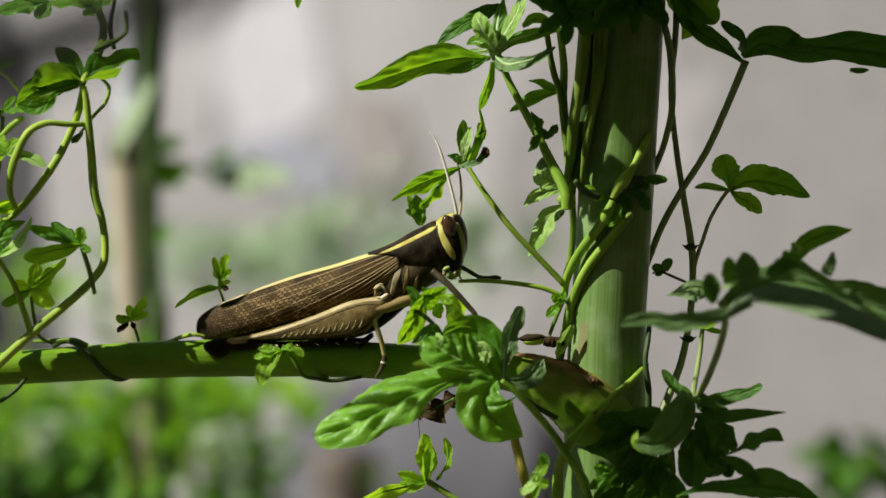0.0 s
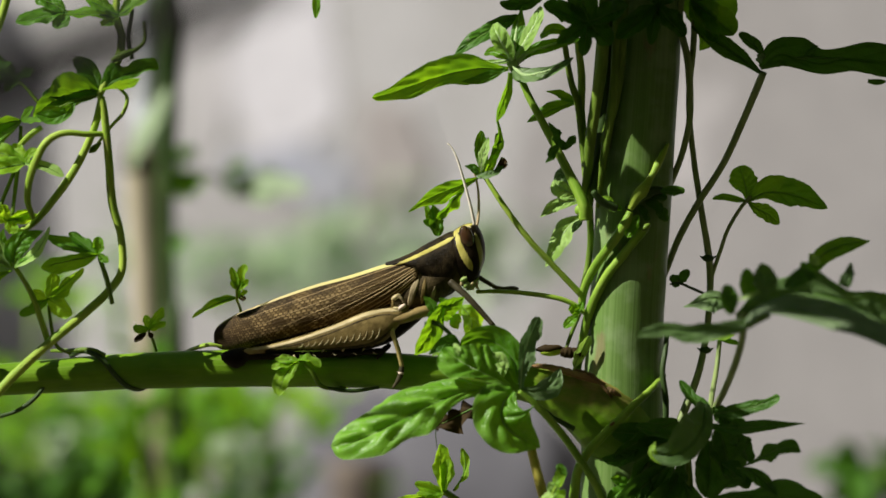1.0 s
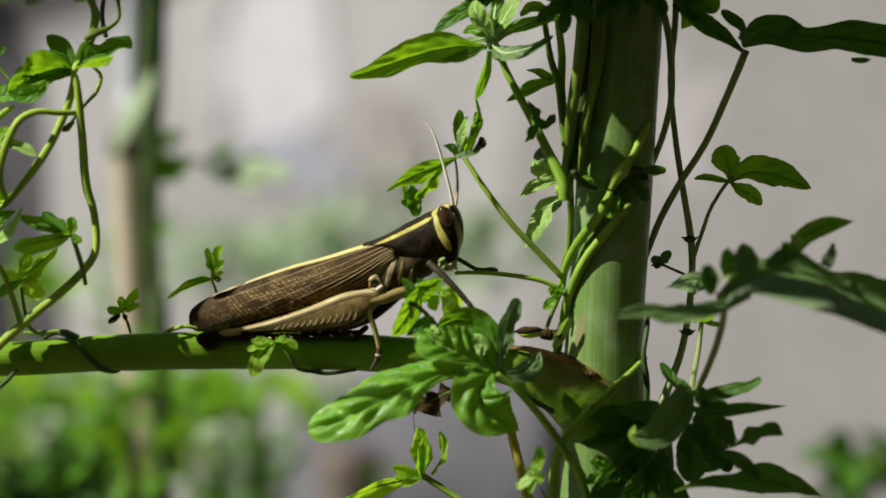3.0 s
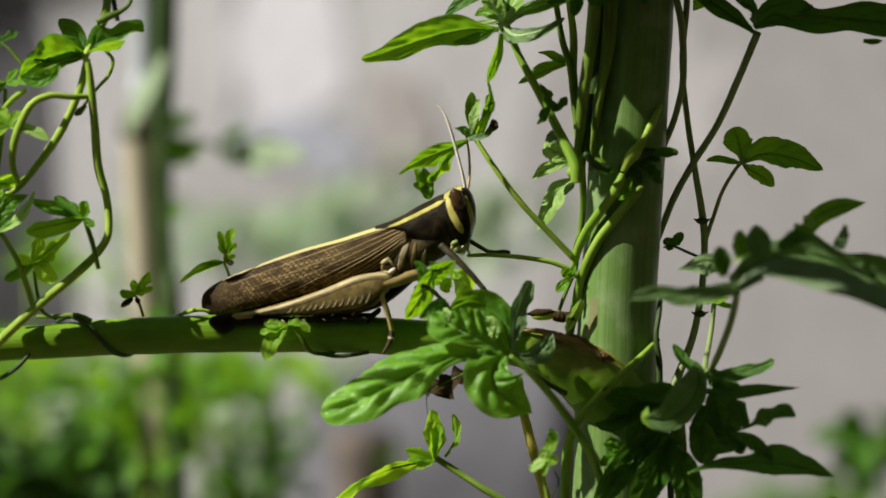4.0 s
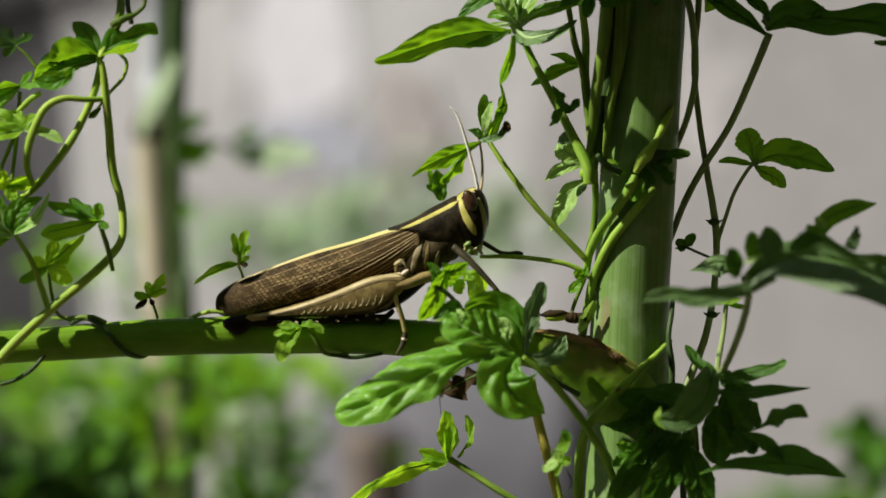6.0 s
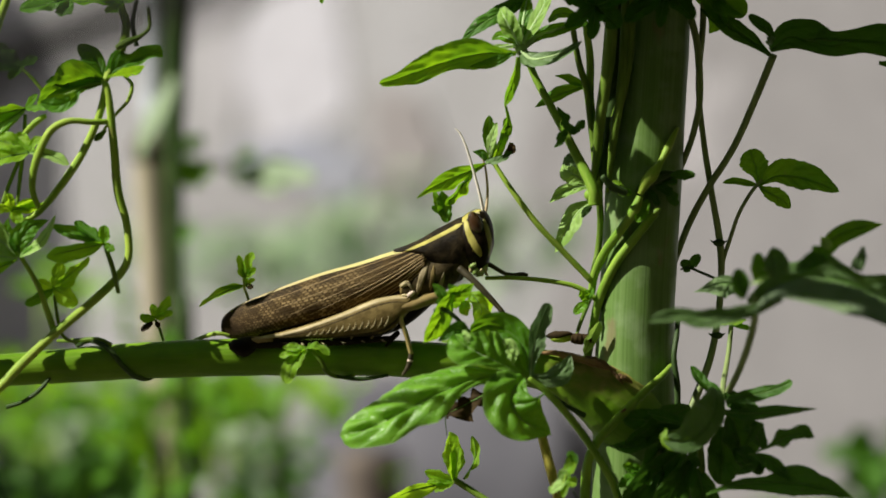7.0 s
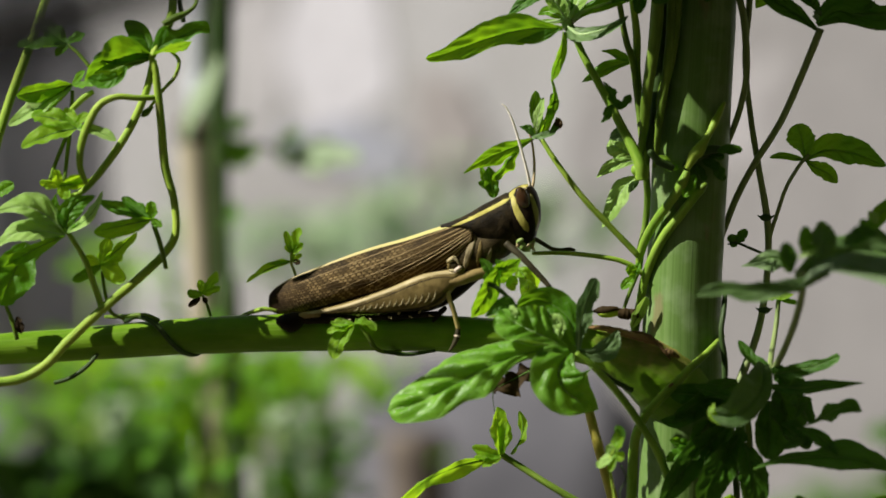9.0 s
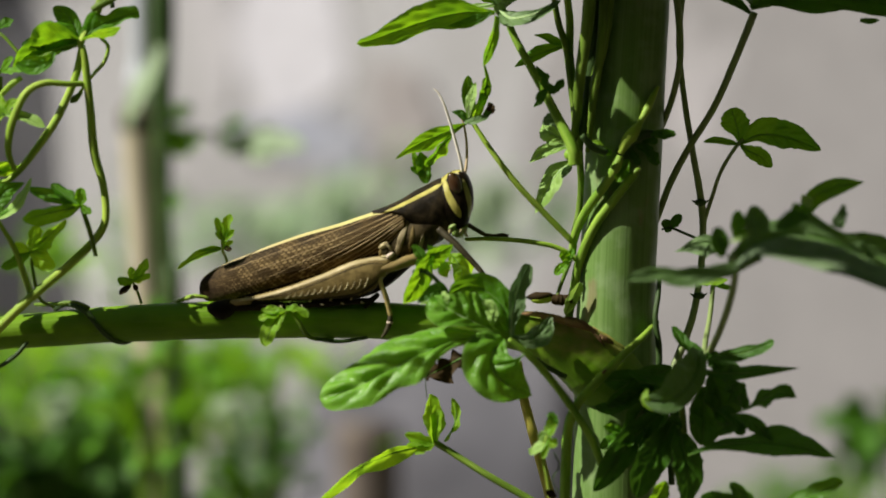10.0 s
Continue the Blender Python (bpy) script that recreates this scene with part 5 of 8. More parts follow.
def vine_on_branch():
    """Thin runners wound round the branch, with their small sprigs."""
    vine = thing("runner_vine", mm((-70.1, -4.0, -23.9)), "thin dark green runner wound round the branch", "vine", "vines")
    strand(vine, [(-83.3, 2.0, -20.7), (-80.1, -3.0, -19.6), (-76.3, -5.4, -21.2), (-72.7, -5.2, -25.3), (-70.2, -3.4, -27.4), (-67.4, 0.0, -27.4), (-64.7, 4.0, -24.1)], 0.55, VINE_DARK)
    strand(vine, [(-87.5, 2.0, -19.7), (-83.5, -2.0, -19.6), (-78.6, -4.0, -19.3), (-75.5, -5.0, -20.5)], [0.4, 0.5, 0.5, 0.5], VINE_GREEN)
    strand(vine, [(-97.8, -4.0, -33.5), (-94.1, -5.0, -32.3), (-90.7, -5.0, -29.9), (-88.2, -4.0, -26.9)], [0.45, 0.45, 0.5, 0.4], VINE_DARK)
    for p in ((-93.1, -5.0, -31.8), (-91.6, -5.5, -30.7)):
        part("thorn", tube([p, (p[0] - 0.3, p[1], p[2] - 0.8)], [0.25, 0.08], sides=6), VINE_DARK, vine)
    strand(vine, [(-58.6, 3.0, -19.7), (-56.2, -1.0, -18.9), (-53.4, -3.0, -18.2), (-50.7, -3.0, -18.6)], [0.3, 0.45, 0.5, 0.3], VINE_LIGHT)
    # sprig behind the wing's tip
    strand(vine, [(-47.0, 9.0, -12.7), (-47.4, 5.0, -10.2), (-47.8, 1.0, -8.6), (-47.7, 0.0, -6.2)], [0.3, 0.32, 0.3, 0.25], VINE_LIGHT, name="sprig_stem")
    fan(vine, (-47.8, 1.0, -8.3), [((-57.1, -2.0, -12.6), 2.8, {"bow": (0, 0, 0.8), "shape": "lance"}), ((-52.6, 0.0, -8.8), 1.4), ((-46.3, 0.0, -4.9), 2.2), ((-45.4, 0.0, -6.9), 2.0)], LEAF_YOUNG, face=(-0.4, -0.7, 0.6), rib=0.16)
    fan(vine, (-47.5, 0.0, -6.5), [((-48.8, -1.0, -1.7), 2.0), ((-45.8, -1.0, -1.1), 2.8), ((-45.1, -1.0, -4.5), 2.2), ((-49.0, 0.0, -4.7), 1.4)], LEAF_YOUNG, face=(-0.4, -0.7, 0.5), rib=0.16)
    leaflet(vine, (-47.3, 0.0, -8.1), (-45.8, -0.5, -8.6), 1.3, DRY_LEAF, rib=0)
    # sprig nearer the outer end
    strand(vine, [(-65.0, 1.0, -19.7), (-65.6, 0.0, -17.5), (-66.6, 0.0, -15.3)], [0.3, 0.32, 0.25], VINE_GREEN, name="sprig_stem")
    fan(vine, (-66.6, 0.0, -15.1), [((-63.5, 0.0, -10.3), 3.0), ((-62.9, -1.0, -13.4), 2.2), ((-69.9, 0.0, -14.6), 2.4, {"material": LEAF_MATURE}), ((-67.2, 1.0, -12.0), 2.2)], LEAF_YOUNG, face=(0.5, -0.7, -0.5), rib=0.16)
    leaflet(vine, (-67.1, 0.0, -15.8), (-69.6, 0.0, -17.7), 1.5, DRY_LEAF, rib=0)
    leaflet(vine, (-66.5, -1.0, -15.8), (-65.6, -1.0, -16.8), 1.2, DRY_LEAF, rib=0)
    # sprig hanging over the branch's face
    strand(vine, [(-33.1, -6.0, -21.9), (-31.4, -6.0, -23.9), (-30.0, -5.0, -26.5), (-27.9, -3.6, -27.5), (-24.6, -1.0, -27.4)], [0.4, 0.5, 0.5, 0.4, 0.4], VINE_GREEN, name="sprig_stem")
    strand(vine, [(-28.7, -4.0, -27.3), (-23.3, -3.0, -28.0), (-17.3, -2.0, -27.3)], [0.35, 0.45, 0.3], VINE_DARK)
    fan(vine, (-34.4, -6.4, -21.4), [((-38.5, -7.5, -28.8), 4.4, {"face": (-0.6, -0.9, 0.1), "bow": (-0.6, -0.4, 0.5)}), ((-40.0, -7.0, -23.1), 3.0), ((-39.4, -6.0, -21.2), 2.6), ((-29.7, -7.0, -22.9), 2.6, {"bow": (0, 0, 1.0)}), ((-32.6, -6.4, -20.7), 1.6)], LEAF_YOUNG, face=(0, -0.6, 0.8), rib=0.2)


def vine_with_broad_leaves():
    """The broad leaves that hang before the fork."""
    vine = thing("broad_leaved_vine", mm((25.8, -8.0, -40.5)), "vine with broad glossy hand-shaped green leaves", "vine", "vines")
    blade(vine, [(10.5, -17.0, -26.9), (5.4, -19.0, -26.9), (-1.1, -21.0, -28.2), (-8.4, -22.0, -31.2), (-15.4, -22.0, -34.9), (-21.3, -21.0, -37.6), (-27.0, -19.0, -39.2)], [0.5, 1.0, 3.4, 4.8, 5.6, 5.7, 5.3, 4.3, 2.6], [0.6, 1.7, 1.4, 2.9, 5.6, 4.3, 5.1, 3.9, 2.6], LEAF_BROAD, face=(-0.15, -1.0, 0.45), cup=-0.12, wave=0.05, quilt=0.34, tilt=(-8, 14), teeth=0.04, rib=0.3)
    blade(vine, [(11.1, -18.0, -27.4), (9.0, -19.0, -29.9), (8.6, -20.0, -32.9), (10.7, -20.0, -36.0), (16.7, -17.0, -39.4)], [1.9, 5.3, 6.0, 4.8, 2.4, 0.2], [0.7, 4.1, 6.8, 6.0, 3.1, 0.2], LEAF_BROAD, face=(0.0, -1.0, 0.35), cup=0.0, wave=0.05, quilt=0.22, tilt=(22, 16), teeth=0.03, rib=0.28, rib_skin=RIB_PALE)
    blade(vine, [(10.5, -16.0, -26.5), (6.3, -18.0, -24.3), (2.1, -19.0, -22.3), (-0.9, -19.0, -20.5), (-3.3, -18.0, -18.3)], [0.4, 1.7, 4.8, 4.6, 2.9, 0.5], [0.4, 1.2, 1.7, 2.9, 4.6, 2.2], LEAF_BROAD, face=(-0.25, -0.8, 0.75), cup=0.10, wave=0.04, quilt=0.28, tilt=(4, 4), teeth=0.04, rib=0.34, rib_skin=RIB_PALE)
    blade(vine, [(12.1, -13.0, -26.1), (11.3, -12.0, -21.3), (8.0, -11.0, -17.9), (3.7, -11.0, -16.7), (-0.0, -13.0, -18.3)], [0.4, 1.7, 3.1, 3.4, 2.4, 1.6], [0.4, 2.4, 3.6, 3.4, 2.2, 1.6], LEAF_MATURE, face=(0.45, -0.85, -0.15), cup=0.15, wave=0.05, quilt=0.12, rib=0.2)
    blade(vine, [(12.7, -14.0, -27.0), (13.0, -13.0, -22.5), (14.1, -12.0, -18.1), (15.3, -12.0, -14.8), (16.7, -12.0, -12.1)], [0.4, 1.0, 2.1, 1.6, 1.8, 1.2], [0.4, 0.8, 1.1, 1.8, 1.3, 1.6], LEAF_GREY, face=(0.35, -1.0, 0.15), cup=0.30, wave=0.08, quilt=0.10, teeth=0.16, rib=0.3, rib_skin=RIB_PALE)
    blade(vine, [(12.9, -15.0, -27.2), (15.9, -14.0, -27.7), (18.9, -12.0, -26.2), (21.1, -10.0, -22.9)], [0.5, 1.8, 2.9, 2.1, 0.2], [0.4, 1.1, 1.7, 1.1, 0.2], LEAF_GREY, face=(0.2, -1.0, 0.3), cup=0.25, wave=0.06, quilt=0.12, rib=0.24)
    blade(vine, [(8.7, -15.0, -24.9), (9.1, -15.0, -22.8), (8.4, -15.0, -20.6), (6.0, -15.0, -19.5)], [0.2, 1.1, 1.0, 0.2], [0.2, 1.0, 1.1, 0.2], LEAF_PALE, face=(-0.2, -0.8, 0.6), wave=0.3, quilt=0.0, rib=0)
    blade(vine, [(9.8, -16.0, -23.2), (8.4, -17.0, -22.5), (7.2, -17.0, -23.4)], [0.2, 1.1, 0.8, 0.2], [0.2, 0.7, 0.7, 0.2], LEAF_PALE, face=(-0.4, -0.7, 0.6), wave=0.3, quilt=0.0, rib=0)
    blade(vine, [(-0.5, -19.0, -20.1), (-0.8, -19.0, -18.5), (-1.5, -18.0, -17.5)], [0.2, 0.8, 0.6, 0.2], [0.2, 0.8, 0.6, 0.2], LEAF_PALE, face=(-0.3, -0.7, 0.6), wave=0.2, quilt=0.0, rib=0)
    blade(vine, [(-0.1, -14.0, -18.3), (-2.3, -15.0, -17.4), (-4.6, -16.0, -18.2), (-6.7, -16.0, -19.9)], [0.4, 1.6, 1.4, 0.7, 0.1], [0.4, 1.2, 1.4, 1.0, 0.1], LEAF_DARK, face=(0.3, -0.9, 0.2), cup=0.3, rib=0)
    blade(vine, [(-0.5, -17.0, -18.9), (-2.8, -18.0, -19.5), (-6.1, -18.0, -20.0)], [0.1, 0.4, 0.4, 0.1], [0.1, 0.5, 0.4, 0.1], LEAF_YOUNG, face=(-0.3, -0.7, 0.7), quilt=0.0, rib=0)
    # the small leaves round the grasshopper's front feet
    blade(vine, [(-3.6, -9.0, -9.8), (-5.0, -10.0, -13.1), (-7.0, -11.0, -16.7), (-9.7, -11.0, -20.2)], [0.5, 1.7, 2.2, 2.1, 1.4, 0.2], [0.5, 1.4, 2.1, 2.2, 1.6, 0.2], LEAF_FRESH, face=(0.6, -0.6, -0.4), cup=0.1, quilt=0.18, teeth=0.06, rib=0.18)
    blade(vine, [(-6.9, -9.0, -12.2), (-5.5, -10.0, -11.0), (-6.6, -10.0, -8.9), (-7.8, -10.0, -7.9)], [0.4, 1.0, 1.1, 0.8, 0.2], [0.4, 1.0, 1.2, 1.0, 0.2], LEAF_MATURE, face=(0.2, -0.9, 0.2), cup=0.2, quilt=0.1, teeth=0.14, rib=0)
    blade(vine, [(-6.0, -8.0, -12.5), (-3.6, -8.0, -10.8), (-1.2, -8.0, -9.2), (0.9, -8.0, -7.9)], [0.5, 1.7, 2.2, 1.8, 1.2, 0.2], [0.5, 1.4, 1.9, 1.6, 1.0, 0.2], LEAF_FRESH, face=(0.6, -0.6, -0.4), cup=0.15, quilt=0.18, teeth=0.14, rib=0.18)
    blade(vine, [(-0.5, -7.0, -11.5), (-1.1, -7.0, -13.3), (-0.5, -7.0, -14.7)], [0.4, 1.4, 1.2, 0.2], [0.4, 1.2, 1.1, 0.2], LEAF_YOUNG, face=(0.65, -0.5, -0.6), quilt=0.05, rib=0)
    blade(vine, [(0.1, 22.0, -10.1), (2.0, 21.0, -12.1), (2.8, 20.0, -14.5), (1.3, 20.0, -17.4)], [0.4, 2.6, 3.2, 2.4, 0.4], [0.4, 2.4, 2.8, 2.2, 0.4], LEAF_YOUNG, face=(0.65, -0.5, -0.6), cup=0.1, rib=0.15)
    blade(vine, [(-2.2, -9.0, -10.1), (-3.6, -9.0, -8.9), (-4.4, -9.0, -8.0)], [0.2, 1.0, 0.8, 0.1], [0.2, 1.0, 0.8, 0.1], LEAF_MATURE, face=(0.2, -0.9, 0.3), quilt=0.0, rib=0)
    strand(vine, [(5.7, 20.0, -14.7), (8.1, 16.0, -18.3), (10.7, 6.0, -24.2)], [0.4, 0.4, 0.4], VINE_GREEN, name="petiole")
    strand(vine, [(-7.4, -11.0, -13.7), (-5.8, -11.5, -13.2), (-3.8, -11.5, -14.2), (-1.7, -11.0, -16.3), (-0.2, -11.0, -18.5)], [0.6, 0.5, 0.45, 0.45, 0.4], VINE_DARK, name="tendril")
    part("tendril", ball((-7.0, -11.0, -14.2), (0.8, 0.6, 0.6)), VINE_DARK, vine)
    # stems
    strand(vine, [(12.3, -16.0, -27.4), (16.4, -15.0, -31.0), (21.2, -13.0, -36.5), (25.7, -11.0, -42.8), (29.4, -10.0, -49.0), (32.0, -10.0, -56.0)], [0.6, 0.75, 0.8, 0.8, 0.85, 0.9], VINE_FRESH, name="petiole")
    strand(vine, [(17.4, -9.0, -31.4), (20.4, -8.0, -33.8), (24.1, -7.0, -35.8)], [0.3, 0.5, 0.6], VINE_DARK, name="petiole")
    strand(vine, [(23.4, -9.0, -64.3), (23.8, -9.0, -57.2), (24.1, -9.0, -50.2), (24.8, -9.5, -44.9), (26.8, -9.5, -40.9), (30.3, -9.5, -37.0), (33.7, -8.5, -33.8), (37.0, -6.5, -30.6), (40.5, -3.0, -27.7), (43.7, 5.0, -24.8)], [1.2, 1.15, 1.1, 1.05, 1.0, 1.0, 0.95, 0.85, 0.75, 0.6], VINE_FRESH)
    part("scar", ball((32.1, -10.4, -34.6), (0.7, 0.4, 0.3), turn=-40), BARK_SCAR, vine)
    # dry leaf behind the branch
    leaflet(vine, (3.7, -6.0, -31.0), (-5.5, -4.0, -35.7), 5.0, DRY_LEAF, face=(0.2, -1, 0.2), wave=0.5, lobes=0.4, name="dry_leaf", label="brown withered leaf")
    strand(vine, [(-4.8, -5.0, -34.7), (-5.2, -5.0, -36.8), (-4.9, -5.0, -40.1)], [0.12, 0.1, 0.08], VINE_DARK, name="thread")


def vine_with_bud():
    """The young shoot below the broad leaves."""
    vine = thing("young_shoot", mm((14.1, 8.0, -55.9)), "bright green young shoot with a folded leaf bud", "vine", "vines")
    strand(vine, [(-3.6, 0.0, -49.4), (0.2, 0.0, -51.8), (7.3, -2.0, -56.3), (16.7, -4.0, -61.7), (24.9, -6.0, -66.9)], [0.7, 0.7, 0.75, 0.8, 0.85], VINE_GREEN, name="petiole")
    leaflet(vine, (-6.7, 0.0, -50.5), (-27.7, -4.0, -61.5), 5.6, LEAF_YOUNG, face=(0.65, -0.5, -0.6), bow=(-1, 0, 1.8), shape="strap")
    fan(vine, (-3.6, 0.0, -49.9), [((-4.4, 0.0, -39.4), 5.6, {"face": (0.65, -0.5, -0.6)}), ((-2.3, -2.0, -42.5), 3.2), ((-9.7, -2.0, -47.8), 3.0), ((-7.5, -2.0, -52.0), 2.4), ((-9.3, -1.0, -50.0), 2.4)], LEAF_YOUNG, face=(-0.4, -0.7, 0.5), rib=0.2)
    leaflet(vine, (-1.4, 0.0, -49.4), (0.3, 0.0, -40.3), 2.2, LEAF_YOUNG, face=(0.8, -0.6, 0), bow=(1.6, 0, 0), twist=160, wave=0.4)
    cane = thing("dry_cane", mm((21.6, 22.0, -71.6)), "thin yellowed upright cane", "cane")
    part("cane", tube([(14.4, 24.0, -33.5), (15.5, 24.0, -40.8), (17.8, 23.0, -50.0), (20.2, 22.0, -59.1), (22.5, 22.0, -68.9), (25.4, 22.0, -82.4), (30.8, 22.0, -138.6), (20, 22, -800)], [0.9, 1.0, 1.1, 1.15, 1.2, 1.3, 1.6, 2.0], sides=14), CANE_YELLOW, cane)
    small = thing("seedling_shoot", mm((22.2, -24.0, -62.1)), "small pale leafy shoot beside the stalk", "vine", "vines")
    strand(small, [(20.5, -24.0, -62.1), (19.7, -25.0, -56.2), (18.8, -26.0, -50.4), (19.8, -26.0, -46.9)], [0.4, 0.35, 0.3, 0.25], VINE_LIGHT)
    fan(small, (19.8, -26.0, -48.1), [((16.3, -27.0, -50.9), 3.2, {"material": LEAF_PALE}), ((21.7, -27.0, -44.6), 2.4), ((20.3, -25.0, -43.7), 2.2), ((21.7, -27.0, -49.2), 2.6), ((18.3, -26.0, -46.3), 2.2, {"material": LEAF_PALE}), ((19.0, -28.0, -51.7), 2.0)], LEAF_YOUNG, face=(-0.5, -0.6, 0.6), rib=0.18)
    leaflet(small, (21.8, -24.0, -45.3), (20.3, -24.0, -42.4), 2.2, LEAF_MATURE)
    strand(small, [(21.1, -27.0, -50.4), (22.2, -27.0, -53.2), (20.8, -27.0, -56.1), (22.2, -27.0, -59.0)], [0.15, 0.18, 0.15, 0.15], VINE_DARK, name="tendril")
    leaflet(small, (21.6, -27.0, -59.6), (19.3, -28.0, -58.3), 1.8, DRY_LEAF, rib=0)


def vine_on_stalk():
    """Strands and leaves that climb the stalk's upper part."""
    vine = thing("stalk_vine", mm((26.7, 0.0, -19.2)), "vine with several green strands climbing the stalk", "vine", "vines")
    strand(vine, [(24.5, 14.0, -29.3), (25.1, 10.0, -24.3), (26.2, 6.0, -18.1), (27.6, 4.0, -11.4), (30.9, 0.9, -4.1), (35.4, -0.8, 1.9), (39.5, -1.0, 6.9)], [0.8, 0.9, 0.95, 1.0, 1.05, 1.0, 0.95], VINE_FRESH)
    strand(vine, [(26.0, 6.0, -10.2), (26.7, 4.0, -5.9), (29.2, 1.4, -0.8), (32.8, -1.2, 4.2), (35.1, -2.2, 7.8), (36.1, -2.4, 10.3)], [0.8, 0.95, 1.0, 1.0, 1.1, 0.7], VINE_FRESH)
    part("cut_end", ball((39.5, -1.6, 7.0), (1.2, 1.0, 0.7), turn=-35), VINE_GREEN, vine)
    strand(vine, [(36.1, -2.4, 10.7), (37.5, -2.6, 13.4), (38.7, -2.6, 14.8), (40.5, -2.0, 17.5), (42.3, -1.0, 20.9), (44.3, 2.0, 24.8)], [0.6, 1.2, 1.35, 0.7, 0.85, 0.4], VINE_LIGHT)
    strand(vine, [(35.5, -1.0, 10.9), (37.9, -1.6, 13.3), (41.5, -1.0, 14.8), (45.3, 1.0, 14.8)], [0.8, 1.2, 1.0, 0.4], VINE_DARK)
    strand(vine, [(26.4, 12.0, -7.2), (27.7, 13.0, -1.1), (28.2, 12.0, 5.0), (27.8, 8.0, 12.3), (28.2, 7.0, 23.2), (28.9, 6.0, 35.3), (29.8, 4.0, 47.4), (31.0, 2.0, 63.0)], [0.8, 0.75, 0.75, 0.8, 0.8, 0.75, 0.7, 0.7], VINE_GREEN)
    strand(vine, [(27.6, 4.0, 11.6), (28.6, 4.5, 19.5), (32.1, 1.4, 30.3), (34.0, 0.0, 39.9), (34.7, -0.4, 49.6), (35.7, -0.6, 62.8)], [0.8, 0.9, 1.0, 0.95, 0.9, 0.8], VINE_GREEN)
    strand(vine, [(28.4, 4.5, 13.5), (29.8, 3.6, 24.3), (31.2, 2.6, 36.4), (31.7, 2.4, 48.5), (32.4, 2.0, 63.0)], [1.2, 1.3, 1.4, 1.3, 1.2], VINE_DARK)
    strand(vine, [(27.4, 6.0, 13.5), (26.5, 8.0, 23.3), (25.3, 7.0, 33.0), (23.5, 4.0, 38.9), (21.8, -1.0, 48.3)], [0.8, 0.85, 0.8, 0.7, 0.6], VINE_GREEN)
    strand(vine, [(27.0, 8.0, 23.3), (26.0, 8.0, 31.8), (26.0, 7.0, 39.5), (25.0, 5.0, 47.4)], [0.7, 0.85, 0.85, 0.7], VINE_LIGHT)
    strand(vine, [(33.1, -5.0, 10.9), (30.1, -6.0, 12.3), (28.0, -7.0, 14.5)], [0.8, 0.9, 0.6], VINE_DARK)
    strand(vine, [(26.2, 7.0, 11.4), (26.6, 4.0, 14.9), (27.3, 2.0, 19.7), (27.7, 0.0, 25.6), (28.9, -1.0, 33.9), (30.1, -2.0, 42.2), (30.6, -2.0, 55.3)], [0.7, 0.8, 1.0, 1.2, 1.3, 1.3, 1.2], VINE_GREEN)
    strand(vine, [(29.3, 1.0, 11.2), (30.0, 0.6, 16.0), (30.7, 0.2, 23.1), (31.9, 0.0, 30.2), (32.9, -0.4, 39.7), (33.4, -0.4, 54.1)], [0.4, 0.7, 0.9, 1.0, 1.0, 0.9], VINE_GREEN)
    # the leaf high before the stalk
    strand(vine, [(12.3, 1.0, 40.4), (14.5, 0.0, 34.9), (19.3, -1.0, 25.9), (22.9, -2.5, 18.7), (26.1, -4.5, 12.1), (26.6, -4.0, 8.6)], [0.7, 0.8, 0.9, 1.05, 1.3, 1.5], VINE_FRESH, name="petiole")
    blade(vine, [(10.1, -4.0, 40.6), (3.2, -4.0, 40.4), (-4.0, -3.0, 38.9), (-11.1, -2.0, 36.6), (-15.9, -2.0, 35.1), (-19.0, -2.0, 34.4)], [0.4, 1.7, 3.9, 4.0, 3.6, 2.7, 1.4, 1.0], [0.4, 1.2, 2.7, 1.8, 1.8, 2.1, 1.3, 1.0], LEAF_FRESH, face=(0.33, -0.8, -0.5), cup=0.10, wave=0.03, quilt=0.16, tilt=(2, 3), rib=0.24)
    blade(vine, [(9.4, -5.0, 40.5), (6.7, -5.0, 39.0), (3.8, -4.0, 38.0), (0.2, -4.0, 37.8)], [0.4, 1.2, 1.4, 1.0, 0.1], [0.2, 0.7, 0.8, 0.6, 0.1], LEAF_MATURE, face=(0.2, -0.9, 0.1), quilt=0.1, rib=0)
    blade(vine, [(10.7, 2.0, 42.5), (8.9, 0.0, 42.2), (6.3, -1.0, 41.9), (3.9, 0.0, 42.3)], [0.4, 0.6, 0.7, 0.6, 0.1], [0.4, 0.6, 0.6, 0.5, 0.1], LEAF_PALE, face=(-0.4, -0.7, 0.6), cup=0.3, rib=0.6, rib_skin=RIB_PALE)
    blade(vine, [(10.7, 3.0, 42.8), (9.0, 4.0, 43.8), (6.8, 5.0, 44.6), (4.9, 5.0, 43.9)], [0.4, 1.0, 1.3, 1.0, 0.2], [0.4, 1.0, 1.2, 0.8, 0.2], LEAF_FRESH, face=(0.2, -0.8, 0.4), cup=0.2, quilt=0.2, rib=0.3, rib_skin=RIB_PALE)
    blade(vine, [(11.0, 1.0, 42.8), (9.5, -1.0, 45.2), (8.2, -2.0, 47.3), (7.3, -1.0, 49.1), (6.9, 1.0, 50.4)], [0.4, 1.7, 2.4, 2.2, 1.4, 0.4], [0.4, 1.2, 1.8, 1.7, 1.1, 0.2], LEAF_PALE, face=(-0.55, -0.65, 0.55), cup=0.15, quilt=0.26, tilt=(8, 8), teeth=0.10, rib=0.75, rib_skin=RIB_PALE)
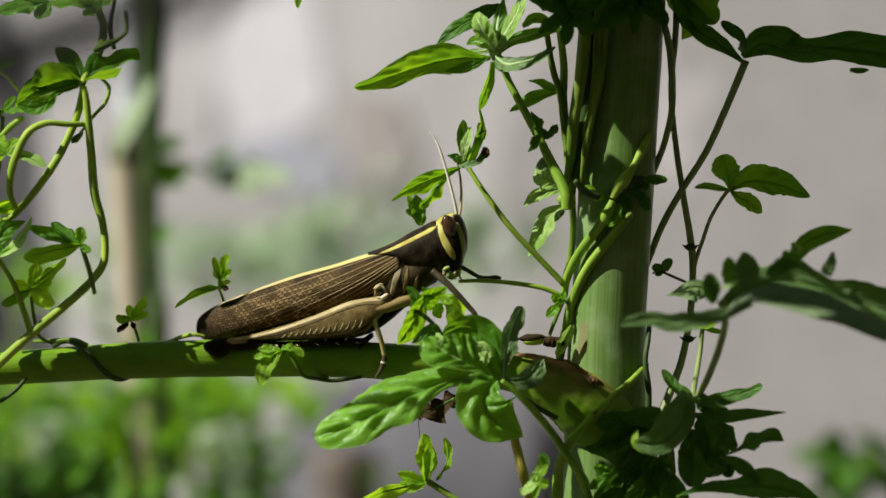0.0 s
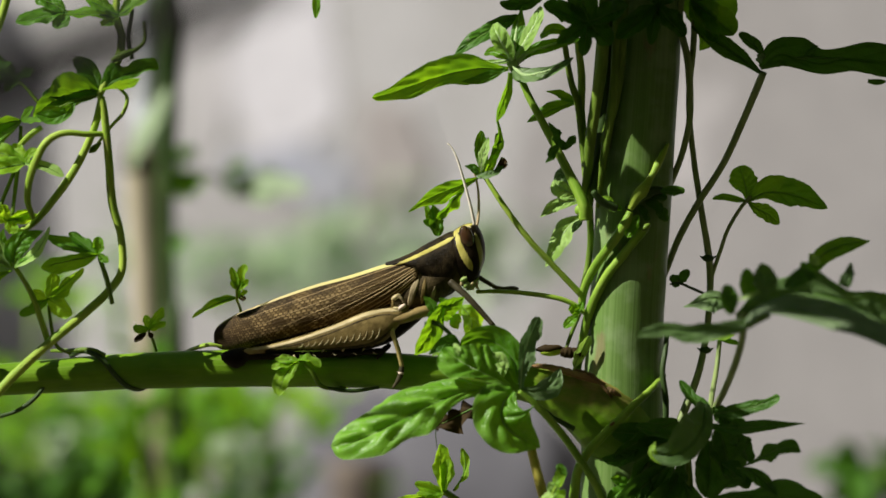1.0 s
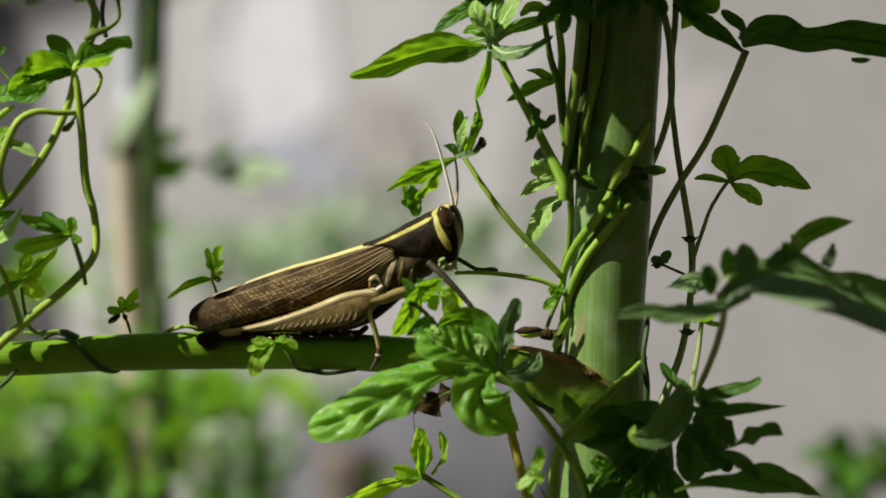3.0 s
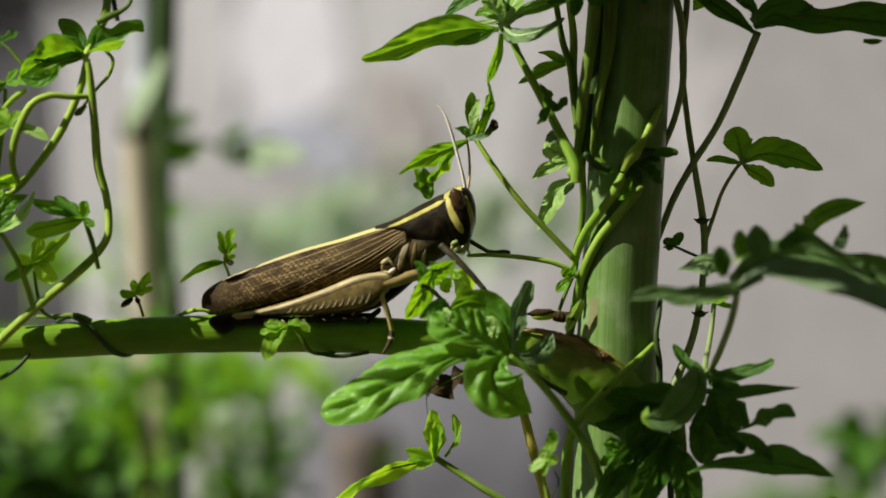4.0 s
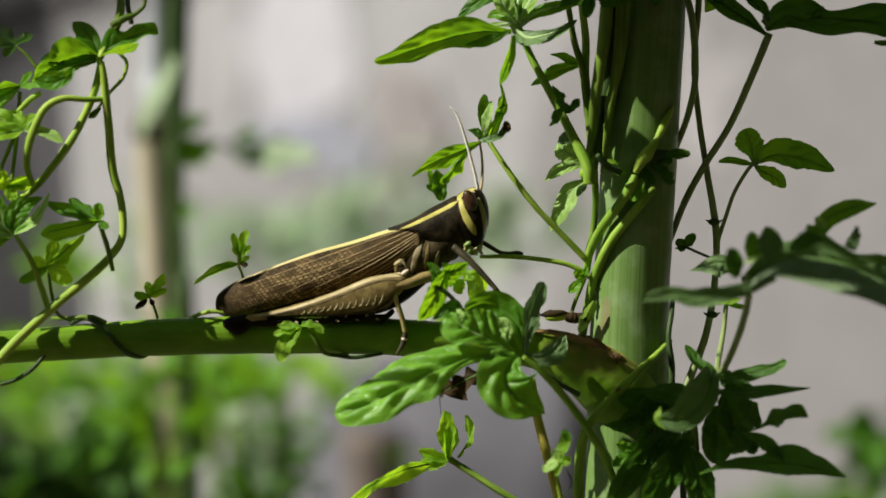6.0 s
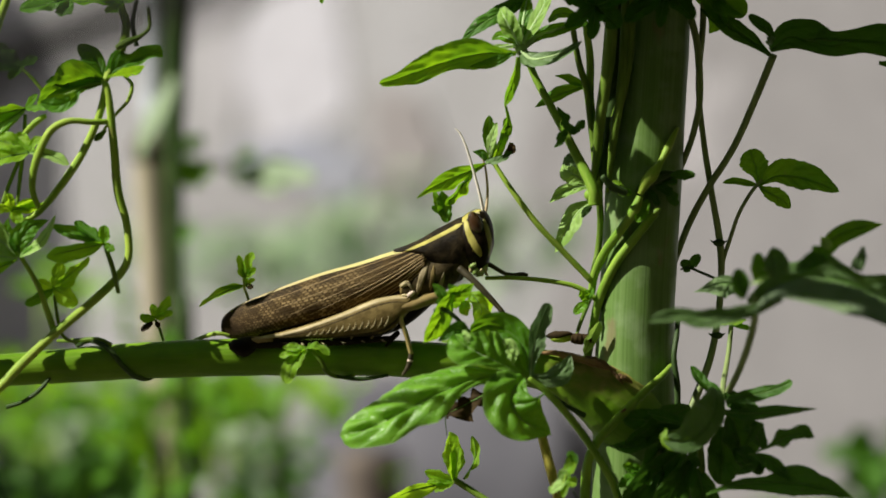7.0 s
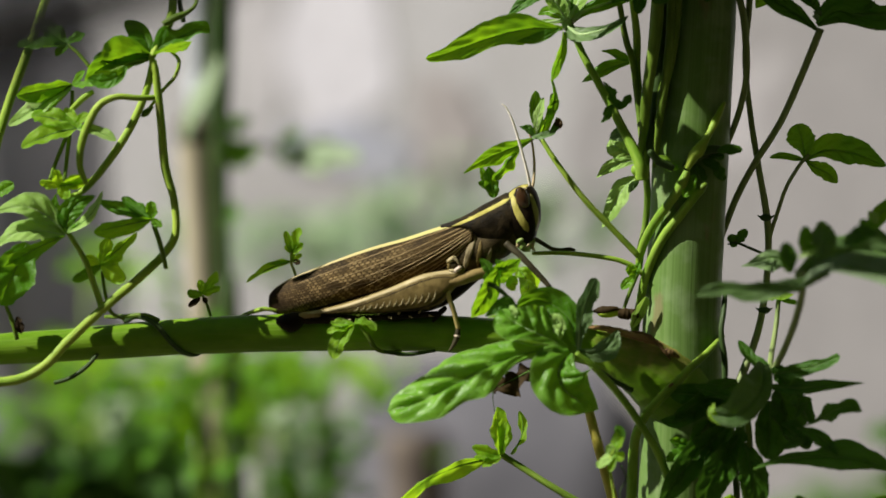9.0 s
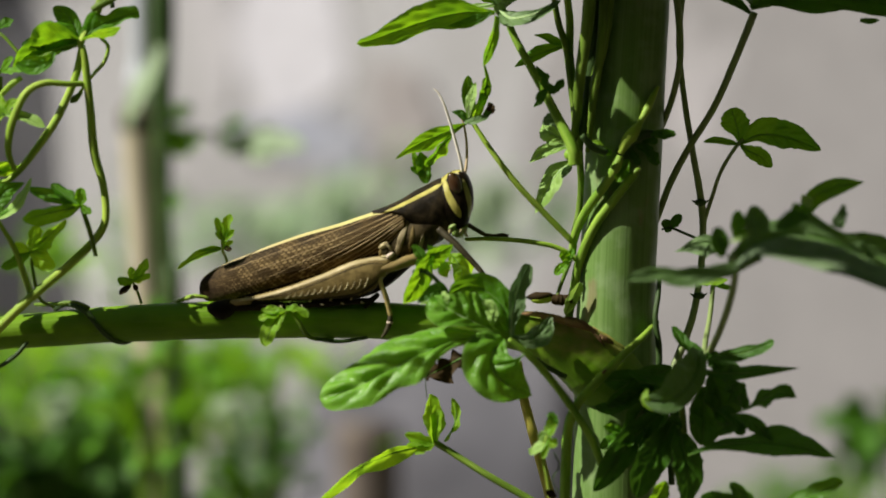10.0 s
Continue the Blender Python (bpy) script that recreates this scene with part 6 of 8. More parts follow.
    blade(vine, [(11.5, 2.0, 43.0), (11.6, 1.0, 46.2), (12.0, 2.0, 49.8), (13.0, 4.0, 54.2)], [0.4, 1.7, 2.4, 1.9, 1.0, 0.1], [0.4, 0.8, 1.1, 1.0, 0.5, 0.1], LEAF_MATURE, face=(-0.3, -0.9, 0.3), cup=0.2, quilt=0.2, rib=0.75, rib_skin=RIB_PALE)
    blade(vine, [(11.8, 1.0, 43.0), (13.6, -1.0, 46.0), (15.2, -2.0, 49.0), (16.4, -1.0, 51.7), (16.8, 1.0, 54.2)], [0.4, 1.3, 1.7, 1.6, 1.4, 0.4], [0.4, 1.1, 1.4, 1.3, 1.2, 0.2], LEAF_PALE, face=(-0.5, -0.7, 0.5), cup=0.2, quilt=0.24, tilt=(6, 6), rib=0.75, rib_skin=RIB_PALE)
    blade(vine, [(12.1, 2.0, 42.5), (15.5, 0.0, 44.6), (19.1, -1.0, 45.7), (22.7, 0.0, 46.8), (26.0, 2.0, 47.4)], [0.4, 1.1, 1.4, 1.4, 1.1, 0.1], [0.4, 1.1, 1.4, 1.1, 0.7, 0.1], LEAF_MATURE, face=(0.0, -0.8, 0.6), cup=0.2, quilt=0.2, rib=0.75, rib_skin=RIB_PALE)
    blade(vine, [(11.1, 1.0, 41.5), (13.2, -1.0, 39.5), (16.6, -3.0, 39.7), (20.2, -3.0, 40.9), (24.0, -1.0, 43.1)], [0.5, 2.2, 2.2, 1.7, 1.1, 0.2], [0.4, 1.4, 1.2, 0.7, 0.6, 0.2], LEAF_GREY, face=(-0.1, -0.85, 0.5), cup=0.35, quilt=0.15, teeth=0.1, rib=0.6, rib_skin=RIB_PALE)
    blade(vine, [(12.4, 6.0, 52.2), (9.0, 4.0, 50.9), (5.6, 2.0, 48.6), (2.0, 1.0, 46.4), (-1.6, 2.0, 43.7)], [0.7, 1.4, 1.6, 1.8, 1.7, 1.1, 0.1], [0.7, 1.6, 2.1, 1.8, 1.6, 1.1, 0.1], LEAF_DARK, face=(0.1, -0.75, 0.6), cup=0.15, quilt=0.22, teeth=0.10, rib=0.4)
    blade(vine, [(17.6, 8.0, 57.0), (13.9, 7.0, 55.4), (10.5, 6.0, 54.7), (8.3, 6.0, 55.4)], [0.7, 1.4, 1.7, 1.2, 0.4], [0.7, 1.7, 1.9, 1.4, 0.4], LEAF_DARK, face=(0.1, -0.75, 0.6), cup=0.15, quilt=0.2, rib=0.3)
    blade(vine, [(17.2, 8.0, 47.9), (18.9, 7.0, 49.3), (21.0, 6.0, 49.5), (23.7, 6.0, 48.8)], [0.4, 1.1, 1.3, 1.0, 0.1], [0.4, 1.0, 1.3, 0.8, 0.1], LEAF_MATURE, face=(0.0, -0.8, 0.6), cup=0.2, rib=0.2)
    part("leaf_node", ball((11.2, 1.6, 41.6), (1.3, 1.2, 1.7), turn=-25), RIB_PALE, vine)
    blade(vine, [(10.4, -4.0, 39.8), (9.9, -4.0, 36.2), (8.6, -4.0, 32.4), (7.5, -4.0, 29.3)], [0.4, 0.7, 1.1, 1.0, 0.2], [0.4, 0.8, 1.1, 1.0, 0.2], LEAF_FRESH, face=(0.65, -0.5, -0.6), cup=0.3, rib=0.2)
    blade(vine, [(7.8, -3.0, 29.6), (8.3, -2.0, 27.0), (7.7, 0.0, 23.7), (6.7, 2.0, 20.5), (6.2, 3.0, 17.8)], [0.2, 0.5, 1.1, 1.2, 0.7, 0.2], [0.2, 0.4, 1.1, 0.8, 0.7, 0.2], LEAF_FRESH, face=(0.4, -0.8, -0.4), cup=0.4, teeth=0.15, rib=0.15)
    # the leaf behind the feelers
    strand(vine, [(5.3, 3.0, 17.6), (9.2, 2.0, 11.6), (14.6, 2.0, 4.4), (20.7, 3.0, -2.1), (25.9, 4.0, -7.5)], [0.5, 0.6, 0.65, 0.65, 0.7], VINE_LIGHT, name="petiole")
    node = (5.1, 3.0, 18.0)
    blade(vine, [(3.9, 3.0, 17.5), (0.0, 2.0, 15.8), (-4.1, 1.0, 14.2), (-8.0, 1.0, 12.3), (-11.1, 1.0, 10.2)], [0.2, 1.0, 1.8, 1.9, 1.6, 0.6, 0.1], [0.2, 0.7, 1.4, 2.1, 1.6, 0.7, 0.1], LEAF_FRESH, face=(0.33, -0.8, -0.5), cup=0.1, quilt=0.2, teeth=0.06, rib=0.25)
    leaflet(vine, (0.7, 3.0, 14.9), (-5.1, 1.0, 8.8), 4.4, LEAF_FRESH, face=(0.65, -0.5, -0.6))
    leaflet(vine, (-5.9, 2.0, 11.6), (-4.7, 2.0, 5.0), 3.4, LEAF_MATURE, face=(0.6, -0.8, 0.2), twist=50)
    leaflet(vine, (-7.5, 3.0, 12.0), (-5.9, 3.0, 6.8), 1.6, LEAF_FRESH)
    leaflet(vine, (-4.7, 3.0, 6.8), (-8.0, 2.0, 8.3), 1.8, LEAF_MATURE)
    blade(vine, [(4.4, 3.0, 17.5), (4.5, 2.0, 20.2), (3.9, 2.0, 23.4), (4.4, 3.0, 27.7)], [0.4, 1.0, 1.7, 1.7, 1.4, 0.5], [0.4, 0.7, 1.0, 1.1, 1.0, 0.4], LEAF_MATURE, face=(0.3, -0.9, 0.1), cup=0.25, quilt=0.2, teeth=0.16, rib=0.2)
    blade(vine, [(4.4, 0.0, 18.7), (4.6, -1.0, 21.3), (5.3, -1.0, 23.7), (5.9, 0.0, 26.1)], [0.2, 0.7, 1.0, 0.8, 0.2], [0.2, 0.7, 1.0, 0.7, 0.2], LEAF_PALE, face=(-0.3, -0.85, 0.4), cup=0.3, quilt=0.2, teeth=0.2, rib=0.2, rib_skin=RIB_PALE)
    blade(vine, [(5.3, 1.0, 18.2), (6.3, 0.0, 20.8), (7.5, 0.0, 23.5), (7.6, 1.0, 27.1)], [0.2, 0.7, 0.8, 1.0, 0.7, 0.2], [0.2, 0.6, 0.7, 0.6, 0.5, 0.1], LEAF_YOUNG, face=(0.4, -0.8, -0.3), cup=0.3, teeth=0.18, rib=0.15)
    blade(vine, [(7.3, -1.0, 24.4), (8.2, -1.0, 25.6), (8.0, 0.0, 27.1)], [0.2, 0.6, 0.7, 0.2], [0.2, 0.5, 0.6, 0.2], LEAF_DARK, face=(0.3, -0.9, 0.2), rib=0)
    blade(vine, [(3.6, 0.0, 17.7), (5.5, -1.0, 17.9), (7.2, -1.0, 18.4), (8.7, 0.0, 19.1)], [0.4, 0.7, 0.7, 0.6, 0.1], [0.4, 0.7, 0.8, 0.6, 0.1], LEAF_GREY, face=(-0.2, -0.85, 0.4), cup=0.3, wave=0.15, rib=0.15)
    blade(vine, [(6.8, 0.0, 18.2), (8.0, 0.0, 19.4), (8.9, 0.0, 20.6), (9.1, 1.0, 21.8)], [0.2, 0.6, 0.8, 0.8, 0.4], [0.2, 0.5, 0.7, 0.8, 0.4], LEAF_DARK, face=(0.2, -0.9, 0.2), cup=0.4, wave=0.15, rib=0)
    blade(vine, [(3.9, 2.0, 18.5), (2.4, 2.0, 19.6), (0.8, 2.0, 20.1)], [0.2, 0.6, 0.5, 0.1], [0.2, 0.6, 0.5, 0.1], LEAF_DARK, face=(0.2, -0.9, 0.2), wave=0.2, teeth=0.2, rib=0)
    leaflet(vine, node, (1.7, 2.0, 20.2), 2.0, LEAF_MATURE)
    leaflet(vine, (8.9, 0.0, 19.4), (9.4, -1.0, 21.6), 2.0, DRY_LEAF, rib=0)
    # pale leaf at the knot
    blade(vine, [(25.1, 4.0, 13.6), (23.1, 4.0, 14.6), (21.2, 5.0, 15.8), (20.0, 6.0, 17.3)], [0.5, 1.4, 1.9, 1.9, 1.3, 0.4], [0.5, 1.6, 2.2, 2.3, 1.7, 0.4], LEAF_PALE, face=(-0.5, -0.75, 0.4), cup=0.15, quilt=0.24, teeth=0.12, rib=0.3, rib_skin=RIB_PALE)
    blade(vine, [(24.5, 1.0, 15.2), (23.3, 0.0, 17.1), (21.6, 0.0, 18.1), (19.9, 1.0, 17.2)], [0.5, 1.1, 1.4, 1.2, 0.2], [0.5, 1.0, 1.3, 1.2, 0.2], LEAF_GREY, face=(0.2, -0.9, 0.3), cup=0.2, teeth=0.14, rib=0.2)
    blade(vine, [(25.5, 3.0, 12.4), (22.9, 3.0, 12.4), (20.0, 4.0, 11.4), (17.1, 5.0, 9.1)], [0.4, 0.8, 1.2, 1.0, 0.1], [0.4, 1.2, 1.6, 1.0, 0.1], LEAF_PALE, face=(-0.5, -0.75, 0.4), cup=0.15, quilt=0.22, tilt=(6, 6), rib=0.3, rib_skin=RIB_PALE)
    blade(vine, [(26.5, 3.0, 9.2), (24.1, 3.0, 8.0), (21.7, 4.0, 5.1), (20.0, 4.0, 1.7), (18.1, 5.0, -1.7)], [0.5, 1.2, 2.1, 1.8, 1.4, 1.0, 0.1], [0.5, 1.4, 2.3, 2.4, 1.9, 1.1, 0.1], LEAF_PALE, face=(-0.5, -0.75, 0.4), cup=0.1, quilt=0.22, tilt=(5, 5), teeth=0.08, rib=0.34, rib_skin=RIB_PALE)
    blade(vine, [(26.0, 1.0, 8.2), (24.7, 0.0, 7.3), (23.8, 0.0, 5.8)], [0.2, 0.7, 0.7, 0.1], [0.2, 0.7, 0.7, 0.1], LEAF_GREY, face=(0.3, -0.9, 0.1), cup=0.3, rib=0)
    part("node", ball((25.8, -2.0, 10.6), (1.5, 1.3, 1.4)), VINE_FRESH, vine)
    part("node", ball((27.2, -3.0, 10.8), (0.9, 0.8, 0.7), turn=-20), VINE_LIGHT, vine)
    blade(vine, [(29.2, -4.0, 12.8), (30.3, -5.0, 13.2), (31.8, -5.0, 13.1), (32.5, -5.0, 12.4)], [0.2, 0.7, 0.8, 0.7, 0.1], [0.1, 0.2, 0.4, 0.2, 0.1], LEAF_YOUNG, face=(-0.3, -0.8, 0.5), cup=0.4, rib=0)
    blade(vine, [(26.1, 8.0, 34.3), (21.8, 8.0, 33.1), (18.2, 7.0, 31.7), (14.3, 7.0, 29.6)], [0.2, 1.1, 1.7, 1.2, 0.1], [0.2, 0.7, 1.1, 1.2, 0.1], LEAF_MATURE, face=(0, -0.75, 0.5), quilt=0.15, rib=0.2)
    blade(vine, [(24.8, 8.0, 34.1), (22.4, 8.0, 35.0), (20.5, 7.0, 36.0), (18.4, 7.0, 36.2)], [0.2, 1.0, 1.1, 0.5, 0.1], [0.2, 0.7, 1.0, 0.6, 0.1], LEAF_MATURE, face=(0.1, -0.8, 0.5), quilt=0.1, rib=0)
    blade(vine, [(22.4, -6.0, 23.3), (20.9, -6.0, 25.2), (20.0, -5.0, 27.1), (18.6, -5.0, 29.3)], [0.4, 1.0, 0.6, 1.2, 0.5, 0.1], [0.2, 0.7, 1.2, 0.6, 0.6, 0.1], LEAF_DARK, face=(0.2, -0.9, 0.2), teeth=0.3, rib=0)
    blade(vine, [(21.2, -6.0, 23.5), (22.5, -6.0, 24.2), (23.4, -6.0, 25.3), (24.3, -6.0, 26.4)], [0.4, 0.7, 0.8, 1.1, 0.2], [0.4, 0.7, 0.7, 0.8, 0.2], LEAF_DARK, face=(0.2, -0.9, 0.2), teeth=0.2, rib=0)
    blade(vine, [(20.7, -5.0, 24.3), (19.5, -5.0, 22.9), (19.2, -5.0, 21.7), (18.0, -5.0, 20.6)], [0.4, 0.8, 1.0, 0.6, 0.1], [0.4, 1.0, 1.0, 0.5, 0.1], LEAF_DARK, face=(0.2, -0.9, 0.2), teeth=0.2, rib=0)
    # leaves at the side shoot
    strand(vine, [(3.4, 4.0, -6.9), (8.0, 3.0, -6.8), (14.1, 4.0, -7.2), (20.7, 4.0, -8.2), (24.4, 4.0, -9.6), (26.8, 4.0, -11.4)], [0.4, 0.45, 0.5, 0.55, 0.55, 0.6], VINE_LIGHT, name="petiole")
    strand(vine, [(25.7, 4.0, -11.4), (24.4, 4.0, -14.4), (23.1, 4.0, -17.8), (22.3, 3.0, -20.7)], [0.4, 0.45, 0.4, 0.35], VINE_GREEN, name="petiole")
    fan(vine, (25.2, 3.0, -11.7), [((23.5, 2.0, -9.6), 2.4), ((22.2, 2.0, -14.6), 2.2), ((26.1, 3.0, -9.0), 1.6)], LEAF_FRESH, rib=0.15)
    bud = part("flower_bud", ball((19.8, 2.0, -19.6), (2.7, 1.1, 1.0), turn=-6, segments=28, rings=18), BUD_SKIN, vine, "yellow-green pointed bud with a black tip")
    part("bud_tip", tube([(16.0, 2.0, -19.3), (16.9, 2.0, -19.2), (18.1, 1.9, -19.1), (19.2, 1.5, -19.0), (20.8, 1.2, -18.7), (22.0, 1.4, -18.9)], [0.1, 0.55, 0.95, 0.85, 0.5, 0.2], sides=16), DRY_LEAF, bud)
    part("bud_cup", tube([(21.5, 1.8, -19.7), (22.7, 1.7, -19.8), (24.4, 1.8, -19.9), (26.3, 2.2, -20.1)], [0.9, 1.2, 1.15, 0.8], sides=16, rough=0.25), DRY_LEAF, bud)
    leaflet(vine, (24.3, 2.0, -22.9), (27.5, 0.0, -16.2), 3.0, LEAF_PALE, face=(0.5, -0.9, 0), rib=0.15)
    # dark leaves round the stalk's top
    fan(vine, (27.0, -8.0, 50.3), [((17.4, -10.0, 53.8), 6.0), ((20.4, -10.0, 45.5), 3.8), ((31.7, -11.0, 45.4), 5.0), ((35.3, -10.0, 53.8), 6.0), ((25.8, -10.0, 43.1), 3.0), ((24.1, -6.0, 60.0), 7.0)], LEAF_DARK, face=(0, -0.8, 0.6))
    fan(vine, (41.5, -6.0, 54.1), [((33.0, -9.0, 46.7), 5.0), ((47.3, -9.0, 47.3), 5.0), ((40.1, -10.0, 45.5), 3.0), ((44.0, -4.0, 60.2), 9.0)], LEAF_DARK, face=(0, -0.7, 0.7))
    fan(vine, (49.1, 2.0, 55.7), [((58.6, 0.0, 48.4), 7.0, {"shape": "round"}), ((54.5, 1.0, 46.6), 5.0), ((52.1, 2.0, 60.6), 6.0)], LEAF_MATURE, face=(-0.2, -0.8, 0.6))
    for base, tip, width, skin in (((38.0, -1.0, 11.7), (40.1, -1.5, 8.3), 2.2, LEAF_DARK), ((39.4, -1.0, 12.6), (43.0, -1.0, 10.7), 2.8, LEAF_DARK), ((40.2, -1.0, 13.8), (44.1, 0.0, 13.4), 2.6, LEAF_DARK), ((37.8, -2.0, 9.6), (35.4, -3.0, 4.8), 2.8, LEAF_FRESH), ((34.4, -1.6, 10.7), (30.8, -1.0, 11.6), 2.4, LEAF_FRESH), ((41.7, 0.0, 11.7), (44.1, 0.0, 8.3), 2.6, LEAF_DARK)):
        leaflet(vine, base, tip, width, skin, face=(0.1, -0.8, 0.5), rib=0, quilt=0.03)
    leaflet(vine, (42.5, -3.0, 14.6), (47.8, -2.0, 14.8), 2.4, LEAF_DARK, rib=0)
    leaflet(vine, (-30.6, 0.0, 58.0), (-31.0, 0.0, 51.5), 1.8, LEAF_FRESH, rib=0.15)
    strand(vine, [(10.4, 2.0, 60.6), (-10.1, 1.0, 64.1), (-27.0, 0.0, 61.7), (-30.9, 0.0, 56.8)], [0.5, 0.45, 0.4, 0.3], VINE_LIGHT, name="petiole")
    # loose tendrils down the stalk's far edge
    strand(vine, [(44.5, 6.0, -14.5), (43.9, 2.0, -19.2), (43.2, 0.0, -24.0), (43.9, 0.0, -30.0), (43.7, 0.0, -36.1), (42.5, 1.0, -43.4), (43.3, 2.0, -55.5)], [0.5, 0.6, 0.6, 0.7, 0.7, 0.9, 0.9], VINE_DARK)
    strand(vine, [(45.5, 2.0, -36.2), (45.2, 2.0, -43.4), (46.0, 2.0, -50.7), (46.4, 2.0, -59.1)], [0.6, 0.7, 0.7, 0.7], VINE_DARK)


def vine_at_right():
    """Shaded strands and leaves on the far side of the stalk."""
    vine = thing("shaded_vine", mm((51.4, 0.0, -31.2)), "dark green vine in shade beside the stalk", "vine", "vines")
    strand(vine, [(47.7, 4.0, 60.7), (47.0, 4.0, 51.0), (48.7, 4.0, 42.5), (49.2, 4.0, 31.6), (48.0, 5.0, 24.4), (46.1, 9.0, 18.4), (43.7, 15.0, 12.4), (41.3, 17.0, 5.0)], [0.7, 0.75, 0.8, 0.75, 0.7, 0.7, 0.7, 0.6], VINE_SHADE)
    strand(vine, [(50.5, 6.0, 60.9), (50.0, 6.0, 46.3), (49.1, 7.0, 34.2), (50.2, 8.0, 22.0), (51.9, 9.0, 11.1), (53.7, 10.0, 0.1), (53.9, 10.0, -7.2), (53.1, 9.0, -15.7), (51.3, 7.0, -24.2), (48.2, 4.0, -32.0), (45.5, 2.0, -38.6)], [0.75, 0.7, 0.65, 0.65, 0.7, 0.8, 0.75, 0.75, 0.8, 0.9, 0.9], VINE_SHADE)
    for k, p in enumerate(((53.4, 9.0, 0.4), (52.8, 8.0, -19.4))):
        part("node", ball(p, (1.3, 0.9, 0.8)), VINE_DARK, vine)
        for dx in (-1.8, 1.8):
            part("thorn", tube([p, (p[0] + dx * 0.6, p[1], p[2] + 0.1), (p[0] + dx, p[1], p[2] + 0.5)], [0.35, 0.3, 0.08], sides=6), VINE_DARK, vine)
    strand(vine, [(64.8, 2.0, 40.3), (61.3, 4.0, 31.6), (56.6, 6.0, 21.0), (51.2, 8.0, 12.3), (47.3, 10.0, 5.0), (44.6, 14.0, -2.3), (42.0, 18.0, -9.7)], [0.85, 0.8, 0.75, 0.75, 0.75, 0.7, 0.6], VINE_SHADE, name="petiole")
    # high leaf
    blade(vine, [(63.9, 0.0, 41.1), (67.8, -1.0, 44.1), (72.2, -2.0, 43.1), (76.5, -3.0, 42.1), (81.0, -4.0, 43.0), (86.9, -5.0, 42.5), (94.0, -6.0, 41.6), (103.5, -7.0, 40.6)], [0.5, 3.0, 2.8, 2.8, 3.4, 3.1, 3.7, 3.6, 2.9, 0.5], [0.5, 2.9, 4.3, 2.9, 2.2, 3.6, 3.7, 3.6, 2.7, 0.5], LEAF_DARK, face=(0.0, -0.85, 0.5), cup=0.1, wave=0.02, quilt=0.14, teeth=0.04, rib=0.4)
    blade(vine, [(63.8, 0.0, 40.1), (60.6, 0.0, 42.6), (56.8, 1.0, 45.3), (53.0, 2.0, 48.0), (49.1, 2.0, 50.1)], [0.4, 1.2, 1.9, 2.2, 1.7, 0.8, 0.2], [0.4, 1.0, 1.7, 2.2, 1.9, 1.2, 0.2], LEAF_DARK, face=(0.0, -0.8, 0.5), cup=0.1, wave=0.03, quilt=0.16, teeth=0.08, rib=0.35)
    blade(vine, [(64.6, -1.0, 43.5), (63.0, -1.0, 45.6), (61.1, 0.0, 47.1), (59.4, 0.0, 48.6)], [0.4, 1.1, 1.4, 1.2, 0.5], [0.4, 1.0, 1.3, 1.1, 0.5], LEAF_DARK, face=(0.2, -0.9, 0.3), cup=0.2, rib=0.2)
    blade(vine, [(73.2, -3.0, 43.6), (74.6, -3.0, 44.8), (75.9, -3.0, 45.8)], [0.4, 0.7, 0.8, 0.2], [0.2, 0.6, 0.5, 0.1], LEAF_DARK, face=(0.2, -0.9, 0.3), rib=0)
    blade(vine, [(86.3, -6.0, 38.0), (88.2, -6.0, 37.8), (90.4, -6.0, 38.0)], [0.4, 0.6, 0.6, 0.1], [0.4, 0.6, 0.6, 0.1], LEAF_DARK, face=(0.2, -0.9, 0.3), rib=0)
    blade(vine, [(63.1, -3.0, 42.2), (63.7, -4.0, 43.1), (64.7, -4.0, 43.6)], [0.4, 1.0, 0.8, 0.2], [0.4, 0.8, 0.8, 0.2], LEAF_GREY, face=(-0.2, -0.9, 0.4), wave=0.2, rib=0)
    blade(vine, [(53.2, 10.0, 61.6), (53.5, 10.0, 56.2), (53.3, 11.0, 51.4), (52.6, 12.0, 47.8), (51.7, 12.0, 45.3)], [1.7, 4.8, 5.8, 4.1, 1.4, 0.2], [1.7, 5.1, 6.0, 5.3, 3.4, 0.5], LEAF_MATURE, face=(0.25, -0.9, 0.1), cup=0.12, wave=0.03, quilt=0.14, teeth=0.06, rib=0.3)
    # small hand-shaped leaf
    strand(vine, [(62.6, 8.0, 13.8), (60.4, 8.0, 11.3), (57.7, 8.0, 6.8), (56.1, 10.0, 2.0), (54.7, 10.0, -2.1), (53.8, 10.0, -5.4)], [0.4, 0.4, 0.42, 0.45, 0.5], VINE_SHADE, name="petiole")
    blade(vine, [(61.8, 8.0, 12.9), (61.4, 8.0, 15.6), (60.8, 8.0, 17.9), (59.9, 8.0, 20.3)], [0.4, 1.1, 2.7, 2.8, 2.4, 1.2], [0.4, 0.8, 2.2, 2.7, 2.7, 1.4], LEAF_MATURE, face=(-0.3, -0.9, 0.2), cup=0.25, quilt=0.15, teeth=0.12, rib=0.2)
    blade(vine, [(61.9, 8.0, 12.7), (65.9, 7.0, 14.6), (72.0, 7.0, 14.1), (78.9, 6.0, 11.2)], [0.4, 1.0, 2.2, 3.1, 2.4, 1.7, 0.5], [0.4, 2.2, 3.4, 3.1, 2.7, 1.7, 0.5], LEAF_MATURE, face=(0.1, -0.85, 0.4), cup=0.2, quilt=0.18, teeth=0.12, rib=0.24)
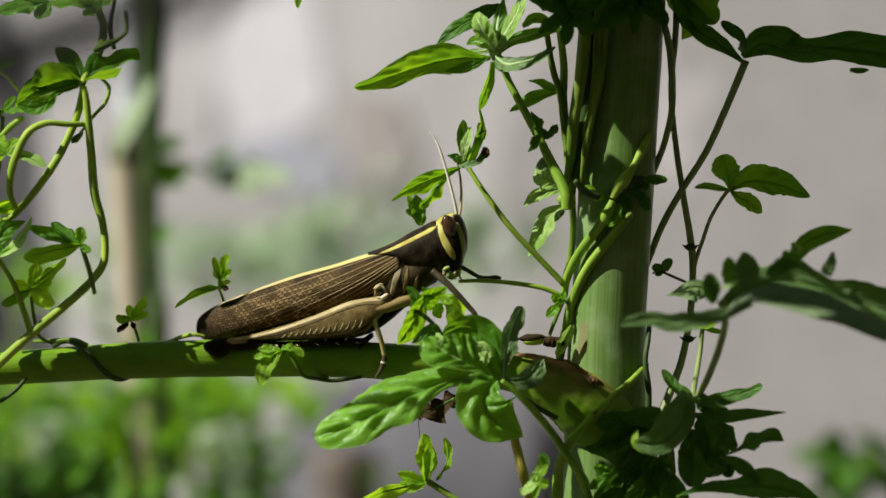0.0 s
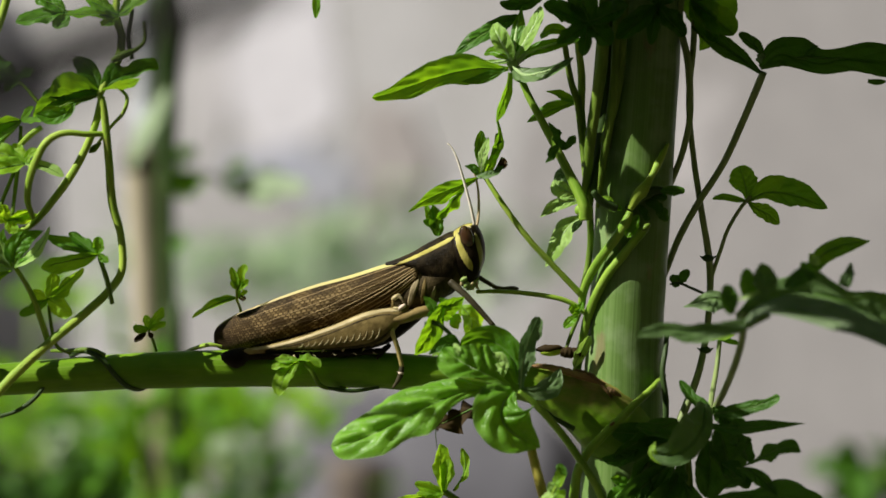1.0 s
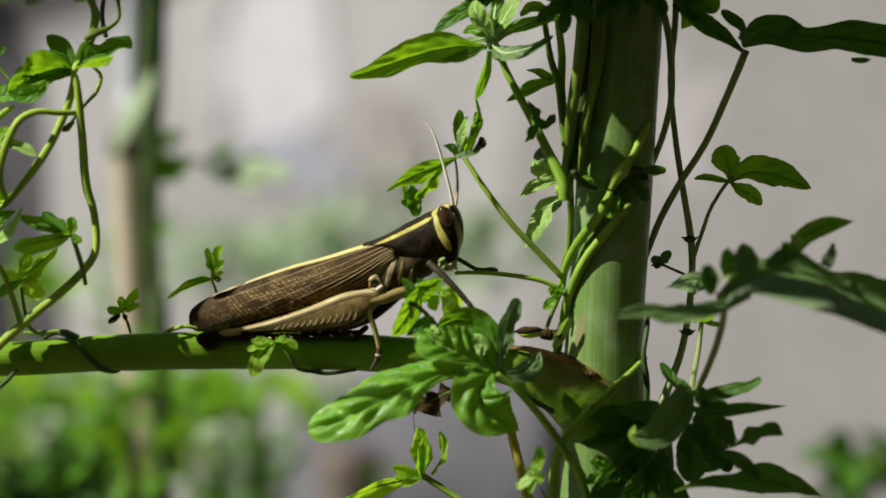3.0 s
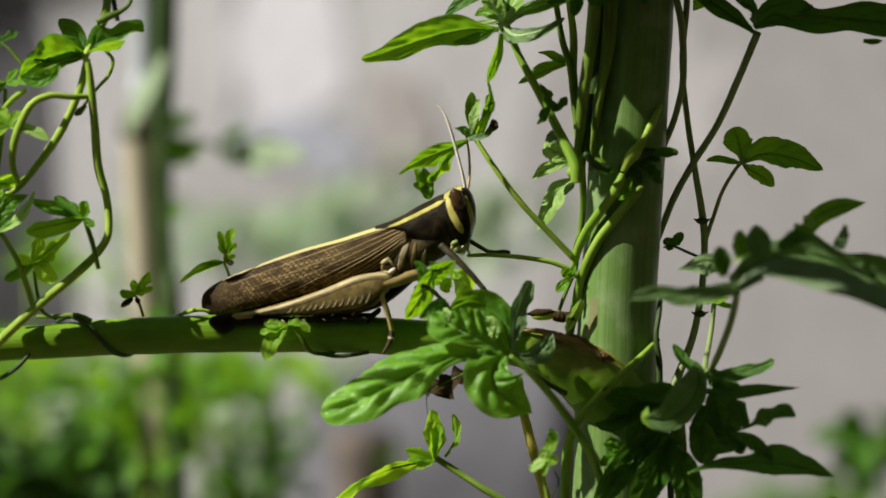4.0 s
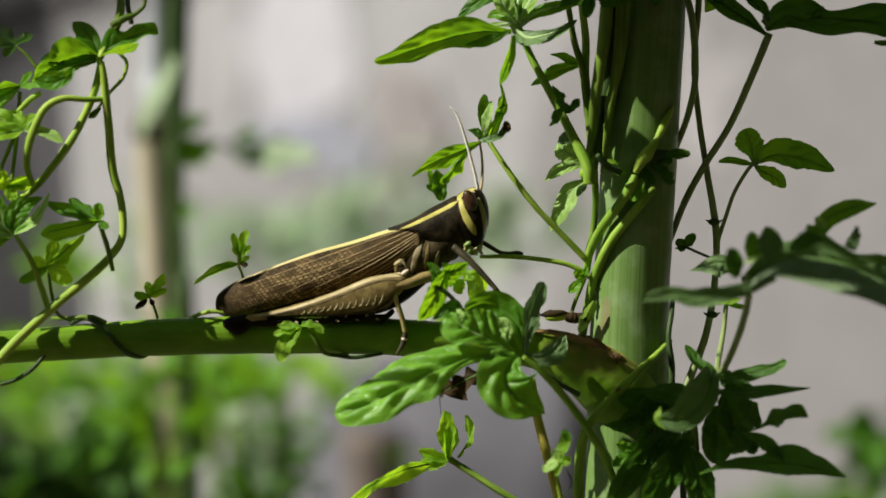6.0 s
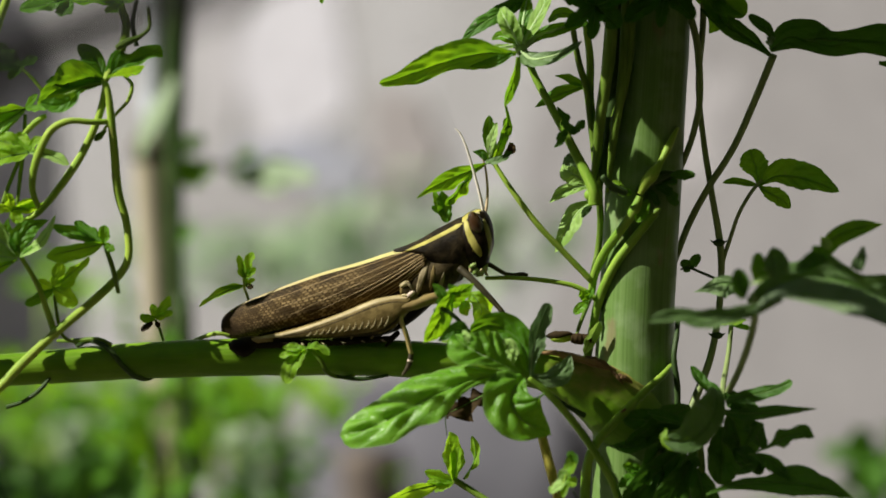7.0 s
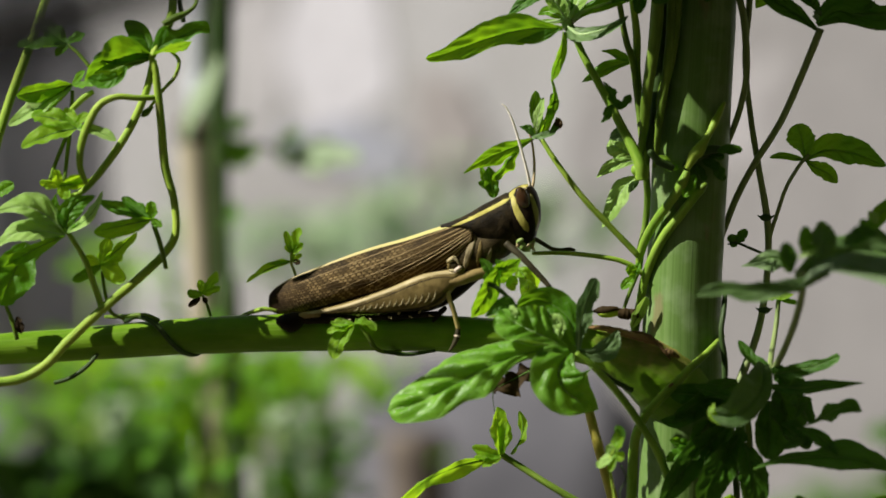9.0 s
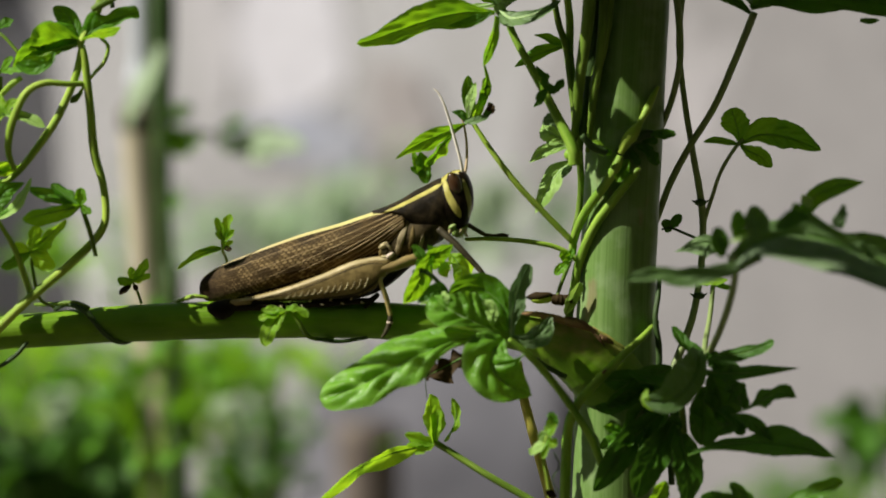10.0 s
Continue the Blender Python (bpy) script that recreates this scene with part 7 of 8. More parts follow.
    blade(vine, [(61.9, 8.0, 12.5), (64.0, 7.0, 11.0), (66.5, 7.0, 9.8), (68.6, 7.0, 7.7)], [0.2, 1.1, 1.7, 1.7, 0.5], [0.2, 1.2, 1.7, 1.4, 0.4], LEAF_MATURE, face=(0.2, -0.9, 0.2), cup=0.2, quilt=0.15, teeth=0.14, rib=0.2)
    blade(vine, [(61.6, 8.0, 12.7), (59.5, 8.0, 13.0), (56.9, 8.0, 13.5), (54.2, 8.0, 13.2)], [0.2, 0.7, 0.8, 0.8, 0.2], [0.2, 0.6, 0.7, 0.6, 0.2], LEAF_MATURE, face=(0.0, -0.8, 0.5), teeth=0.12, rib=0.16)
    # leaf that hangs nearer to the lens
    # this pale blade carries the leaf's sheen in its colour
    blade(vine, [(56.6, -60.0, -12.7), (59.5, -62.0, -10.3), (62.6, -64.0, -9.5), (66.7, -66.0, -10.3), (71.0, -68.0, -11.3), (76.0, -71.0, -13.2), (82.4, -74.0, -15.6), (90.8, -78.0, -19.0)], [0.4, 1.2, 1.7, 1.8, 1.8, 1.2, 1.1, 1.0, 0.4], [0.5, 1.9, 3.4, 4.1, 4.1, 3.6, 3.4, 2.7, 0.6], LEAF_SHEEN, face=(0.0, -0.6, 0.85), cup=0.04, wave=0.03, quilt=0.10, teeth=0.05, rib=0.4)
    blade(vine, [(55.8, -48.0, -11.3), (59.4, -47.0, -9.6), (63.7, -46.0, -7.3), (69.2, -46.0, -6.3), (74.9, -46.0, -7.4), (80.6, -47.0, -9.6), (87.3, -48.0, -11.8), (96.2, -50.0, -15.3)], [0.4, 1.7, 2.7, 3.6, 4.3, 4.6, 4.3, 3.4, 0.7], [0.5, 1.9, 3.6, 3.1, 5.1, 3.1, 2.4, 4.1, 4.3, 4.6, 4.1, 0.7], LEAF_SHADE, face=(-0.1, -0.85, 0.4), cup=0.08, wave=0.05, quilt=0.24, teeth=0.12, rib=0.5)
    blade(vine, [(54.0, -62.0, -10.7), (53.2, -63.0, -8.7), (53.0, -63.0, -6.9), (53.5, -62.0, -4.9)], [0.5, 1.6, 1.9, 1.8, 0.6], [0.5, 1.4, 1.8, 1.7, 0.5], LEAF_DARK, face=(0.4, -0.9, 0.0), cup=0.3, wave=0.02, rib=0)
    blade(vine, [(57.9, -54.0, -7.6), (57.4, -54.0, -5.3), (57.3, -53.0, -3.5), (57.5, -53.0, -1.6)], [0.6, 1.7, 1.8, 1.4, 0.5], [0.6, 1.7, 1.8, 1.4, 0.5], LEAF_MATURE, face=(0.5, -0.7, -0.3), cup=0.2, rib=0)
    blade(vine, [(60.7, -52.0, -7.3), (60.9, -52.0, -5.0), (60.8, -51.0, -2.9), (60.6, -51.0, -0.6)], [0.7, 2.4, 2.7, 2.2, 0.6], [0.6, 2.1, 2.2, 1.8, 0.5], LEAF_SHADE, face=(0.2, -0.9, 0.1), cup=0.25, rib=0)
    blade(vine, [(54.9, -65.0, -7.7), (56.6, -66.0, -7.1), (58.9, -65.0, -6.2)], [0.1, 0.5, 0.5, 0.1], [0.1, 0.4, 0.4, 0.1], LEAF_PALE, face=(-0.3, -0.8, 0.5), quilt=0.0, rib=0)
    blade(vine, [(69.7, -56.0, -4.0), (69.3, -56.0, -2.4), (68.4, -55.0, -0.3)], [0.7, 1.7, 1.4, 0.5], [0.7, 1.7, 1.2, 0.4], LEAF_MATURE, face=(0.3, -0.9, 0.0), cup=0.2, rib=0)
    blade(vine, [(64.4, -60.0, -5.3), (66.2, -61.0, -4.2), (68.4, -61.0, -3.3), (71.0, -60.0, -3.3)], [0.4, 1.3, 1.6, 1.2, 0.2], [0.4, 1.2, 1.7, 1.4, 0.4], LEAF_DARK, face=(0.1, -0.8, 0.5), cup=0.25, rib=0)
    blade(vine, [(70.2, -40.0, -3.7), (74.1, -34.0, 1.0), (79.3, -30.0, 3.3), (84.9, -26.0, 4.1)], [1.0, 1.9, 2.2, 1.7, 0.2], [0.6, 1.4, 1.7, 1.4, 0.1], LEAF_MATURE, face=(0.1, -0.85, 0.3), cup=0.2, quilt=0.10, rib=0.3)
    blade(vine, [(73.1, -38.0, -1.1), (72.2, -38.0, 0.3), (71.3, -38.0, 1.4)], [0.4, 1.1, 0.8, 0.2], [0.4, 1.0, 1.0, 0.2], LEAF_PALE, face=(-0.5, -0.7, 0.4), quilt=0.0, rib=0)
    blade(vine, [(77.3, -50.0, -5.4), (78.1, -49.0, -3.2), (78.8, -48.0, -0.4)], [1.0, 1.2, 1.1, 0.2], [1.2, 1.4, 0.7, 0.1], LEAF_GREY, face=(0.1, -0.9, 0.2), teeth=0.25, rib=0)
    blade(vine, [(61.6, -60.0, -10.9), (55.0, -59.0, -12.9), (50.0, -58.0, -14.0), (46.1, -58.0, -14.3), (42.0, -58.0, -13.8), (37.7, -59.0, -14.4), (34.7, -60.0, -15.3)], [0.6, 1.0, 1.1, 1.3, 1.6, 1.1, 1.4, 1.2, 0.4], [0.6, 1.2, 1.7, 1.9, 2.4, 2.3, 1.7, 1.1, 0.4], LEAF_SHADE, face=(0.1, -0.9, 0.2), cup=0.2, wave=0.06, quilt=0.12, teeth=0.12, rib=0.3)
    blade(vine, [(56.3, -18.0, -9.0), (53.4, -18.0, -8.0), (50.5, -18.0, -8.5), (46.4, -18.0, -9.9)], [0.5, 1.4, 1.4, 0.5, 0.1], [1.0, 3.1, 2.9, 1.0, 0.1], LEAF_GREY, face=(-0.1, -0.9, 0.4), cup=0.2, quilt=0.1, rib=0.2)
    blade(vine, [(52.7, 2.0, -17.0), (55.1, 2.0, -16.3), (58.7, 2.0, -16.0)], [0.1, 0.7, 1.0, 0.1], [0.1, 0.5, 0.6, 0.1], LEAF_YOUNG, face=(-0.2, -0.8, 0.6), quilt=0.0, rib=0)
    strand(vine, [(56.4, -55.0, -10.6), (57.1, -48.0, -14.7), (56.5, -36.0, -20.7), (55.1, -22.0, -27.0), (53.3, -12.0, -31.8)], [0.7, 0.75, 0.75, 0.7, 0.7], VINE_SHADE, name="petiole")
    strand(vine, [(55.7, 4.0, -16.4), (54.9, 2.0, -22.9), (53.1, -8.0, -29.8), (52.5, -14.0, -34.3)], [0.5, 0.55, 0.6, 0.6], VINE_SHADE, name="petiole")
    strand(vine, [(52.5, 9.0, -7.2), (49.7, 9.0, -6.0), (47.2, 8.0, -5.0), (45.1, 7.0, -5.2)], [0.3, 0.3, 0.28, 0.2], VINE_DARK, name="petiole")
    fan(vine, (47.2, 8.0, -5.0), [((49.2, 8.0, -2.1), 2.4), ((45.1, 7.0, -3.5), 2.2), ((45.7, 7.0, -5.7), 1.4)], LEAF_DARK, rib=0)
    fan(vine, (55.2, 3.0, -16.8), [((52.2, 3.0, -16.2), 1.6), ((57.9, 3.0, -16.6), 1.8), ((60.0, 2.0, -18.0), 1.2)], LEAF_MATURE, rib=0)
    # crowded leaves low on the strand
    calm = {"wave": 0.05, "quilt": 0.05, "lobes": 0.06}
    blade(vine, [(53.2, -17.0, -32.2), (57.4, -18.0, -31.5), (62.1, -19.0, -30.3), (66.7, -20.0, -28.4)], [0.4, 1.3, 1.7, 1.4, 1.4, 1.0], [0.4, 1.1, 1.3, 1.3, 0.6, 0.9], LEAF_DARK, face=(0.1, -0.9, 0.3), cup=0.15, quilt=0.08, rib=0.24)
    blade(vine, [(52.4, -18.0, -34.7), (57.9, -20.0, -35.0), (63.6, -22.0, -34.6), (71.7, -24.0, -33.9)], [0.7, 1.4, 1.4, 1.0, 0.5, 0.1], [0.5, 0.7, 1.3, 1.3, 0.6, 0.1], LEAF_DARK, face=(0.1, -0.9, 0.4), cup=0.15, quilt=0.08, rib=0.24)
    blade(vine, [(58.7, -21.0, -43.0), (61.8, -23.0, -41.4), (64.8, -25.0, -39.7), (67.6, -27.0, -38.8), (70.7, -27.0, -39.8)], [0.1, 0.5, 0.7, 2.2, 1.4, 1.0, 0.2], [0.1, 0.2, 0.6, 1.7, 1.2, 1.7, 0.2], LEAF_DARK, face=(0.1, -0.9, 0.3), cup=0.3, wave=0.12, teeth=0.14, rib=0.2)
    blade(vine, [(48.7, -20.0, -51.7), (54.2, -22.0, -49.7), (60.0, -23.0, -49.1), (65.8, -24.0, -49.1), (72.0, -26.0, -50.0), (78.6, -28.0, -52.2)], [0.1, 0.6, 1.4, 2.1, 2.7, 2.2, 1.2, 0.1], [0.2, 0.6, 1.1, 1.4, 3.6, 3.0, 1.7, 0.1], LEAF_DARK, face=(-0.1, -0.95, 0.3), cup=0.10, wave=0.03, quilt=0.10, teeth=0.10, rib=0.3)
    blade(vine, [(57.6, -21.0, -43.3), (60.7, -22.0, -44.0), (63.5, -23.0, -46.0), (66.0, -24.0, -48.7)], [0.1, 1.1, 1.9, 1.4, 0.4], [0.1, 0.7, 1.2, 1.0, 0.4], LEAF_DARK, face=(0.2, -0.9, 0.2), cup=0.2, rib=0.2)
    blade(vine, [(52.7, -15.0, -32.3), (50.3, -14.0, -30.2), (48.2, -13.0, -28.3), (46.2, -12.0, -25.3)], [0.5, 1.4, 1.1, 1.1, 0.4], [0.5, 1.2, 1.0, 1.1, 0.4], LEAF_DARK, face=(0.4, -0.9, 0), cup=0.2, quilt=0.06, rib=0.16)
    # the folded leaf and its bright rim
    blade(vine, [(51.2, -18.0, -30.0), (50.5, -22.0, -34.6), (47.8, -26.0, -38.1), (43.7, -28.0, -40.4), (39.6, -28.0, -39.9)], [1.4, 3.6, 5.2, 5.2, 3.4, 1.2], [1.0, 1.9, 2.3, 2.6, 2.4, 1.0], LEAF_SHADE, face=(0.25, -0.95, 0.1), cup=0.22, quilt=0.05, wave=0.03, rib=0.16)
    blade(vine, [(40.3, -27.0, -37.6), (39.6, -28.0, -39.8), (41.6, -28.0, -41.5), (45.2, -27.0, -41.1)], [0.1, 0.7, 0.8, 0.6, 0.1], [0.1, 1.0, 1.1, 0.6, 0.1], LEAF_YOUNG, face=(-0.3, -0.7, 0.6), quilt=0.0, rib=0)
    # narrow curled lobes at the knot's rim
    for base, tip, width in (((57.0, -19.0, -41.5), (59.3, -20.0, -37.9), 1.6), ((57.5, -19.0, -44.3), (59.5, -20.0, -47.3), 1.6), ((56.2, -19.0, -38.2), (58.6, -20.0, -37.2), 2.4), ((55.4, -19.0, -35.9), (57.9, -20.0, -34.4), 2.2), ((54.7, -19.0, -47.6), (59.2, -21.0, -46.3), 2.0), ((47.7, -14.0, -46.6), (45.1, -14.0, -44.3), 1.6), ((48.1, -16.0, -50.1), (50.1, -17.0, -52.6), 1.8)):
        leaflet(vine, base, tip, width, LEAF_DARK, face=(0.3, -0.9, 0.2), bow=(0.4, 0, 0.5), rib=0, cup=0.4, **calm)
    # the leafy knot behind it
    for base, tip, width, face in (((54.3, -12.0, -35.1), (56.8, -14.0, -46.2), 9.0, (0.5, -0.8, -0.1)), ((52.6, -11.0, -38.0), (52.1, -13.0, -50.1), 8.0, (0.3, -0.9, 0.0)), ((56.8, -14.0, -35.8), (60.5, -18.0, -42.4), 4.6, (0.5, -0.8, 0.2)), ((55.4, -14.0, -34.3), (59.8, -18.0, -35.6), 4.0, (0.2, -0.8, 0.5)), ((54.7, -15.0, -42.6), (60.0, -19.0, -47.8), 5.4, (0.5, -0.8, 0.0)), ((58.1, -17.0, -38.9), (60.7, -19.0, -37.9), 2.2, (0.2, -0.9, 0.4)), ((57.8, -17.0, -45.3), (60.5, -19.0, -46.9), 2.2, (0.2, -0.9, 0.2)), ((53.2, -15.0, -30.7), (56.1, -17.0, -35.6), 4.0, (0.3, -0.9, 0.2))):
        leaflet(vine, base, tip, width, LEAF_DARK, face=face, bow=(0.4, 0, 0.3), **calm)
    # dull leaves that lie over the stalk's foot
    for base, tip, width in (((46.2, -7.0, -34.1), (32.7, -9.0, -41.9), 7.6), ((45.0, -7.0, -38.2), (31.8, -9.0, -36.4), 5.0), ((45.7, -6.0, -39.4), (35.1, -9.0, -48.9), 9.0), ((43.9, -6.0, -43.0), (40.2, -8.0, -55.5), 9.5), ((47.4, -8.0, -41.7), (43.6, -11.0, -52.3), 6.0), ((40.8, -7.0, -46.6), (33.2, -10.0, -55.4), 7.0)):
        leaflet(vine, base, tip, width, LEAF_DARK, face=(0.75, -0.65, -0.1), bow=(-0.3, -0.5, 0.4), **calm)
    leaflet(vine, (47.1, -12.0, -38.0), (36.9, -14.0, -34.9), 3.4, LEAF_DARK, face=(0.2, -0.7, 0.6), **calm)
    # added dark blades that stand in for shade on the stalk's foot
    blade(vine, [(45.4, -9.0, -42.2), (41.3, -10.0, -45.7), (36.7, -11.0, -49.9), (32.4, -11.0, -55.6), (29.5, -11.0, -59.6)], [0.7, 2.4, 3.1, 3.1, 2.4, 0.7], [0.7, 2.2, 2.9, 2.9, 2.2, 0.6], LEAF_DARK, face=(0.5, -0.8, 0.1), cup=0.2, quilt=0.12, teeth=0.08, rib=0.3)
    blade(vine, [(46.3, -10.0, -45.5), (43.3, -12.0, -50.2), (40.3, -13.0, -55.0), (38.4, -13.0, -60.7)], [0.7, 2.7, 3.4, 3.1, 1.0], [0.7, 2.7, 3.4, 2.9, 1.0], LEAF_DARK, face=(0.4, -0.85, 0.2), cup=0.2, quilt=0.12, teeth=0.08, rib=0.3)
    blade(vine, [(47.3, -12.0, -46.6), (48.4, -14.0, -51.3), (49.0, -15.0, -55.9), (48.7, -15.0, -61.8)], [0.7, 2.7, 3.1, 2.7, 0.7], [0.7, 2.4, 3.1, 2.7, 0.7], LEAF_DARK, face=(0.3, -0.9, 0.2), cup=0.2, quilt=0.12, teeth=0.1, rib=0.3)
    blade(vine, [(37.6, -8.0, -39.9), (35.4, -9.0, -41.5), (32.8, -9.0, -42.4), (30.0, -8.0, -41.9)], [0.5, 1.4, 1.7, 1.2, 0.2], [0.5, 1.2, 1.6, 1.2, 0.2], LEAF_DARK, face=(0.2, -0.85, 0.4), cup=0.2, teeth=0.12, rib=0.2)
    strand(vine, [(47.7, -14.0, -40.3), (48.3, -12.0, -46.3), (48.4, -11.0, -54.7), (48.2, -10.0, -64.3)], [0.7, 0.75, 0.75, 0.8], VINE_GREEN)
    strand(vine, [(40.1, -9.0, -42.9), (36.6, -9.0, -47.1), (33.2, -9.0, -51.2)], [0.4, 0.5, 0.5], VINE_SHADE, name="petiole")
    fan(vine, (35.9, -10.0, -47.4), [((31.7, -12.0, -46.1), 2.6), ((31.0, -12.0, -50.6), 3.0), ((37.4, -12.0, -50.1), 2.8)], LEAF_MATURE, face=(-0.1, -0.9, 0.5))
    fan(vine, (62.5, -26.0, -62.9), [((56.9, -28.0, -57.0), 3.0), ((50.9, -28.0, -59.8), 4.0), ((46.4, -26.0, -62.2), 3.4)], LEAF_DARK)
    leaflet(vine, (67.1, -26.0, -62.4), (79.9, -28.0, -56.9), 4.6, LEAF_MATURE, face=(0, -0.7, 0.7))
    leaflet(vine, (41.0, -16.0, -64.0), (44.3, -18.0, -57.1), 4.0, LEAF_FRESH, face=(0.3, -0.9, 0.2))


vine_at_left()
vine_on_branch()
vine_with_broad_leaves()
vine_with_bud()
vine_on_stalk()
vine_at_right()


# ---- distance ----
def near_twig():
    """A bare branch between the lens and the vine, rooted outside the view; its near-black colour stands for shade."""
    twig = thing("shaded_branch", mm((-170, -480, -790)), "bare branch close to the lens, its shade put into the colour", "branch")
    part("branch", tube([(-170, -480, -805), (-150, -480, -400), (-120, -480, -40), (-69.7, -480.0, 10.0), (-58.4, -480.0, 13.8), (-49.4, -480.0, 17.0), (-41.6, -480.0, 19.6), (-34.3, -480.0, 22.2), (-25.9, -480.0, 25.5), (-16.9, -480.0, 29.3)], [6, 5, 4.4, 3.9, 3.7, 3.5, 3.2, 2.9, 2.4, 1.8], sides=20, rough=0.15), BARK_SHADED, twig)
    part("twig", tube([(-58.4, -480.0, 13.8), (-63.2, -470.0, 19.1), (-65.6, -465.0, 24.6)], [1.4, 1.0, 0.6], sides=10), BARK_SHADED, twig)


def cane_post():
    post = thing("bamboo_post", Vector((-0.090, 1.38, 0.0)), "pale slanting bamboo post behind the branch", "post")
    cane = cane_material()
    foot, top = Vector((-88.0, 488.0, -805.0)), Vector((-104.1, 480.0, 35.2))
    low = Vector((-98.1, 484.0, -85.2))
    line = [tuple(foot), tuple(foot.lerp(low, 0.5)), tuple(low), tuple(low.lerp(top, 0.33)), tuple(low.lerp(top, 0.66)), tuple(top)]
    part("pole", tube(line, [6.0, 5.6, 5.0, 5.0, 5.2, 5.6], sides=24, steps=10, rough=0.04), cane, post)
    part("knot", tube([tuple(top - Vector((0, 0, 7))), tuple(top - Vector((0, 0, 2))), tuple(top + Vector((0.4, 0, 2.5)))], [5.4, 6.6, 4.0], sides=24, steps=4, rough=0.2), DRY_CANE, post, "brown frayed cane end")
    for k in range(7):
        p = foot.lerp(low, k / 7)
        part("ring", tube([tuple(p), tuple(p + Vector((0, 0, 1.5))), tuple(p + Vector((0, 0, 3)))], [5.9, 6.2, 5.9], sides=24, steps=2), cane, post)
    pole = thing("weathered_pole", Vector((-0.088, 1.40, 0.0)), "thin bluish grey weathered pole behind the post", "post")
    part("pole", tube([(-84.0, 500.0, -805.0), (-103.0, 500.0, -25.8), (-103.7, 500.0, 34.2), (-103.8, 500.0, 60.4), (-103.2, 500.0, 90.4), (-102.1, 500.0, 135.4)], [4.0, 3.6, 3.4, 3.4, 3.4, 3.2], sides=20, steps=8), POLE_GREY, pole)
    # this stalk's shade is put into its dark colour
    stalk = thing("shaded_stalk", Vector((-0.082, 1.39, 0.0)), "plant stalk beside the bamboo post, shade put into its dark green", "plant")
    part("stalk", tube([(-78.0, 470, -805), (-91.1, 470.0, -84.4), (-93.2, 470.0, -32.7), (-94.8, 470.0, 4.0), (-94.9, 470.0, 31.5), (-94.5, 470.0, 59.0), (-94.4, 470.0, 77.3), (-93.7, 470.0, 136.0)], [3.8, 3.6, 3.2, 2.8, 3.2, 4.0, 4.2, 3.8], sides=16, steps=8), VINE_DARK, stalk)
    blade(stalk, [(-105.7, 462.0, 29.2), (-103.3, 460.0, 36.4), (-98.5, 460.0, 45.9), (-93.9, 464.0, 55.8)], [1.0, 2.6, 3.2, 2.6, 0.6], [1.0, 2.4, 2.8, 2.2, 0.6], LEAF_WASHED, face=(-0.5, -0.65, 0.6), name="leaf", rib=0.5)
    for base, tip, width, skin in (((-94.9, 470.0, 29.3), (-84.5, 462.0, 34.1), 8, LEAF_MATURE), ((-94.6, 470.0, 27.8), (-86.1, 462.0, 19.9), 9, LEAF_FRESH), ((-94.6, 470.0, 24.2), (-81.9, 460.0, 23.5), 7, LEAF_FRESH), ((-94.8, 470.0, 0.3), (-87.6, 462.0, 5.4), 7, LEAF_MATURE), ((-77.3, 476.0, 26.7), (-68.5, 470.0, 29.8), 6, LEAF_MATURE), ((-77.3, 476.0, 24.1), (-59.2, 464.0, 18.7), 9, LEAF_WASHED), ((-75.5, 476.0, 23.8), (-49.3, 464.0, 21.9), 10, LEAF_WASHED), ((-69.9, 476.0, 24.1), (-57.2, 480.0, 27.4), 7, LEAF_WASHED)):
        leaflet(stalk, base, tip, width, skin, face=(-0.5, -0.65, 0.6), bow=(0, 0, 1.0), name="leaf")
    part("petiole", tube([(-94.7, 472.0, 25.7), (-86.4, 474.0, 28.2), (-75.1, 476.0, 24.9)], [0.9, 0.8, 0.7], sides=8), VINE_GREEN, stalk)


def rock(name, centre, size, top, seed, label, skin=None):
    """A weathered grey stone on the soil, added to stand for a darker area of the wall."""
    bm = bmesh.new()
    bmesh.ops.create_icosphere(bm, subdivisions=4, radius=1.0)
    for v in bm.verts:
        n = v.co.normalized()
        r = 1 + 0.10 * noise.noise(n * 1.4 + Vector((seed, 0, 0))) + 0.07 * noise.noise(n * 5 + Vector((0, seed, 0)))
        q = Vector([math.copysign(abs(c) ** 0.5, c) for c in n]) * r
        v.co = Vector(centre) + Vector((q.x * size[0], q.y * size[1], q.z * size[2]))
    high = max(v.co.z for v in bm.verts)
    low = min(v.co.z for v in bm.verts)
    for v in bm.verts:
        v.co.z = -0.08 + (v.co.z - low) / (high - low) * (top + 0.08)
    tagged(part(name, bm, skin or STONE), label, "rock", "stones")


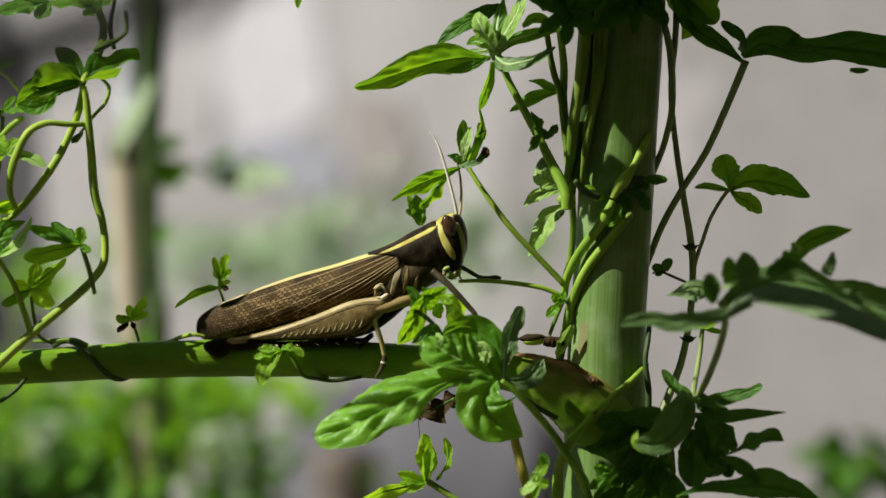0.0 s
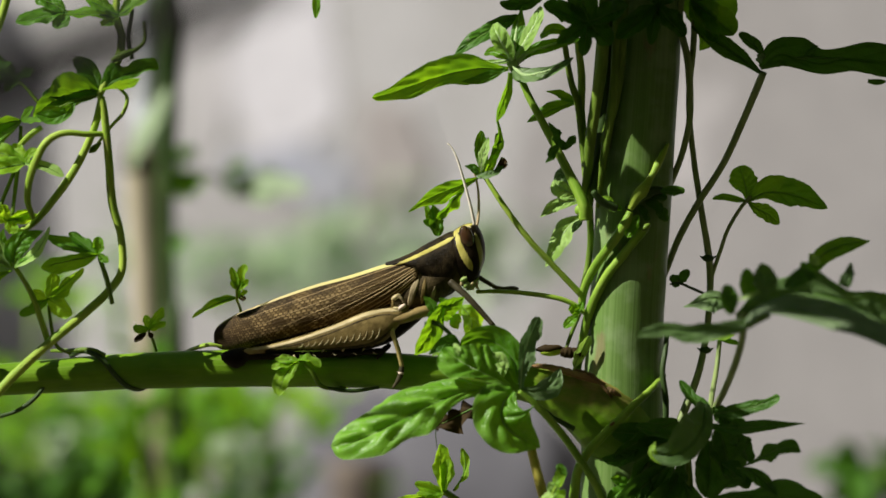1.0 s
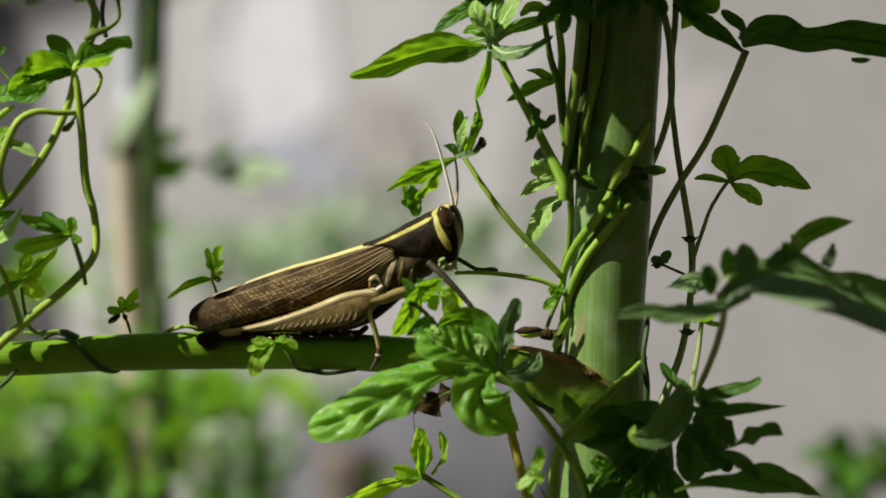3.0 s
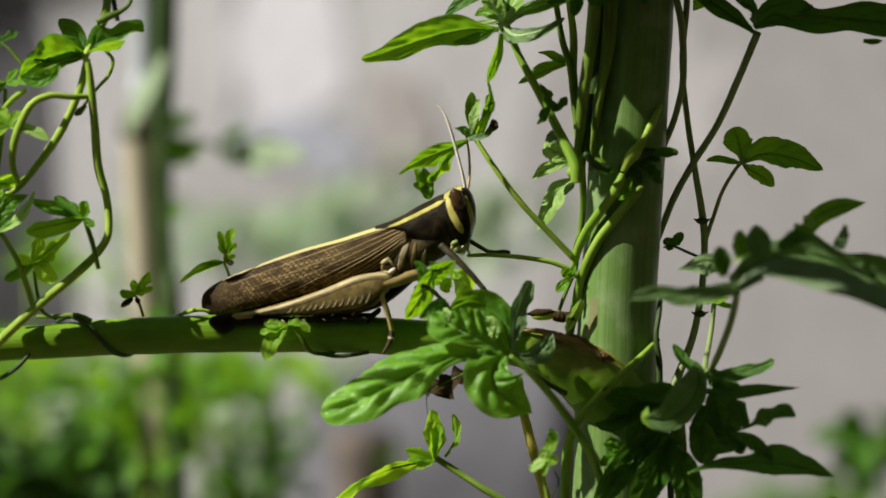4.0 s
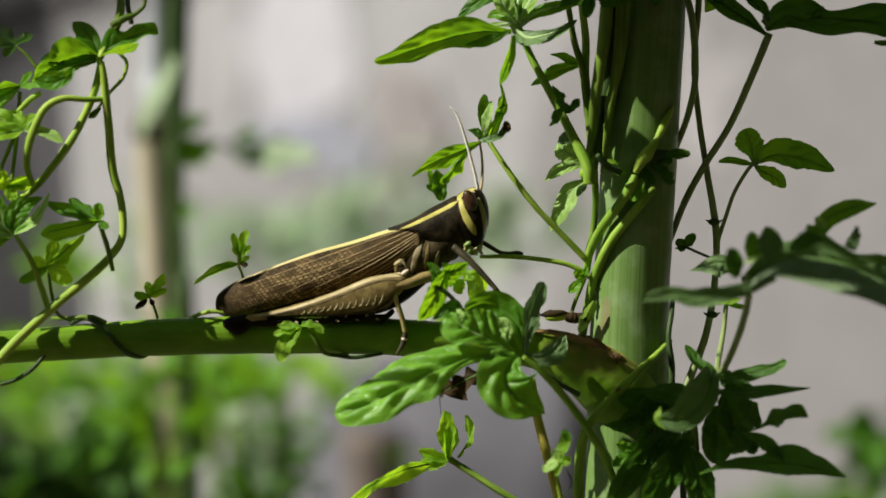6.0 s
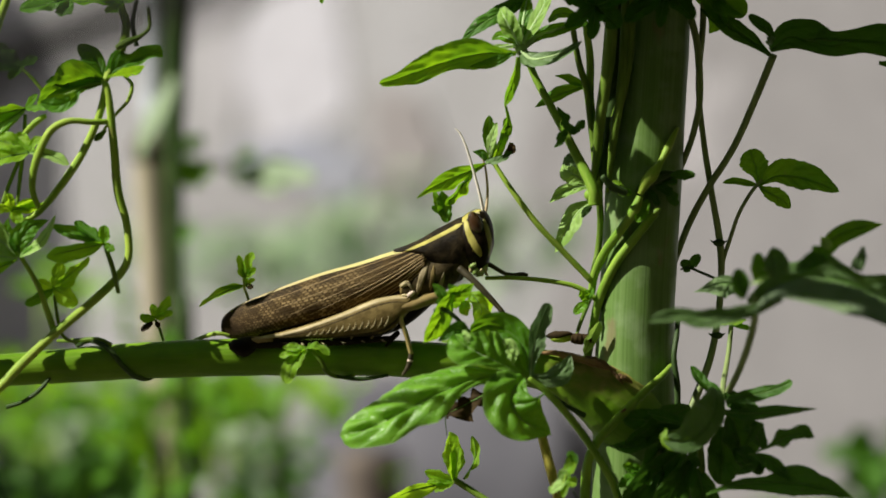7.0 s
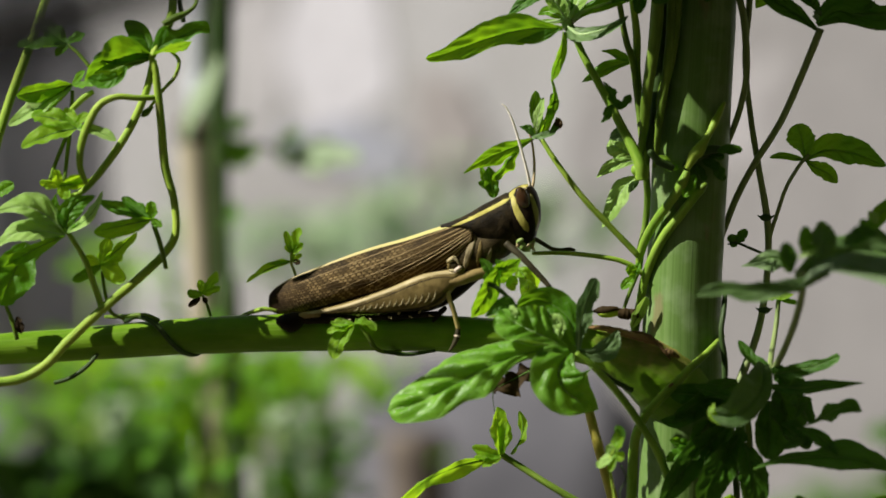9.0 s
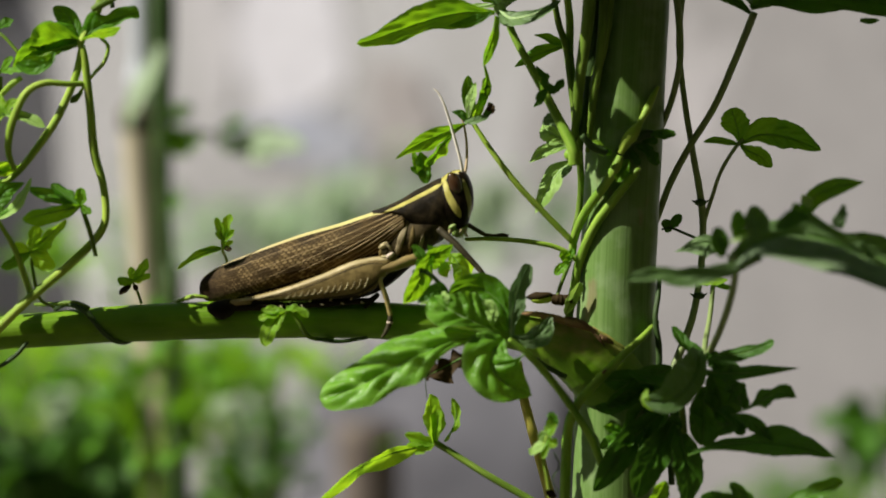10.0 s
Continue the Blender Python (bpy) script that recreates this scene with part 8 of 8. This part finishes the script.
def shrub(name, centre, spread, count, size, material, seed, label, stems=5):
    """A leafy bush far behind: stems from the soil and many small pointed leaves."""
    rng = random.Random(seed)
    bush = thing(name, mm(centre), label, "bush", "bushes")
    bm = bmesh.new()
    layer = bm.loops.layers.uv.new("UVMap")
    for _ in range(count):
        c = Vector([centre[i] + rng.gauss(0, spread[i] * 0.5) for i in range(3)])
        way = Vector((rng.uniform(-1, 1), rng.uniform(-1, 1), rng.uniform(-0.7, 0.9))).normalized()
        side = way.cross(Vector((rng.uniform(-0.5, 0.5), rng.uniform(-0.5, 0.5), 1))).normalized()
        up = side.cross(way)
        s = size * rng.uniform(0.6, 1.3)
        rows = []
        for i in range(5):
            u = i / 4
            half = s * 0.26 * max(0.03, math.sin(math.pi * (0.06 + 0.92 * u) ** 0.8))
            p = c + way * s * (u - 0.5) - up * s * 0.25 * u * u
            rows.append([bm.verts.new(mm(p + side * half * v + up * half * 0.3 * abs(v))) for v in (-1, 0, 1)])
        for i in range(4):
            for j in range(2):
                f = bm.faces.new((rows[i][j], rows[i][j + 1], rows[i + 1][j + 1], rows[i + 1][j]))
                for loop, (a, b) in zip(f.loops, ((i, j), (i, j + 1), (i + 1, j + 1), (i + 1, j))):
                    loop[layer].uv = (a / 4, b / 2)
    tagged(part("foliage", bm, material, bush), kind="stuff")
    for k in range(stems):
        x, y = centre[0] + rng.gauss(0, spread[0] * 0.35), centre[1] + rng.gauss(0, spread[1] * 0.3)
        part("stem", tube([(centre[0], centre[1], -800), ((x + centre[0]) / 2, y, (centre[2] - 800) / 2), (x, y, centre[2] + spread[2] * 0.5)], [3, 2, 0.8], sides=8), VINE_GREEN, bush)


near_twig()
cane_post()
# both stones are added in place of darker areas of the wall
rock("added_stone", (-0.005, 2.05, 0.0), (0.088, 0.10, 0.4), 0.745, 2.0, "dark grey standing stone added for the wall's darker low part")
rock("added_stone", (-0.425, 2.10, 0.0), (0.25, 0.14, 0.5), 0.985, 7.0, "tall bluish grey standing stone added for a darker wall area", STONE_BLUE)
shrub("leafy_bush", (-123.9, 640.0, -58.0), (38, 60, 14), 90, 15, LEAF_FRESH, 3, "bright green leafy bush beside the post")
shrub("leafy_bush", (-85.8, 640.0, -52.7), (40, 50, 11), 70, 14, LEAF_FRESH, 21, "bright green leafy bush beside the post")
shrub("leafy_bush", (-118.6, 600.0, -79.3), (26, 40, 28), 70, 14, LEAF_FRESH, 31, "green leafy bush beside the post")
shrub("leafy_bush", (-93.4, 410.0, -55.5), (20, 20, 26), 44, 13, LEAF_MATURE, 33, "green leafy bush round the post's foot")
shrub("leafy_bush", (-158.4, 820.0, -86.1), (60, 40, 40), 120, 20, LEAF_MATURE, 35, "green leafy bush between the post and the wall")
shrub("leafy_bush", (-105.6, 820.0, -81.6), (46, 40, 36), 90, 20, LEAF_MATURE, 36, "green leafy bush between the post and the wall")
shrub("leafy_bush", (-145.2, 520.0, -86.0), (38, 50, 17), 170, 19, LEAF_DARK, 5, "dark green leafy bush low by the post")
shrub("leafy_bush", (-112.0, 520.0, -90.0), (30, 40, 14), 90, 19, LEAF_DARK, 8, "dark green leafy bush low by the post")
shrub("leafy_bush", (-70.6, 600.0, -89.4), (14, 30, 24), 50, 14, LEAF_DARK, 41, "dark green leafy bush low by the wall", stems=3)
shrub("leafy_bush", (-162.9, 640.0, -58.7), (20, 40, 20), 30, 14, LEAF_FRESH, 43, "thin green leafy bush beside the post", stems=2)
shrub("leafy_bush", (-131.2, 600.0, -73.7), (8, 10, 9), 26, 12, LEAF_DARK, 47, "small dark green bush beside the post", stems=2)
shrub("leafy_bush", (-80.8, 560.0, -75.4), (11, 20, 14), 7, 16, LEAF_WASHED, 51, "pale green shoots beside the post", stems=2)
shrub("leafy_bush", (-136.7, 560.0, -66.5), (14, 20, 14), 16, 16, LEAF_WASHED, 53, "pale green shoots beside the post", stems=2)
shrub("leafy_bush", (-137.2, 470.0, -81.7), (12, 14, 9), 70, 14, LEAF_DARK, 71, "dark green leafy bush low before the post", stems=3)
shrub("leafy_bush", (-120.7, 500.0, -72.3), (6, 10, 6), 34, 11, LEAF_DARK, 73, "small dark green bush low before the post", stems=2)
shrub("leafy_bush", (-154.3, 700.0, -13.8), (14, 20, 11), 22, 15, LEAF_FRESH, 77, "thin bright green bush beside the post", stems=2)
shrub("leafy_bush", (143.5, 560.0, -77.8), (13, 30, 11), 34, 18, LEAF_DARK, 11, "dark green leafy bush by the wall", stems=2)
# out of view at the left, added to cast shade on the low bushes
shrub("leafy_bush", (-335.0, 460.0, 62.0), (60, 50, 46), 170, 30, LEAF_MATURE, 61, "unseen tall leafy bush added to shade the low bushes")
# paled leaves that stand for the soft green haze before the wall
shrub("leafy_bush", (-64.3, 1450.0, 0.3), (120, 60, 30), 110, 34, LEAF_WASHED, 13, "green shoots against the wall, haze put into their pale colour", stems=2)
shrub("leafy_bush", (178.1, 1300.0, -145.7), (40, 40, 10), 30, 26, LEAF_MATURE, 17, "green leafy bush low by the wall", stems=2)


def stake(top, radius):
    """A round wooden stake with a worn top, driven into the soil."""
    ob = thing("wooden_stake", mm((top[0], top[1], -800)), "brown weathered wooden stake with a worn top", "post")
    x, y, z = top
    part("shaft", tube([(x, y, -805), (x, y, (z - 800) / 2), (x, y, z - radius), (x, y, z - radius * 0.3), (x, y, z)], [radius, radius, radius, radius * 0.9, radius * 0.5], sides=24, steps=6, rough=0.1), DRY_CANE, ob)


stake((-43.5, 1000.0, -104.1), 14.0)
